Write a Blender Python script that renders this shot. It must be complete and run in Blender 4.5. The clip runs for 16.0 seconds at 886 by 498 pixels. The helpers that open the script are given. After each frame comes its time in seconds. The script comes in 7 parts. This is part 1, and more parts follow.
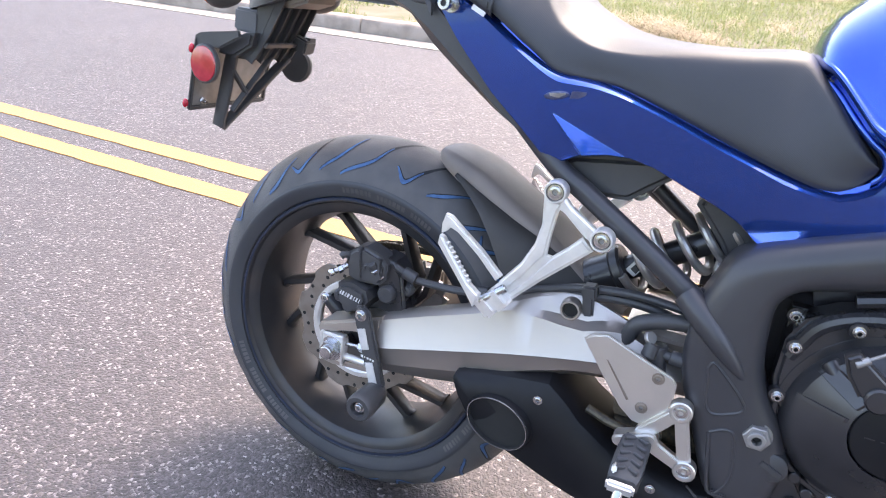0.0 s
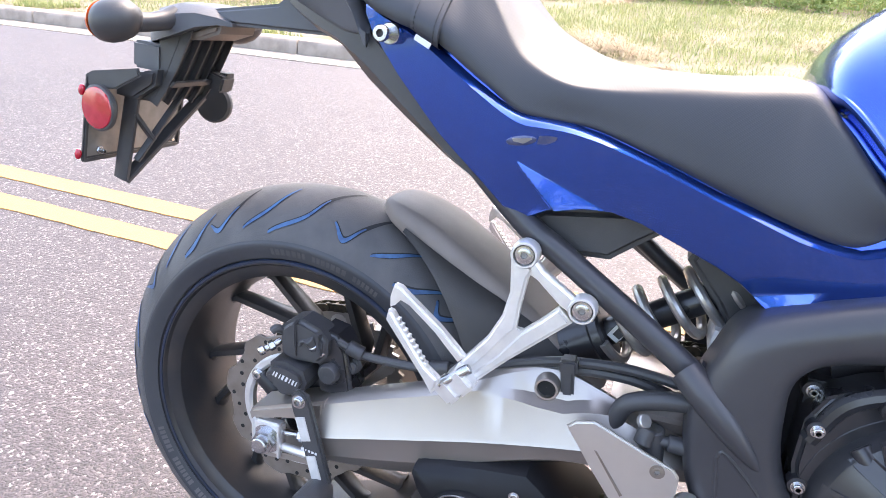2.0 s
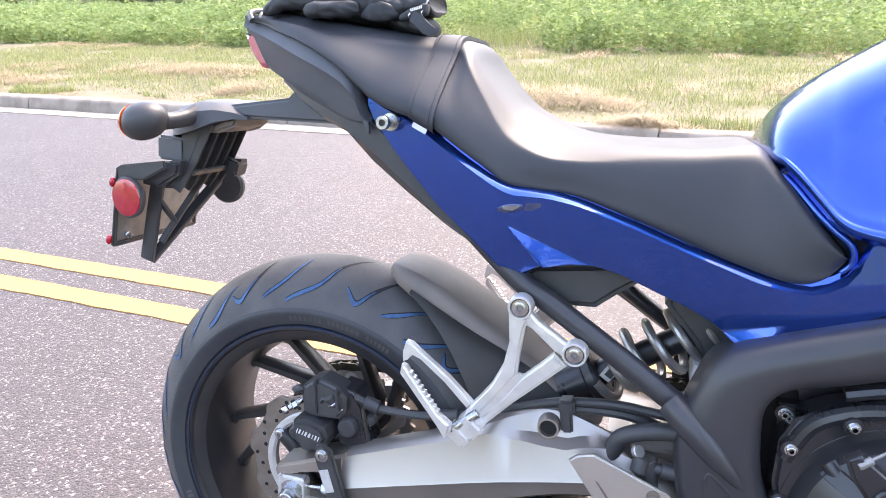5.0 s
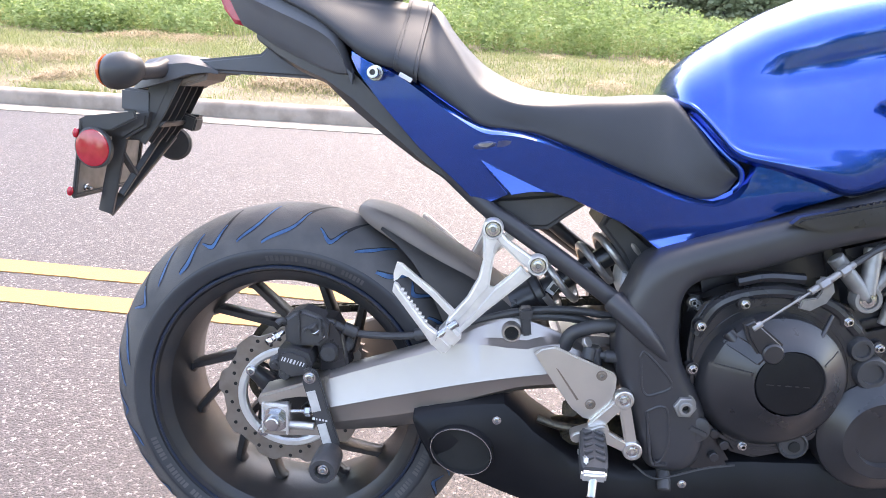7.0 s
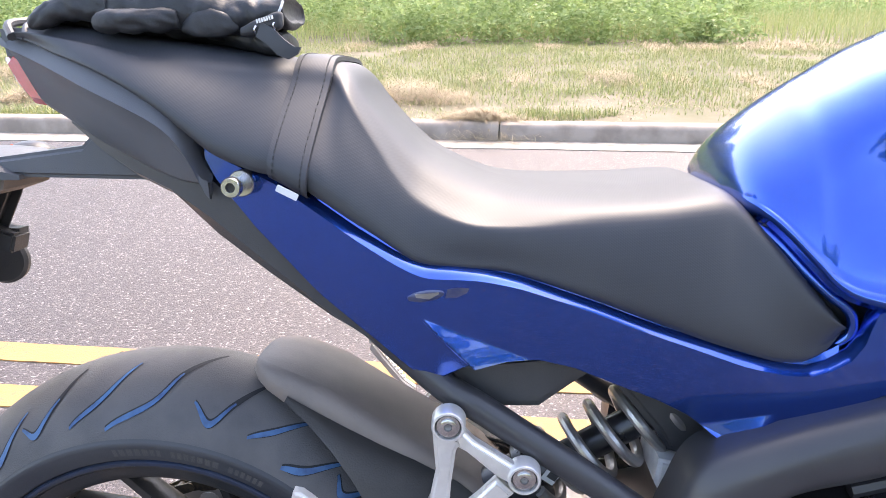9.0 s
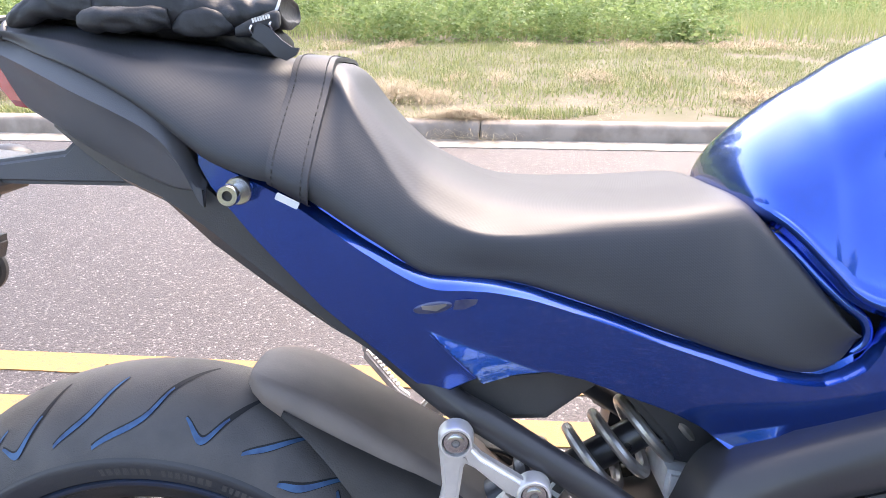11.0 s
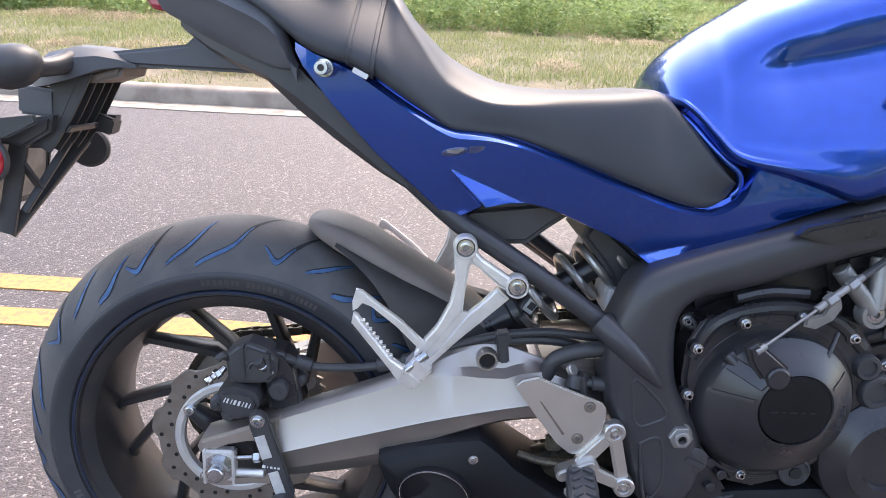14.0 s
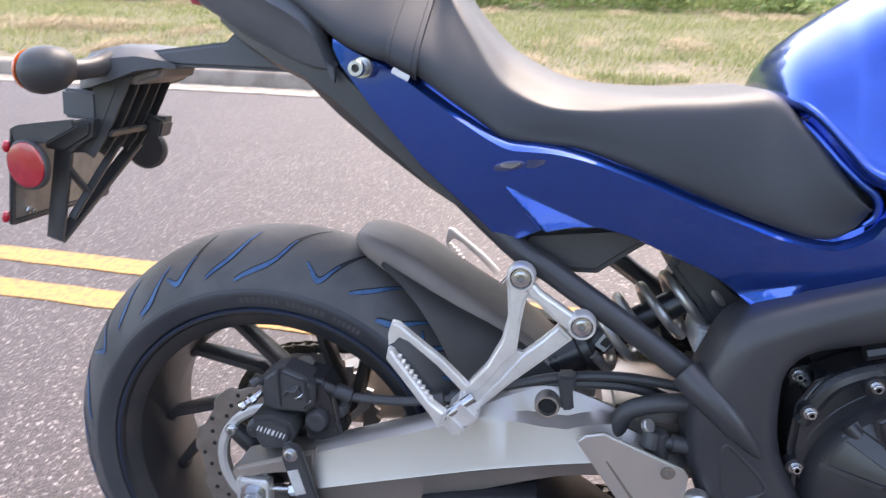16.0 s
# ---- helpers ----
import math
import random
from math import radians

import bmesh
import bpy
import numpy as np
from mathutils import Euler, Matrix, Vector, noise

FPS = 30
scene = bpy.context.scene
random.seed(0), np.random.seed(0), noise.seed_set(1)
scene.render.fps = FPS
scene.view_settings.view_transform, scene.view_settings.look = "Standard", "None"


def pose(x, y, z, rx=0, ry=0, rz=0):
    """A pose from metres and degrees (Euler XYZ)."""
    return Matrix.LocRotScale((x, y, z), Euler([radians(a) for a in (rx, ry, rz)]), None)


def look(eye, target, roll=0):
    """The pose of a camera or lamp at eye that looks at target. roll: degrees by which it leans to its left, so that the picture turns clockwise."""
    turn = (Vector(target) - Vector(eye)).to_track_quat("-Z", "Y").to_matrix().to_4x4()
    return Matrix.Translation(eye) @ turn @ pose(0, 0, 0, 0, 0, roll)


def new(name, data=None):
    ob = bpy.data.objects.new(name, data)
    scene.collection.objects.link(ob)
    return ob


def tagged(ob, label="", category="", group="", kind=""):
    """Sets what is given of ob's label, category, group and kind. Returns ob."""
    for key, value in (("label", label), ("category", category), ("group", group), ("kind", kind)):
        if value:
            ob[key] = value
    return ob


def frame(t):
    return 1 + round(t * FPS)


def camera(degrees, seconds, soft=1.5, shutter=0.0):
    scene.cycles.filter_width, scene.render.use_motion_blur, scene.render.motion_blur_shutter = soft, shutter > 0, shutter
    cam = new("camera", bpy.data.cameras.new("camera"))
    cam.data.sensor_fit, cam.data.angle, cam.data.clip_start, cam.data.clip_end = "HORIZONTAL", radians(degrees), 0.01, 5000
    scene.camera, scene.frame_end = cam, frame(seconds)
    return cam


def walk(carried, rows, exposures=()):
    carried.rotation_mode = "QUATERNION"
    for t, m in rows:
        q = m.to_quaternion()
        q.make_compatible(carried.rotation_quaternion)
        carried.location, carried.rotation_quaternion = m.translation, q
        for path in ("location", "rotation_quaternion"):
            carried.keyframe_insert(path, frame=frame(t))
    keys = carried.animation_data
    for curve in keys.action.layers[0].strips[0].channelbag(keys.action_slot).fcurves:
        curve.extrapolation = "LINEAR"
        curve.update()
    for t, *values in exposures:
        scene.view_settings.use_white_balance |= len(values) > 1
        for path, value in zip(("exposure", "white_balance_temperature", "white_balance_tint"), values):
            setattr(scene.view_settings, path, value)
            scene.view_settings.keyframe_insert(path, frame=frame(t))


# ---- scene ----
cam = camera(66.26, 16.0, soft=0.9, shutter=0.15)
PATH = [
    (0.0, pose(0.499, -0.8881, 0.9532, 63.55, -2.91, 24.69)),
    (0.2, pose(0.4845, -0.8953, 0.9242, 62.7262, -3.7990, 21.1991)),
    (0.5, pose(0.4996, -0.8787, 0.9092, 60.6, -3.93, 16.5)),
    (0.8, pose(0.4686, -0.8806, 0.9120, 61.5819, -3.8154, 13.3894)),
    (1.0, pose(0.4711, -0.8353, 0.9193, 62.21, -3.31, 13.67)),
    (1.2, pose(0.4492, -0.8320, 0.9379, 62.5298, -2.7915, 12.9611)),
    (1.5, pose(0.4385, -0.7756, 0.9541, 62.98, -0.3, 17.15)),
    (1.7, pose(0.4300, -0.7723, 0.9571, 65.1061, -1.8058, 21.5008)),
    (2.0, pose(0.4359, -0.7419, 0.9472, 65.06, -2.33, 19.72)),
    (2.5, pose(0.4383, -0.7379, 0.9628, 66.05, -1.07, 18.76)),
    (3.0, pose(0.4558, -0.7815, 0.9746, 66.94, -0.83, 20.41)),
    (3.5, pose(0.4643, -0.809, 0.998, 69.02, 1.16, 19.31)),
    (4.0, pose(0.4733, -0.7944, 0.9926, 70.11, 0.3, 18.19)),
    (4.2, pose(0.4717, -0.8009, 0.9912, 69.41, 0.68, 18.74)),
    (6.3, pose(0.347, -0.9626, 0.9819, 70.38, -0.05, 8.15)),
    (6.5, pose(0.3221, -1.0029, 0.9676, 69.47, -0.47, 5.81)),
    (7.0, pose(0.2963, -1.0163, 0.9502, 69.72, -2.34, 4.11)),
    (7.5, pose(0.2933, -0.9547, 0.9515, 70.7, -1.42, 0.9)),
    (7.7, pose(0.2994, -0.9119, 0.9473, 71.9567, -0.3905, 0.1247)),
    (8.0, pose(0.3237, -0.743, 0.9729, 73.7238, 1.5667, 2.2852)),
    (8.2, pose(0.3194, -0.6705, 1.0281, 71.5593, 0.7040, 5.8052)),
    (8.5, pose(0.3288, -0.6279, 1.0178, 69.4708, -0.7534, 5.3419)),
    (8.7, pose(0.3446, -0.6137, 1.0024, 69.12, 0.26, 4.05)),
    (10.8, pose(0.3202, -0.5843, 1.0031, 68.38, 0.08, 2.12)),
    (11.0, pose(0.319, -0.5813, 1.0031, 68.71, 0.15, 1.8)),
    (11.5, pose(0.3164, -0.5943, 1.0041, 69.07, 0.02, 2.98)),
    (12.0, pose(0.3103, -0.6636, 0.9959, 72.33, -1.19, 6.39)),
    (12.2, pose(0.2900, -0.7168, 1.0114, 68.7243, -0.7523, 8.0990)),
    (12.5, pose(0.2659, -0.7936, 0.9816, 70.12, -1.76, 8.39)),
    (13.0, pose(0.2435, -0.8818, 0.9812, 68.85, -0.5, 4.14)),
    (13.5, pose(0.2658, -0.8886, 0.9627, 70.26, -2.87, 2.02)),
    (14.0, pose(0.2674, -0.8821, 0.9553, 68.13, -2.51, -0.42)),
    (14.5, pose(0.2734, -0.8739, 0.9584, 69.04, -2.4, -1.02)),
    (15.0, pose(0.2716, -0.8685, 0.9522, 68.96, -2.58, -1.66)),
    (15.5, pose(0.268, -0.809, 0.9522, 69.12, -1.66, -4.67)),
    (15.8, pose(0.3117, -0.7864, 0.9512, 70.0362, -0.7163, 2.5289)),
    (16.0, pose(0.3337, -0.7525, 0.9594, 66.3562, -0.4776, 9.2865)),
]
walk(cam, PATH, exposures=[(t, e, 7680, 16) for t, e in ((0.0, 2.77), (1.0, 2.93), (2.0, 3.02), (3.5, 2.98), (4.2, 2.91), (6.5, 2.81), (7.5, 2.86), (8.0, 2.91), (8.7, 2.69), (11.0, 2.61), (12.0, 2.51), (13.0, 2.41), (14.5, 2.36), (16.0, 2.41))])

# ---- light ----
world = bpy.data.worlds.new("sky")
scene.world = world
world.use_nodes = True
wt = world.node_tree
sky = wt.nodes.new("ShaderNodeTexSky")
sky.sky_type = 'NISHITA'
sky.sun_disc = False
SUN_EL, SUN_AZ = radians(56), radians(20)
sky.sun_elevation, sky.sun_rotation = SUN_EL, SUN_AZ
sky.air_density, sky.dust_density, sky.ozone_density = 1.0, 2.2, 1.2
wt.nodes["Background"].inputs["Strength"].default_value = 0.15
wt.links.new(sky.outputs[0], wt.nodes["Background"].inputs["Color"])
sun = new("sun", bpy.data.lights.new("sun", 'SUN'))
sun.data.energy, sun.data.angle, sun.data.color = 0.75, radians(24), (1.0, 0.975, 0.955)
sdir = Vector((math.sin(SUN_AZ) * math.cos(SUN_EL), math.cos(SUN_AZ) * math.cos(SUN_EL), math.sin(SUN_EL)))
sun.matrix_world = look(sdir * 30, (0, 0, 0))


# ---- materials ----
def mat(name, colour, rough=0.5, metal=0.0, coat=0.0, second=None, scale=20.0, bump=0.0, bump_scale=200.0, rough_var=0.1,
        mix_lo=0.4, mix_hi=0.65, spec=0.5):
    """Principled surface with colour variation at two scales, uneven gloss and fine relief."""
    m = bpy.data.materials.new(name)
    m.use_nodes = True
    nt = m.node_tree
    b = nt.nodes["Principled BSDF"]
    tc = nt.nodes.new("ShaderNodeTexCoord")
    n1 = nt.nodes.new("ShaderNodeTexNoise")
    n1.inputs["Scale"].default_value, n1.inputs["Detail"].default_value = scale, 6
    nt.links.new(tc.outputs["Object"], n1.inputs["Vector"])
    ramp = nt.nodes.new("ShaderNodeMapRange")
    ramp.inputs[1].default_value, ramp.inputs[2].default_value = mix_lo, mix_hi
    nt.links.new(n1.outputs[0], ramp.inputs[0])
    mix = nt.nodes.new("ShaderNodeMix")
    mix.data_type = 'RGBA'
    mix.inputs[6].default_value = (*colour, 1)
    mix.inputs[7].default_value = (*(second or [c * 0.8 for c in colour]), 1)
    nt.links.new(ramp.outputs[0], mix.inputs[0])
    nt.links.new(mix.outputs[2], b.inputs["Base Color"])
    n2 = nt.nodes.new("ShaderNodeTexNoise")
    n2.inputs["Scale"].default_value, n2.inputs["Detail"].default_value = bump_scale, 4
    nt.links.new(tc.outputs["Object"], n2.inputs["Vector"])
    rr = nt.nodes.new("ShaderNodeMapRange")
    rr.inputs[3].default_value, rr.inputs[4].default_value = max(rough - rough_var, 0.02), min(rough + rough_var, 1)
    nt.links.new(n1.outputs[0], rr.inputs[0])
    nt.links.new(rr.outputs[0], b.inputs["Roughness"])
    b.inputs["Metallic"].default_value = metal
    b.inputs["Coat Weight"].default_value = coat
    b.inputs["Coat Roughness"].default_value = 0.03
    b.inputs["Specular IOR Level"].default_value = spec
    if bump:
        bp = nt.nodes.new("ShaderNodeBump")
        bp.inputs["Strength"].default_value, bp.inputs["Distance"].default_value = bump, 0.002
        nt.links.new(n2.outputs[0], bp.inputs["Height"])
        nt.links.new(bp.outputs[0], b.inputs["Normal"])
    return m


BLUE = mat("blue_paint", (0.0006, 0.073, 0.44), 0.22, 0.9, 1.0, (0.0006, 0.079, 0.47), 60, rough_var=0.012)
SEAT = mat("seat_vinyl", (0.036, 0.038, 0.045), 0.50, second=(0.044, 0.046, 0.051), scale=8, bump=0.0, spec=0.45)
GREYP = mat("grey_plastic", (0.085, 0.088, 0.098), 0.45, second=(0.098, 0.101, 0.111), scale=14, bump=0.15, bump_scale=900)
BLACKP = mat("black_plastic", (0.045, 0.045, 0.049), 0.42, second=(0.055, 0.054, 0.056), scale=25, bump=0.15, bump_scale=700)
FRAMEB = mat("black_frame_paint", (0.034, 0.034, 0.039), 0.40, second=(0.042, 0.041, 0.045), scale=12, bump=0.05, bump_scale=500, coat=0.15)
ENGB = mat("black_engine_paint", (0.020, 0.020, 0.023), 0.30, 0.0, second=(0.028, 0.027, 0.030), scale=18, bump=0.05, bump_scale=600, spec=0.65)
EXHB = mat("exhaust_black_paint", (0.0075, 0.008, 0.010), 0.42, second=(0.011, 0.011, 0.013), scale=12, bump=0.08, bump_scale=600, spec=0.25)
RUBBER = mat("tyre_rubber", (0.030, 0.032, 0.039), 0.50, second=(0.044, 0.045, 0.050), scale=9, bump=0.15, bump_scale=500)
TREAD = mat("worn_tread_rubber", (0.092, 0.087, 0.086), 0.62, second=(0.060, 0.059, 0.061), scale=14, bump=0.3, bump_scale=700)
# black that stands for the shade down in the tread grooves
GROOVE = mat("tread_groove_shade", (0.010, 0.011, 0.014), 0.7)
GROOVEB = mat("tread_groove_blue", (0.035, 0.115, 0.25), 0.55, second=(0.02, 0.06, 0.15), scale=60)
RIMM = mat("dark_rim_paint", (0.040, 0.040, 0.043), 0.36, 0.4, second=(0.072, 0.058, 0.051), scale=13, bump=0.1, bump_scale=400, mix_lo=0.45, mix_hi=0.8)
STRIPE = mat("blue_rim_stripe", (0.012, 0.022, 0.048), 0.4, second=(0.012, 0.018, 0.034), scale=30)
ALU = mat("silver_swingarm", (0.45, 0.405, 0.37), 0.42, 0.9, second=(0.49, 0.445, 0.41), scale=6, bump=0.06, bump_scale=900, rough_var=0.04)
CAST = mat("cast_aluminium", (0.82, 0.80, 0.78), 0.34, 0.65, second=(0.72, 0.70, 0.685), scale=40, bump=0.2, bump_scale=700)
PLATE = mat("heel_guard_aluminium", (0.68, 0.66, 0.63), 0.32, 0.9, second=(0.60, 0.58, 0.56), scale=12, bump=0.1, bump_scale=600)
STEEL = mat("bright_steel", (0.62, 0.62, 0.63), 0.24, 1.0, second=(0.45, 0.45, 0.46), scale=60)
SPRING = mat("spring_steel", (0.50, 0.475, 0.455), 0.33, 0.75, second=(0.40, 0.38, 0.36), scale=30)
HANG = mat("dull_grey_steel", (0.33, 0.32, 0.315), 0.42, 0.6, second=(0.25, 0.245, 0.24), scale=40, bump=0.1, bump_scale=600)
DISC = mat("brake_disc_steel", (0.30, 0.26, 0.23), 0.40, 0.7, second=(0.24, 0.20, 0.17), scale=40)
# grey-brown for the hugger's top, a much darker tone for sides and chain guard
BROWNP = mat("grey_brown_plastic", (0.245, 0.198, 0.170), 0.52, second=(0.185, 0.152, 0.133), scale=9, bump=0.15, bump_scale=500)
DARKP = mat("fender_side_plastic", (0.045, 0.043, 0.042), 0.6, second=(0.06, 0.055, 0.05), scale=14, bump=0.15, bump_scale=500)
CHAINM = mat("oily_chain", (0.10, 0.085, 0.06), 0.4, 0.6, second=(0.05, 0.045, 0.04), scale=150)
REDL = mat("red_lens", (0.42, 0.006, 0.022), 0.18, coat=0.8, second=(0.50, 0.012, 0.032), scale=90)
AMBER = mat("amber_lens", (0.75, 0.11, 0.02), 0.25, coat=0.5)
CLOTH = mat("black_glove_leather", (0.016, 0.017, 0.020), 0.55, second=(0.028, 0.029, 0.033), scale=40, bump=0.25, bump_scale=260)
CLOTHG = mat("grey_glove_panel", (0.58, 0.59, 0.60), 0.5, second=(0.45, 0.46, 0.47), scale=50)
BADGE = mat("grey_blue_badge", (0.055, 0.07, 0.16), 0.35, 0.4, 0.3, (0.10, 0.11, 0.18), 90)
WHITEM = mat("white_label", (0.7, 0.7, 0.69), 0.5, second=(0.6, 0.6, 0.6), scale=80)
# near-black fill: the shade inside holes as a colour; also the oil window
DARKIN = mat("flat_dark_fill", (0.012, 0.012, 0.012), 0.8)
INLAYM = mat("pale_inlay", (0.60, 0.585, 0.57), 0.4, 0.15, second=(0.52, 0.505, 0.49), scale=60)
PLATEM = mat("number_plate_back", (0.26, 0.25, 0.24), 0.4, 0.5, second=(0.17, 0.165, 0.16), scale=30)
THREAD = mat("seat_stitching", (0.015, 0.015, 0.016), 0.6)


def seat_weave(m):
    """Fine diagonal weave pressed into the seat cover."""
    nt = m.node_tree
    tc = nt.nodes.new("ShaderNodeTexCoord")
    waves = []
    for rot in (0.9, -0.9):
        mp = nt.nodes.new("ShaderNodeMapping")
        mp.inputs["Rotation"].default_value = (0.3, rot, 0.4)
        nt.links.new(tc.outputs["Object"], mp.inputs[0])
        wv = nt.nodes.new("ShaderNodeTexWave")
        wv.inputs["Scale"].default_value = 200
        nt.links.new(mp.outputs[0], wv.inputs[0])
        waves.append(wv)
    mu = nt.nodes.new("ShaderNodeMath")
    mu.operation = 'MULTIPLY'
    nt.links.new(waves[0].outputs["Fac"], mu.inputs[0])
    nt.links.new(waves[1].outputs["Fac"], mu.inputs[1])
    bp = nt.nodes.new("ShaderNodeBump")
    bp.inputs["Strength"].default_value, bp.inputs["Distance"].default_value = 0.09, 0.0005
    nt.links.new(mu.outputs[0], bp.inputs["Height"])
    nt.links.new(bp.outputs[0], nt.nodes["Principled BSDF"].inputs["Normal"])


seat_weave(SEAT)
for key, val in (("Coat IOR", 1.65), ("Coat Roughness", 0.02)):
    BLUE.node_tree.nodes["Principled BSDF"].inputs[key].default_value = val


def asphalt_material():
    m = bpy.data.materials.new("worn_asphalt")
    m.use_nodes = True
    nt = m.node_tree
    b = nt.nodes["Principled BSDF"]
    tc = nt.nodes.new("ShaderNodeTexCoord")
    vo = nt.nodes.new("ShaderNodeTexVoronoi")
    vo.inputs["Scale"].default_value = 185
    vo2 = nt.nodes.new("ShaderNodeTexVoronoi")
    vo2.inputs["Scale"].default_value = 400
    big = nt.nodes.new("ShaderNodeTexNoise")
    big.inputs["Scale"].default_value, big.inputs["Detail"].default_value = 1.1, 5
    warp = nt.nodes.new("ShaderNodeTexNoise")
    warp.inputs["Scale"].default_value = 90
    add = nt.nodes.new("ShaderNodeMix")
    add.data_type = 'VECTOR'
    add.inputs[0].default_value = 0.012
    nt.links.new(tc.outputs["Object"], warp.inputs["Vector"])
    nt.links.new(tc.outputs["Object"], add.inputs[4])
    nt.links.new(warp.outputs["Color"], add.inputs[5])
    for n in (vo, vo2):
        nt.links.new(add.outputs[1], n.inputs["Vector"])
    nt.links.new(tc.outputs["Object"], big.inputs["Vector"])
    sep = nt.nodes.new("ShaderNodeSeparateColor")
    nt.links.new(vo.outputs["Color"], sep.inputs[0])
    ramp = nt.nodes.new("ShaderNodeValToRGB")
    e = ramp.color_ramp.elements
    e[0].position, e[0].color = 0.0, (0.016, 0.0124, 0.0132, 1)
    e[1].position, e[1].color = 1.0, (0.30, 0.262, 0.25, 1)
    for p, c in ((0.35, (0.034, 0.0268, 0.0278, 1)), (0.7, (0.054, 0.0425, 0.0438, 1)), (0.9, (0.092, 0.0745, 0.0755, 1))):
        k = e.new(p)
        k.color = c
    nt.links.new(sep.outputs[0], ramp.inputs[0])
    sep2 = nt.nodes.new("ShaderNodeSeparateColor")
    nt.links.new(vo2.outputs["Color"], sep2.inputs[0])
    mr = nt.nodes.new("ShaderNodeMapRange")
    mr.inputs[3].default_value, mr.inputs[4].default_value = 0.55, 1.25
    nt.links.new(sep2.outputs[1], mr.inputs[0])
    mb = nt.nodes.new("ShaderNodeMapRange")
    mb.inputs[1].default_value, mb.inputs[2].default_value, mb.inputs[3].default_value, mb.inputs[4].default_value = 0.3, 0.7, 0.88, 1.12
    nt.links.new(big.outputs[0], mb.inputs[0])
    mul = nt.nodes.new("ShaderNodeMath")
    mul.operation = 'MULTIPLY'
    nt.links.new(mr.outputs[0], mul.inputs[0])
    nt.links.new(mb.outputs[0], mul.inputs[1])
    sc = nt.nodes.new("ShaderNodeVectorMath")
    sc.operation = 'SCALE'
    nt.links.new(ramp.outputs[0], sc.inputs[0])
    nt.links.new(mul.outputs[0], sc.inputs["Scale"])
    nt.links.new(sc.outputs[0], b.inputs["Base Color"])
    b.inputs["Roughness"].default_value = 0.60
    b.inputs["Specular IOR Level"].default_value = 0.8
    b.inputs["Specular Tint"].default_value = (1.0, 0.94, 0.92, 1)
    bp = nt.nodes.new("ShaderNodeBump")
    bp.inputs["Strength"].default_value, bp.inputs["Distance"].default_value = 0.7, 0.003
    inv = nt.nodes.new("ShaderNodeMath")
    inv.operation = 'SUBTRACT'
    inv.inputs[0].default_value = 1.0
    nt.links.new(vo.outputs["Distance"], inv.inputs[1])
    nt.links.new(inv.outputs[0], bp.inputs["Height"])
    nt.links.new(bp.outputs[0], b.inputs["Normal"])
    return m


ASPHALT = asphalt_material()
YELLOW = mat("worn_yellow_road_paint", (0.453, 0.232, 0.070), 0.7, second=(0.258, 0.164, 0.082), scale=45, bump=0.7, bump_scale=230, mix_lo=0.46, mix_hi=0.66)
CONCRETE = mat("weathered_concrete", (0.34, 0.285, 0.238), 0.85, second=(0.23, 0.19, 0.157), scale=7, bump=0.5, bump_scale=120)
GUTTERM = mat("pale_gutter_concrete", (0.36, 0.32, 0.275), 0.85, second=(0.22, 0.19, 0.16), scale=9, bump=0.5, bump_scale=140)
SOIL = mat("dry_soil", (0.185, 0.152, 0.105), 0.9, second=(0.125, 0.115, 0.06), scale=2.2, bump=0.5, bump_scale=30)


# dark green for the unseen near-side ground, only met in reflections
TURF = mat("unseen_verge_turf", (0.10, 0.12, 0.045), 0.9, second=(0.17, 0.15, 0.08), scale=1.4, bump=0.5, bump_scale=40)


def leaf_material(name, a, b2, trans=0.35):
    """Leaves and blades: each one takes a tone of its own, and some light passes through."""
    m = bpy.data.materials.new(name)
    m.use_nodes = True
    nt = m.node_tree
    b = nt.nodes["Principled BSDF"]
    geo = nt.nodes.new("ShaderNodeNewGeometry")
    mix = nt.nodes.new("ShaderNodeMix")
    mix.data_type = 'RGBA'
    mix.inputs[6].default_value, mix.inputs[7].default_value = (*a, 1), (*b2, 1)
    nt.links.new(geo.outputs["Random Per Island"], mix.inputs[0])
    nt.links.new(mix.outputs[2], b.inputs["Base Color"])
    b.inputs["Roughness"].default_value = 0.6
    tr = nt.nodes.new("ShaderNodeBsdfTranslucent")
    nt.links.new(mix.outputs[2], tr.inputs["Color"])
    ms = nt.nodes.new("ShaderNodeMixShader")
    ms.inputs[0].default_value = trans
    nt.links.new(b.outputs[0], ms.inputs[1])
    nt.links.new(tr.outputs[0], ms.inputs[2])
    nt.links.new(ms.outputs[0], nt.nodes["Material Output"].inputs[0])
    return m


GRASS = leaf_material("mown_verge_grass", (0.16, 0.215, 0.070), (0.37, 0.365, 0.165))
DRY = leaf_material("dry_hay", (0.50, 0.40, 0.26), (0.29, 0.22, 0.135), 0.25)
WEED = leaf_material("green_weed_leaves", (0.19, 0.27, 0.09), (0.36, 0.45, 0.20), 0.45)
TALLG = leaf_material("tall_field_grass", (0.22, 0.29, 0.09), (0.44, 0.43, 0.21))
# leaf tones lightened: the haze over the far woods is put into the colour
LEAF = leaf_material("hazed_tree_leaves", (0.22, 0.265, 0.155), (0.40, 0.44, 0.28), 0.5)
BARK = mat("grey_bark", (0.16, 0.14, 0.12), 0.9, second=(0.10, 0.09, 0.075), scale=20, bump=0.5, bump_scale=60)


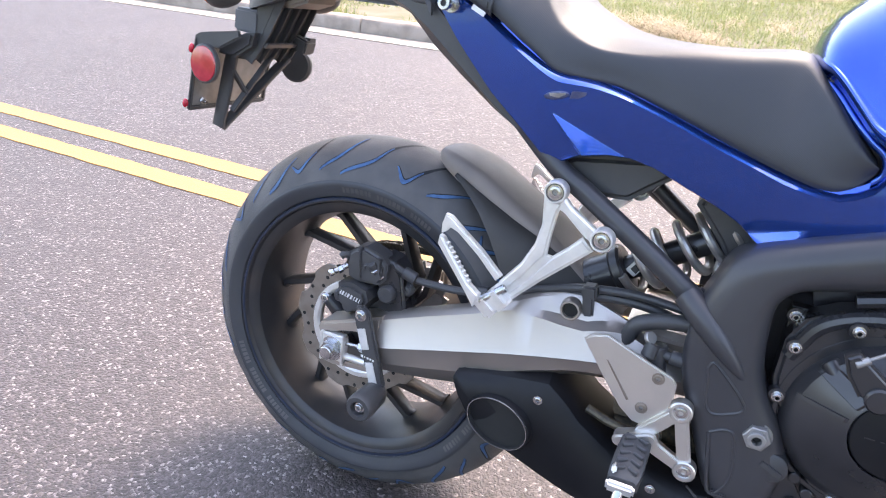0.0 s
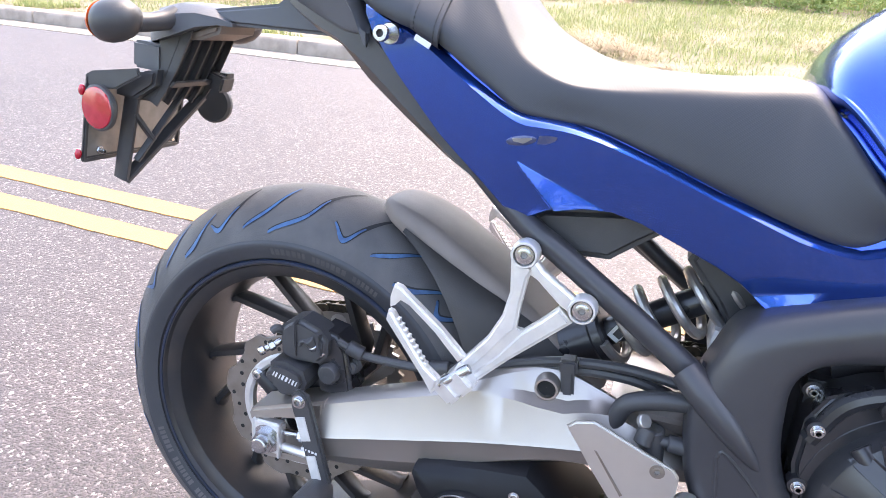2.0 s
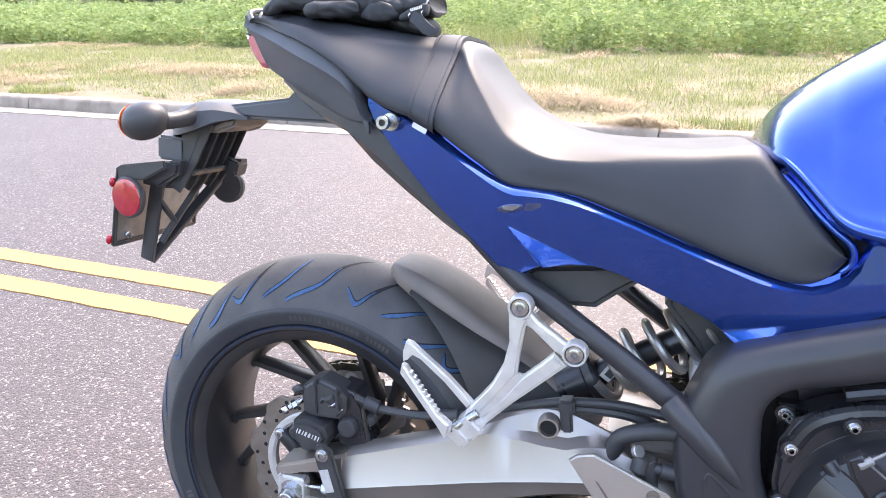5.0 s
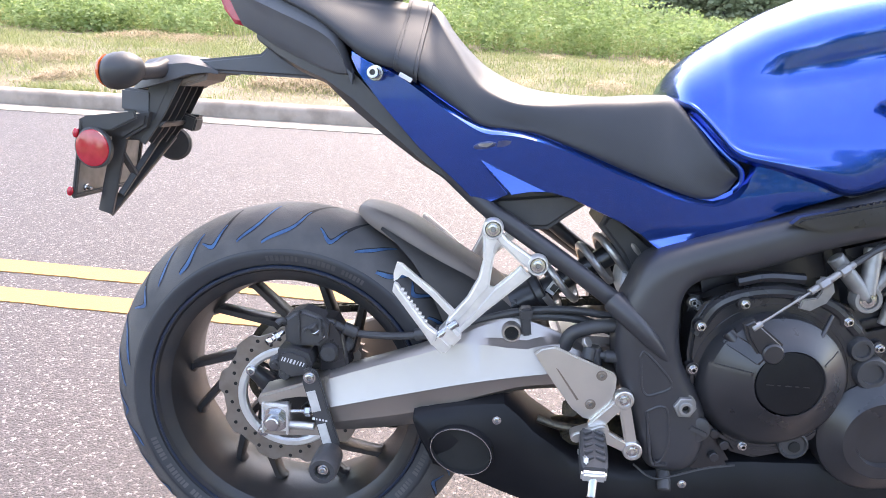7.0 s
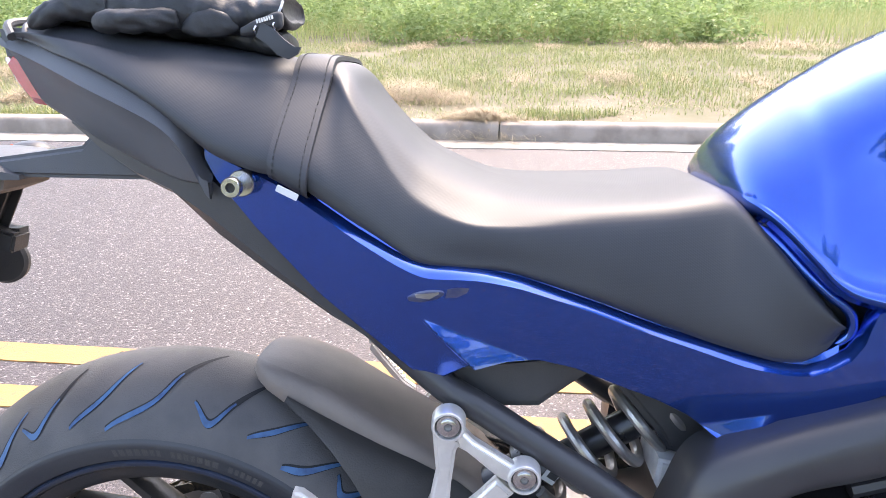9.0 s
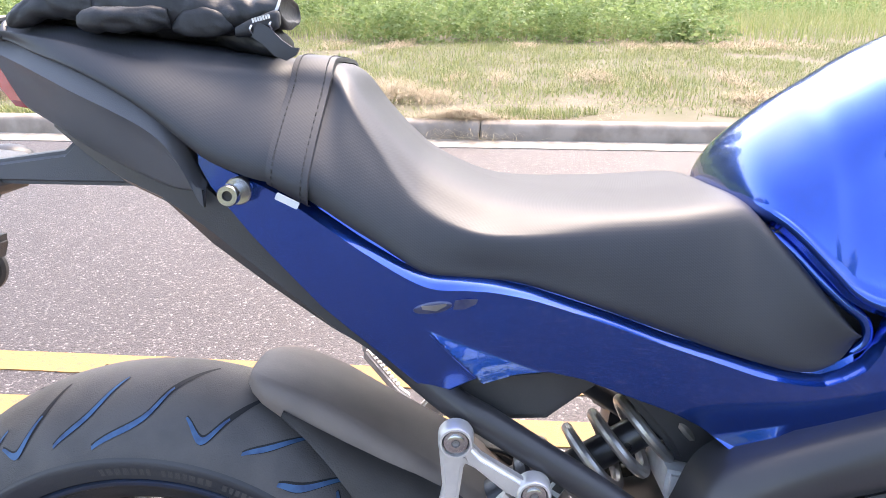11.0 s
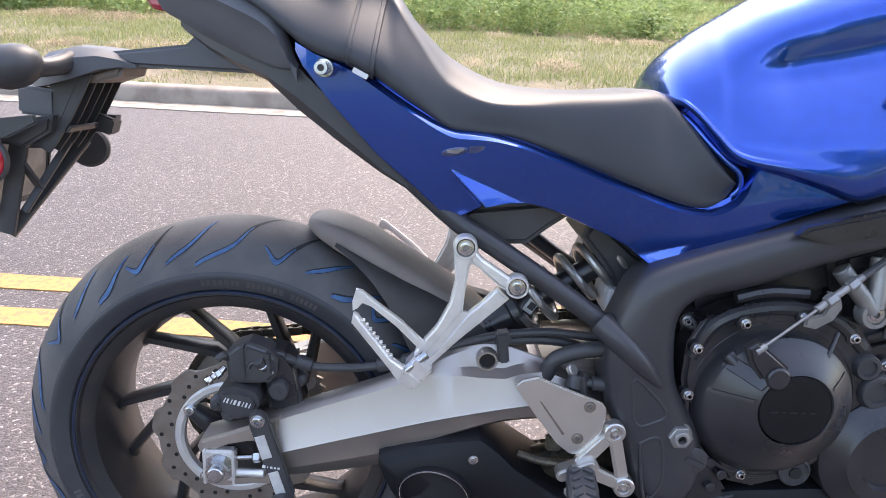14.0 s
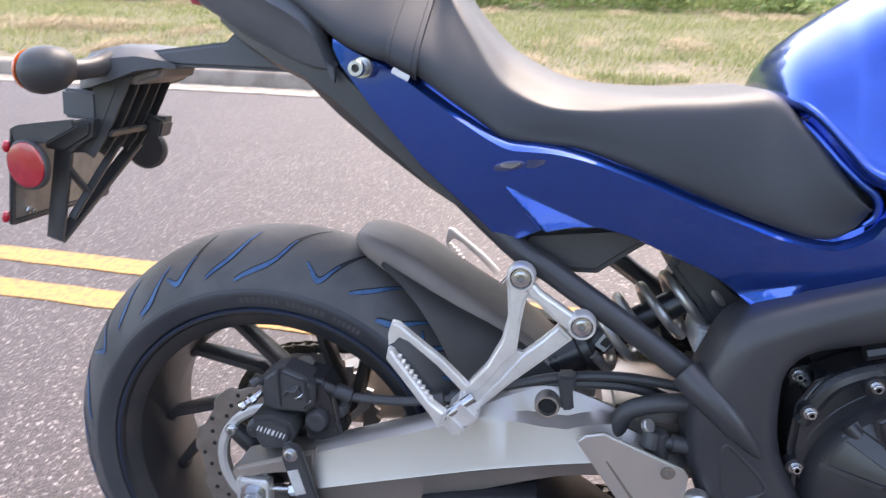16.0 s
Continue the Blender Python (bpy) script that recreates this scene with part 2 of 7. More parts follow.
# ---- mesh helpers ----
def mesh_object(name, bm, material, parent=None, label="", smooth=35):
    me = bpy.data.meshes.new(name)
    bmesh.ops.recalc_face_normals(bm, faces=bm.faces[:])
    bm.to_mesh(me)
    bm.free()
    if smooth:
        for p in me.polygons:
            p.use_smooth = True
        me.set_sharp_from_angle(angle=radians(smooth))
    me.materials.append(material)
    ob = new(name, me)
    if parent:
        ob.parent = parent
    if label:
        ob["label"] = label
    return ob


def part(name, bm, material, parent, label="", smooth=35):
    """One mesh object under a thing or under a part of it."""
    return mesh_object(name, bm, material, parent, label, smooth)


def catmull(pts, n=6):
    """A smooth run of points through the given ones."""
    p = [Vector(q) for q in pts]
    p = [p[0] * 2 - p[1]] + p + [p[-1] * 2 - p[-2]]
    out = []
    for i in range(1, len(p) - 2):
        for k in range(n):
            u = k / n
            a, b, c, d = p[i - 1], p[i], p[i + 1], p[i + 2]
            out.append(0.5 * ((2 * b) + (c - a) * u + (2 * a - 5 * b + 4 * c - d) * u * u + (3 * b - a - 3 * c + d) * u ** 3))
    out.append(p[-2])
    return out


def loft(bm, rings, closed=True, caps=True):
    vs = [[bm.verts.new(p) for p in r] for r in rings]
    n = len(vs[0])
    for a, b in zip(vs, vs[1:]):
        for i in range(n if closed else n - 1):
            j = (i + 1) % n
            bm.faces.new((a[i], a[j], b[j], b[i]))
    if caps and closed:
        bm.faces.new(vs[0])
        bm.faces.new(list(reversed(vs[-1])))
    return vs


def frame_of(axis):
    a = Vector(axis).normalized()
    u = a.cross(Vector((0, 0, 1)) if abs(a.z) < 0.9 else Vector((1, 0, 0))).normalized()
    return a, u, a.cross(u)


def lathe(bm, origin, axis, profile, segs=24, squash=(1, 1), caps=True):
    """Rings of radius r at distance d along the axis."""
    a, u, v = frame_of(axis)
    o = Vector(origin)
    loft(bm, [[o + a * d + (u * math.cos(2 * math.pi * k / segs) * squash[0] + v * math.sin(2 * math.pi * k / segs) * squash[1]) * r
               for k in range(segs)] for d, r in profile], True, caps)


def rod(bm, p0, p1, r0, r1=None, segs=14, edge=0.15):
    """A round bar with softened ends."""
    p0, p1 = Vector(p0), Vector(p1)
    r1 = r0 if r1 is None else r1
    l = (p1 - p0).length
    e0, e1 = min(r0 * edge, l * 0.2), min(r1 * edge, l * 0.2)
    lathe(bm, p0, p1 - p0, [(0, r0 - e0), (e0, r0), (l - e1, r1), (l, r1 - e1)], segs)


def tube(bm, pts, r, segs=12, n=6, radii=None):
    path = catmull(pts, n)
    rings = []
    u = None
    for i, p in enumerate(path):
        t = (path[min(i + 1, len(path) - 1)] - path[max(i - 1, 0)]).normalized()
        if u is None:
            u = frame_of(t)[1]
        u = (u - t * u.dot(t)).normalized()
        v = t.cross(u)
        rr = r if radii is None else np.interp(i / (len(path) - 1), [k[0] for k in radii], [k[1] for k in radii])
        rings.append([p + (u * math.cos(2 * math.pi * k / segs) + v * math.sin(2 * math.pi * k / segs)) * rr for k in range(segs)])
    loft(bm, rings)


def ball(bm, c, r, squash=(1, 1, 1), segs=20):
    res = bmesh.ops.create_uvsphere(bm, u_segments=segs, v_segments=segs // 2, radius=r)
    for v in res["verts"]:
        v.co = Vector((v.co.x * squash[0], v.co.y * squash[1], v.co.z * squash[2])) + Vector(c)


def prism(bm, outline, y0, y1, bevel=0.003, segs=2):
    """A plate cut to an outline in the x-z plane, between two depths, with softened edges."""
    b2 = bmesh.new()
    a = [b2.verts.new((x, y0, z)) for x, z in outline]
    b = [b2.verts.new((x, y1, z)) for x, z in outline]
    b2.faces.new(a)
    b2.faces.new(list(reversed(b)))
    n = len(a)
    for i in range(n):
        b2.faces.new((a[i], b[i], b[(i + 1) % n], a[(i + 1) % n]))
    bmesh.ops.recalc_face_normals(b2, faces=b2.faces[:])
    if bevel:
        ed = [e for e in b2.edges if abs(e.verts[0].co.y - e.verts[1].co.y) < 1e-6]
        bmesh.ops.bevel(b2, geom=ed, offset=bevel, segments=segs, affect='EDGES', clamp_overlap=True)
    bmesh.ops.triangulate(b2, faces=[f for f in b2.faces if len(f.verts) > 4])
    merge(bm, b2)


def merge(bm, b2, m=None):
    me = bpy.data.meshes.new("tmp")
    b2.to_mesh(me)
    b2.free()
    if m is not None:
        me.transform(m)
    bm.from_mesh(me)
    bpy.data.meshes.remove(me)


def box(bm, c, size, bevel=0.003, turn=(0, 0, 0), segs=2):
    b2 = bmesh.new()
    bmesh.ops.create_cube(b2, size=1)
    for v in b2.verts:
        v.co = Vector((v.co.x * size[0], v.co.y * size[1], v.co.z * size[2]))
    if bevel:
        bmesh.ops.bevel(b2, geom=b2.edges[:], offset=bevel, segments=segs, affect='EDGES', clamp_overlap=True)
    merge(bm, b2, pose(*c, *turn))


def capsule_outline(a, b, ra, rb, n=10):
    """Outline of a flat arm with two round ends."""
    a, b = Vector((a[0], a[1])), Vector((b[0], b[1]))
    t = math.atan2(b.y - a.y, b.x - a.x)
    out = [(a.x + ra * math.cos(t + math.pi / 2 + math.pi * k / n), a.y + ra * math.sin(t + math.pi / 2 + math.pi * k / n)) for k in range(n + 1)]
    out += [(b.x + rb * math.cos(t - math.pi / 2 + math.pi * k / n), b.y + rb * math.sin(t - math.pi / 2 + math.pi * k / n)) for k in range(n + 1)]
    return out


def arm(bm, a, b, ra, rb, y0, y1, bevel=0.003):
    prism(bm, capsule_outline(a, b, ra, rb), y0, y1, bevel)


def grid_skin(bm, rows, thick=0.003):
    """A sheet through rows of points, given thickness along +y or -y towards the bike's middle."""
    outer = [[bm.verts.new(p) for p in r] for r in rows]
    inner = []
    for r in rows:
        inner.append([bm.verts.new((p[0], p[1] - math.copysign(thick, p[1]), p[2])) for p in r])
    for g in (outer, inner):
        for a, b in zip(g, g[1:]):
            for i in range(len(a) - 1):
                bm.faces.new((a[i], a[i + 1], b[i + 1], b[i]))
    n, m = len(rows), len(rows[0])
    for i in range(n - 1):
        for j in (0, m - 1):
            bm.faces.new((outer[i][j], outer[i + 1][j], inner[i + 1][j], inner[i][j]))
    for j in range(m - 1):
        for i in (0, n - 1):
            bm.faces.new((outer[i][j], outer[i][j + 1], inner[i][j + 1], inner[i][j]))


def socket_bolt(name, p, r, parent, material=None, out=0.006, label=""):
    """A round-headed socket bolt on a washer, head towards -y, with a sunk hexagon."""
    bm = bmesh.new()
    x, y, z = p
    lathe(bm, (x, y, z), (0, -1, 0), [(-0.003, r * 1.0), (0.0015, r * 1.25), (0.002, r * 1.25), (0.0021, r * 0.92), (out * 0.9, r * 0.9), (out, r * 0.78), (out, r * 0.45)], 20, caps=False)
    lathe(bm, (x, y, z), (0, -1, 0), [(out, r * 0.45), (out * 0.4, r * 0.42)], 6, caps=False)
    bolt = part(name, bm, material or STEEL, parent, label)
    if parent.parent == bike or parent.parent is None:
        # duller floor in the bright bolt: the socket's shade as a tone
        bm = bmesh.new()
        lathe(bm, (x, y, z), (0, -1, 0), [(out * 0.30, r * 0.46), (out * 0.45, r * 0.44), (out * 0.46, 0.0002)], 6, caps=False)
        part("hex_socket", bm, HANG, bolt)
    return bolt


def strip_on(bm, fn, pts, width, n=8):
    """A thin raised strip along points in surface coordinates; fn gives place and the width tapers at both ends."""
    path = catmull([(a, b, 0) for a, b in pts], n)
    L, R = [], []
    for i, p in enumerate(path):
        q = path[min(i + 1, len(path) - 1)]
        o = path[max(i - 1, 0)]
        d = Vector((q.x - o.x, q.y - o.y)).normalized()
        w = width * (0.25 + 0.75 * math.sin(math.pi * (0.08 + 0.84 * i / (len(path) - 1))))
        L.append(bm.verts.new(fn(p.x - d.y * w, p.y + d.x * w)))
        R.append(bm.verts.new(fn(p.x + d.y * w, p.y - d.x * w)))
    for i in range(len(path) - 1):
        bm.faces.new((L[i], L[i + 1], R[i + 1], R[i]))


# ---- setting: road, kerb, verge ----
PHI = radians(-3.16)


def road_point(s, n, z=0.0):
    return Vector((s * math.cos(PHI) - n * math.sin(PHI), s * math.sin(PHI) + n * math.cos(PHI), z))


def strip(name, n0, n1, z0, z1, material, s0=-60.0, s1=60.0, steps=2, ragged=0.0):
    bm = bmesh.new()
    rows = []
    for k in range(steps + 1):
        s = s0 + (s1 - s0) * k / steps
        e0, e1 = (ragged * noise.noise((s * 9, 3.0, n0)) + 0.5 * ragged * noise.noise((s * 40, 7.0, n0)) for _ in (0, 1)) if ragged else (0, 0)
        e1 = ragged * noise.noise((s * 9, 13.0, n0)) if ragged else 0
        rows.append([road_point(s, n0 + e0, z0), road_point(s, n0 + e0, z1), road_point(s, n1 + e1, z1), road_point(s, n1 + e1, z0)])
    loft(bm, rows)
    return tagged(mesh_object(name, bm, material, smooth=0), kind="structure")


bm = bmesh.new()
bmesh.ops.create_grid(bm, x_segments=40, y_segments=40, size=600)
for v in bm.verts:
    v.co.z = -0.05
tagged(mesh_object("ground", bm, SOIL, smooth=0), label="dry sandy soil of the fields beside the road", category="ground", kind="structure")
tagged(strip("road", -5.2, 3.83, -0.3, 0.0, ASPHALT), label="weathered grey asphalt road with pale stone chips", category="road", kind="structure")
for n0, n1 in ((0.757, 0.855), (0.975, 1.074)):
    tagged(strip("road_marking", n0, n1, -0.01, 0.0035, YELLOW, -30, 30, 1500, 0.006), label="worn yellow centre line painted on the asphalt", category="road marking", kind="structure")
tagged(strip("gutter", 3.83, 4.07, -0.3, 0.006, GUTTERM, -60, 60, 400, 0.012), label="pale dusty concrete gutter along the kerb", category="gutter", kind="structure")


# ---- motorcycle ----
LEAN = radians(7.27)
bike = tagged(new("motorcycle"), label="blue naked motorcycle with black frame leaning on its stand", category="motorcycle")
bike.empty_display_size = 0.2
bike.matrix_world = Matrix.Translation((0, 0, 0.225 * math.cos(LEAN) + 0.09)) @ Matrix.Rotation(-LEAN, 4, 'X') @ Matrix.Translation((0, 0, -0.315))
HUB = Vector((0, 0, 0.315))


def ring_y(profile, segs=96, close=True, bm=None):
    """A body of revolution round the rear axle from (y, r) points."""
    bm = bm or bmesh.new()
    rings = [[Vector((r * math.cos(2 * math.pi * k / segs), y, 0.315 + r * math.sin(2 * math.pi * k / segs))) for y, r in profile] for k in range(segs)]
    vs = [[bm.verts.new(p) for p in r] for r in rings]
    m = len(profile)
    for i in range(segs):
        a, b = vs[i], vs[(i + 1) % segs]
        for j in range(m if close else m - 1):
            k = (j + 1) % m
            bm.faces.new((a[j], a[k], b[k], b[j]))
    return bm


def tread_r(y):
    """Height of the tread over the axle at a distance from the tyre's middle."""
    return 0.223 + math.sqrt(max(0.092 ** 2 - y * y, 0))


def tread_point(deg, y, up=0.0006):
    y = max(-0.0895, min(0.0895, y))
    n = math.hypot(y, tread_r(y) - 0.223)
    r, yy = tread_r(y) + up * (tread_r(y) - 0.223) / n, y + up * y / n
    return Vector((r * math.cos(radians(deg)), yy, 0.315 + r * math.sin(radians(deg))))


def build_wheel():
    rim = part("rear_wheel", ring_y([(-0.077, 0.229), (-0.081, 0.226), (-0.081, 0.2215), (-0.076, 0.2185), (-0.074, 0.208), (-0.068, 0.201), (-0.040, 0.194), (0.0, 0.188),
                                     (0.040, 0.194), (0.068, 0.201), (0.074, 0.208), (0.076, 0.2185), (0.081, 0.2215), (0.081, 0.226), (0.077, 0.229),
                                     (0.070, 0.216), (0.03, 0.206), (0.0, 0.204), (-0.03, 0.206), (-0.070, 0.216)], 120), RIMM, bike, "dark dusty cast rim with blue edge stripe")
    # tyre
    side = [(-0.074, 0.222), (-0.0795, 0.2315), (-0.081, 0.232), (-0.0825, 0.2305), (-0.0862, 0.240), (-0.0882, 0.2475), (-0.0884, 0.2515), (-0.0876, 0.2535)]
    crown = [(y, tread_r(y)) for y in [0.0864 * math.sin(math.pi / 2 * (k / 23 * 2 - 1)) for k in range(24)]]
    tyre = part("tyre", ring_y(side + crown + [(-y, r) for y, r in reversed(side)], 128), RUBBER, rim, "black sports tyre with blue-lined tread grooves")
    bm = bmesh.new()
    ys = [0.0861 * math.sin(math.pi / 2 * (k / 13 - 1)) for k in range(27)]
    ring_y([(y, tread_r(y) + 0.0004) for y in ys], 128, False, bm)
    part("tread", bm, TREAD, rim, "dusty worn tread band")
    pattern = [[(119.3, -0.066), (115.6, -0.074), (110.3, -0.052), (106.7, -0.020)],
               [(107.3, -0.077), (99.8, -0.060), (94.5, -0.024)],
               [(98.8, -0.081), (89.0, -0.066), (84.9, -0.037), (79.0, 0.003)],
               [(80.6, -0.062), (76.2, -0.0745), (72.6, -0.056), (68.0, -0.024)],
               [(67.8, -0.075), (62.8, -0.064), (57.0, -0.042)],
               [(58.4, -0.081), (52.8, -0.075), (46.3, -0.052)]]
    for rep in range(5):
        for side_sign in (-1, 1):
            for pts in pattern:
                shift = rep * 72 + (36 if side_sign > 0 else 0)
                def fn(a, b, up=0.0008, s=side_sign, sh=shift):
                    return tread_point(a * 190 + sh, -s * b if s > 0 else b, up)
                sp = [(a / 190, b) for a, b in pts]
                # proud black strip: the groove's shade is painted, the tread is not cut
                bm = bmesh.new()
                strip_on(bm, fn, sp, 0.0032)
                part("tread_groove", bm, GROOVE, rim, "", 0)
                if side_sign < 0:
                    bm = bmesh.new()
                    strip_on(bm, lambda a, b: fn(a, b - 0.0006, 0.0013), sp[:3], 0.0021)
                    part("groove_lining", bm, GROOVEB, rim, "", 0)
    # raised lettering blocks on the wall of the tyre
    rnd = random.Random(4)
    for base in (60, 200, 320):
        bm = bmesh.new()
        a = base
        for k in range(20):
            w = rnd.uniform(0.9, 1.5)
            if k in (6, 13):
                a += 2.0
            p = []
            for da, r in ((0, 0.2365), (w, 0.2365), (w, 0.2455), (0, 0.2455)):
                y = np.interp(r, [0.2305, 0.240, 0.2475], [-0.0825, -0.0862, -0.0882]) - 0.0005
                p.append(bm.verts.new((r * math.cos(radians(a + da)), y, 0.315 + r * math.sin(radians(a + da)))))
            bm.faces.new(p)
            a += w + 0.55
        tagged(part("wall_lettering", bm, TREAD, rim, "raised unreadable lettering", 0), kind="stuff")
    for s in (-1, 1):
        part("rim_stripe", ring_y([(s * 0.0795, 0.2285), (s * 0.0822, 0.2265), (s * 0.0822, 0.2235), (s * 0.0795, 0.2225)], 120), STRIPE, rim, "thin blue stripe")
    # hub and six forked spokes
    bm = bmesh.new()
    lathe(bm, (0, -0.055, 0.315), (0, 1, 0), [(0, 0.040), (0.006, 0.046), (0.02, 0.05), (0.055, 0.058), (0.09, 0.05), (0.105, 0.046), (0.11, 0.04)], 32)
    part("hub", bm, RIMM, rim)
    for k in range(6):
        for d in (-11.5, 11.5):
            bm = bmesh.new()
            rings = []
            pegs = [(0.192, 3.8 + 1.07 * d), (0.115, -19.5 + 0.64 * d), (0.070, -33 + 0.10 * d), (0.044, -36)]
            line = [Vector((r * math.cos(radians(a)), 0, r * math.sin(radians(a)))) for r, a in ((r, 3.5 + 60 * k + a) for r, a in pegs)]
            for p, u in ((line[3], 0), (line[2], 0.2), (line[2].lerp(line[1], 0.5), 0.35), (line[1], 0.5), (line[1].lerp(line[0], 0.5), 0.75), (line[1].lerp(line[0], 0.92), 0.95), (line[0], 1.0)):
                r, a = p.length, math.atan2(p.z, p.x)
                w = 0.0098 - 0.0026 * u + (0.006 if u > 0.96 else 0)
                h = 0.022 - 0.008 * u
                c = Vector((r * math.cos(a), 0, 0.315 + r * math.sin(a)))
                way = line[0] - line[1]
                tx = Vector((-way.z, 0, way.x)).normalized()
                rings.append([c + tx * (w * x) + Vector((0, h * y, 0)) for x, y in ((-1, -0.55), (-0.55, -1), (0.55, -1), (1, -0.55), (1, 0.55), (0.55, 1), (-0.55, 1), (-1, 0.55))])
            loft(bm, rings)
            part("spoke", bm, RIMM, rim)
    # balance label on the far wall of the rim
    bm = bmesh.new()
    for k in range(3):
        a = 90 + (k - 1) * 4.4
        p = []
        for da, y in ((-1.9, 0.056), (1.9, 0.056), (1.9, 0.066), (-1.9, 0.066)):
            r = np.interp(y, [0.040, 0.068], [0.194, 0.201]) - 0.0012
            p.append(bm.verts.new((r * math.cos(radians(a + da)), y, 0.315 + r * math.sin(radians(a + da)))))
        bm.faces.new(p)
    part("rim_label", bm, WHITEM, rim, "three small pale marks", 0)
    return rim


def build_brake(rim):
    # wave-edged disc with holes, on a pale carrier
    n = 180
    outer = [0.117 + 0.0045 * math.tanh(3.0 * math.sin(2 * math.pi * 9 * k / n)) for k in range(n)]
    bm = bmesh.new()
    rings = []
    for k in range(n):
        c, s = math.cos(2 * math.pi * k / n), math.sin(2 * math.pi * k / n)
        rings.append([Vector((r * c, y, 0.315 + r * s)) for r, y in ((0.084, -0.0605), (0.084, -0.0655), (outer[k] - 0.0008, -0.0655), (outer[k], -0.0648), (outer[k], -0.0612), (outer[k] - 0.0008, -0.0605))])
    loft(bm, rings + [rings[0]], True, False)
    bmesh.ops.remove_doubles(bm, verts=bm.verts[:], dist=1e-6)
    disc = part("brake_disc", bm, DISC, bike, "drilled wave-edged brake disc browned by heat")
    # dark discs on the uncut face stand for the shaded drill holes
    for k in range(36):
        a = 2 * math.pi * k / 36
        r = (0.1075, 0.100, 0.0935)[k % 3]
        bm = bmesh.new()
        lathe(bm, (r * math.cos(a), -0.0654, 0.315 + r * math.sin(a)), (0, -1, 0), [(0, 0.0031), (0.0006, 0.0031), (0.0007, 0.0001)], 10, caps=False)
        part("disc_hole_fill", bm, DARKIN, disc)
    bm = bmesh.new()
    ring_y([(-0.058, 0.0875), (-0.068, 0.0875), (-0.071, 0.085), (-0.071, 0.078), (-0.068, 0.074), (-0.058, 0.074)], 96, True, bm)
    part("disc_carrier", bm, CAST, disc, "pale aluminium ring")
    for k in range(4):
        a = radians(145 + 90 * k)
        socket_bolt("disc_bolt", (0.076 * math.cos(a), -0.071, 0.315 + 0.076 * math.sin(a)), 0.0075, disc)
    for k in range(4):
        a = radians(145 + 90 * k)
        bm = bmesh.new()
        rod(bm, (0.076 * math.cos(a), -0.066, 0.315 + 0.076 * math.sin(a)), (0.03 * math.cos(a + 0.3), -0.055, 0.315 + 0.03 * math.sin(a + 0.3)), 0.012, 0.018)
        part("carrier_arm", bm, ENGB, disc)

    # caliper: upper block, piston housing with the maker's mark, side lobe, rubber boots
    bm = bmesh.new()
    prism(bm, [(0.0084, 0.473), (0.023, 0.485), (0.039, 0.4898), (0.0646, 0.481), (0.077, 0.4674), (0.0755, 0.445), (0.0646, 0.433), (0.0244, 0.4306), (0.0113, 0.437)], -0.133, -0.092, 0.006, 3)
    cal = part("brake_caliper", bm, BLACKP, bike, "black cast rear brake caliper")
    bm = bmesh.new()
    prism(bm, [(0.030, 0.484), (0.034, 0.488), (0.036, 0.440), (0.031, 0.440)], -0.1365, -0.120, 0.0012)
    part("caliper_rib", bm, BLACKP, cal)
    bm = bmesh.new()
    prism(bm, [(0.062, 0.478), (0.067, 0.476), (0.070, 0.450), (0.064, 0.448)], -0.1360, -0.120, 0.0012)
    part("caliper_rib", bm, BLACKP, cal)
    bm = bmesh.new()
    prism(bm, [(0.0025, 0.4274), (0.0244, 0.4322), (0.05, 0.4242), (0.0555, 0.409), (0.0478, 0.3914), (0.0244, 0.385), (0.0062, 0.3954)], -0.1475, -0.085, 0.006, 4)
    part("piston_housing", bm, BLACKP, cal)
    bm = bmesh.new()
    prism(bm, [(0.061, 0.477), (0.083, 0.473), (0.0974, 0.453), (0.108, 0.397), (0.090, 0.385), (0.061, 0.389), (0.0573, 0.437)], -0.120, -0.075, 0.005, 3)
    part("caliper_lobe", bm, ENGB, cal)
    bm = bmesh.new()
    lathe(bm, (0.077, -0.118, 0.421), (0, -1, 0), [(0, 0.0145), (0.010, 0.0138), (0.013, 0.0115), (0.0135, 0.006), (0.0125, 0.0001)], 24, caps=False)
    part("piston_cap", bm, BLACKP, cal)
    bm = bmesh.new()
    for k, (dx, w) in enumerate(((-0.0175, 0.0020), (-0.0135, 0.0032), (-0.0085, 0.0018), (-0.0040, 0.0040), (0.0015, 0.0040), (0.0065, 0.0018), (0.0110, 0.0032), (0.0155, 0.0020))):
        a = radians(-13)
        x, z = 0.0285 + dx * math.cos(a), 0.4120 + dx * math.sin(a)
        box(bm, (x, -0.1480, z), (w * 0.7, 0.0008, 0.0068), 0, (0, 24, 0))
    part("maker_mark", bm, WHITEM, cal, "small pale maker's mark", 0)
    # banjo union with its bands and the hooked bleed cap
    bm = bmesh.new()
    rod(bm, (0.066, -0.120, 0.444), (0.052, -0.134, 0.468), 0.0085, 0.0075)
    tube(bm, [(0.050, -0.132, 0.462), (0.043, -0.134, 0.462), (0.040, -0.134, 0.456)], 0.0028, 8)
    part("banjo_joint", bm, BLACKP, cal)
    for u, r in ((0.10, 0.0098), (0.55, 0.0094)):
        bm = bmesh.new()
        p0, p1 = Vector((0.066, -0.120, 0.444)), Vector((0.052, -0.134, 0.468))
        rod(bm, p0.lerp(p1, u), p0.lerp(p1, u + 0.13), r)
        part("banjo_washer", bm, STEEL, cal, "bright steel band")
    bm = bmesh.new()
    rod(bm, (0.006, -0.122, 0.450), (-0.008, -0.138, 0.441), 0.0046)
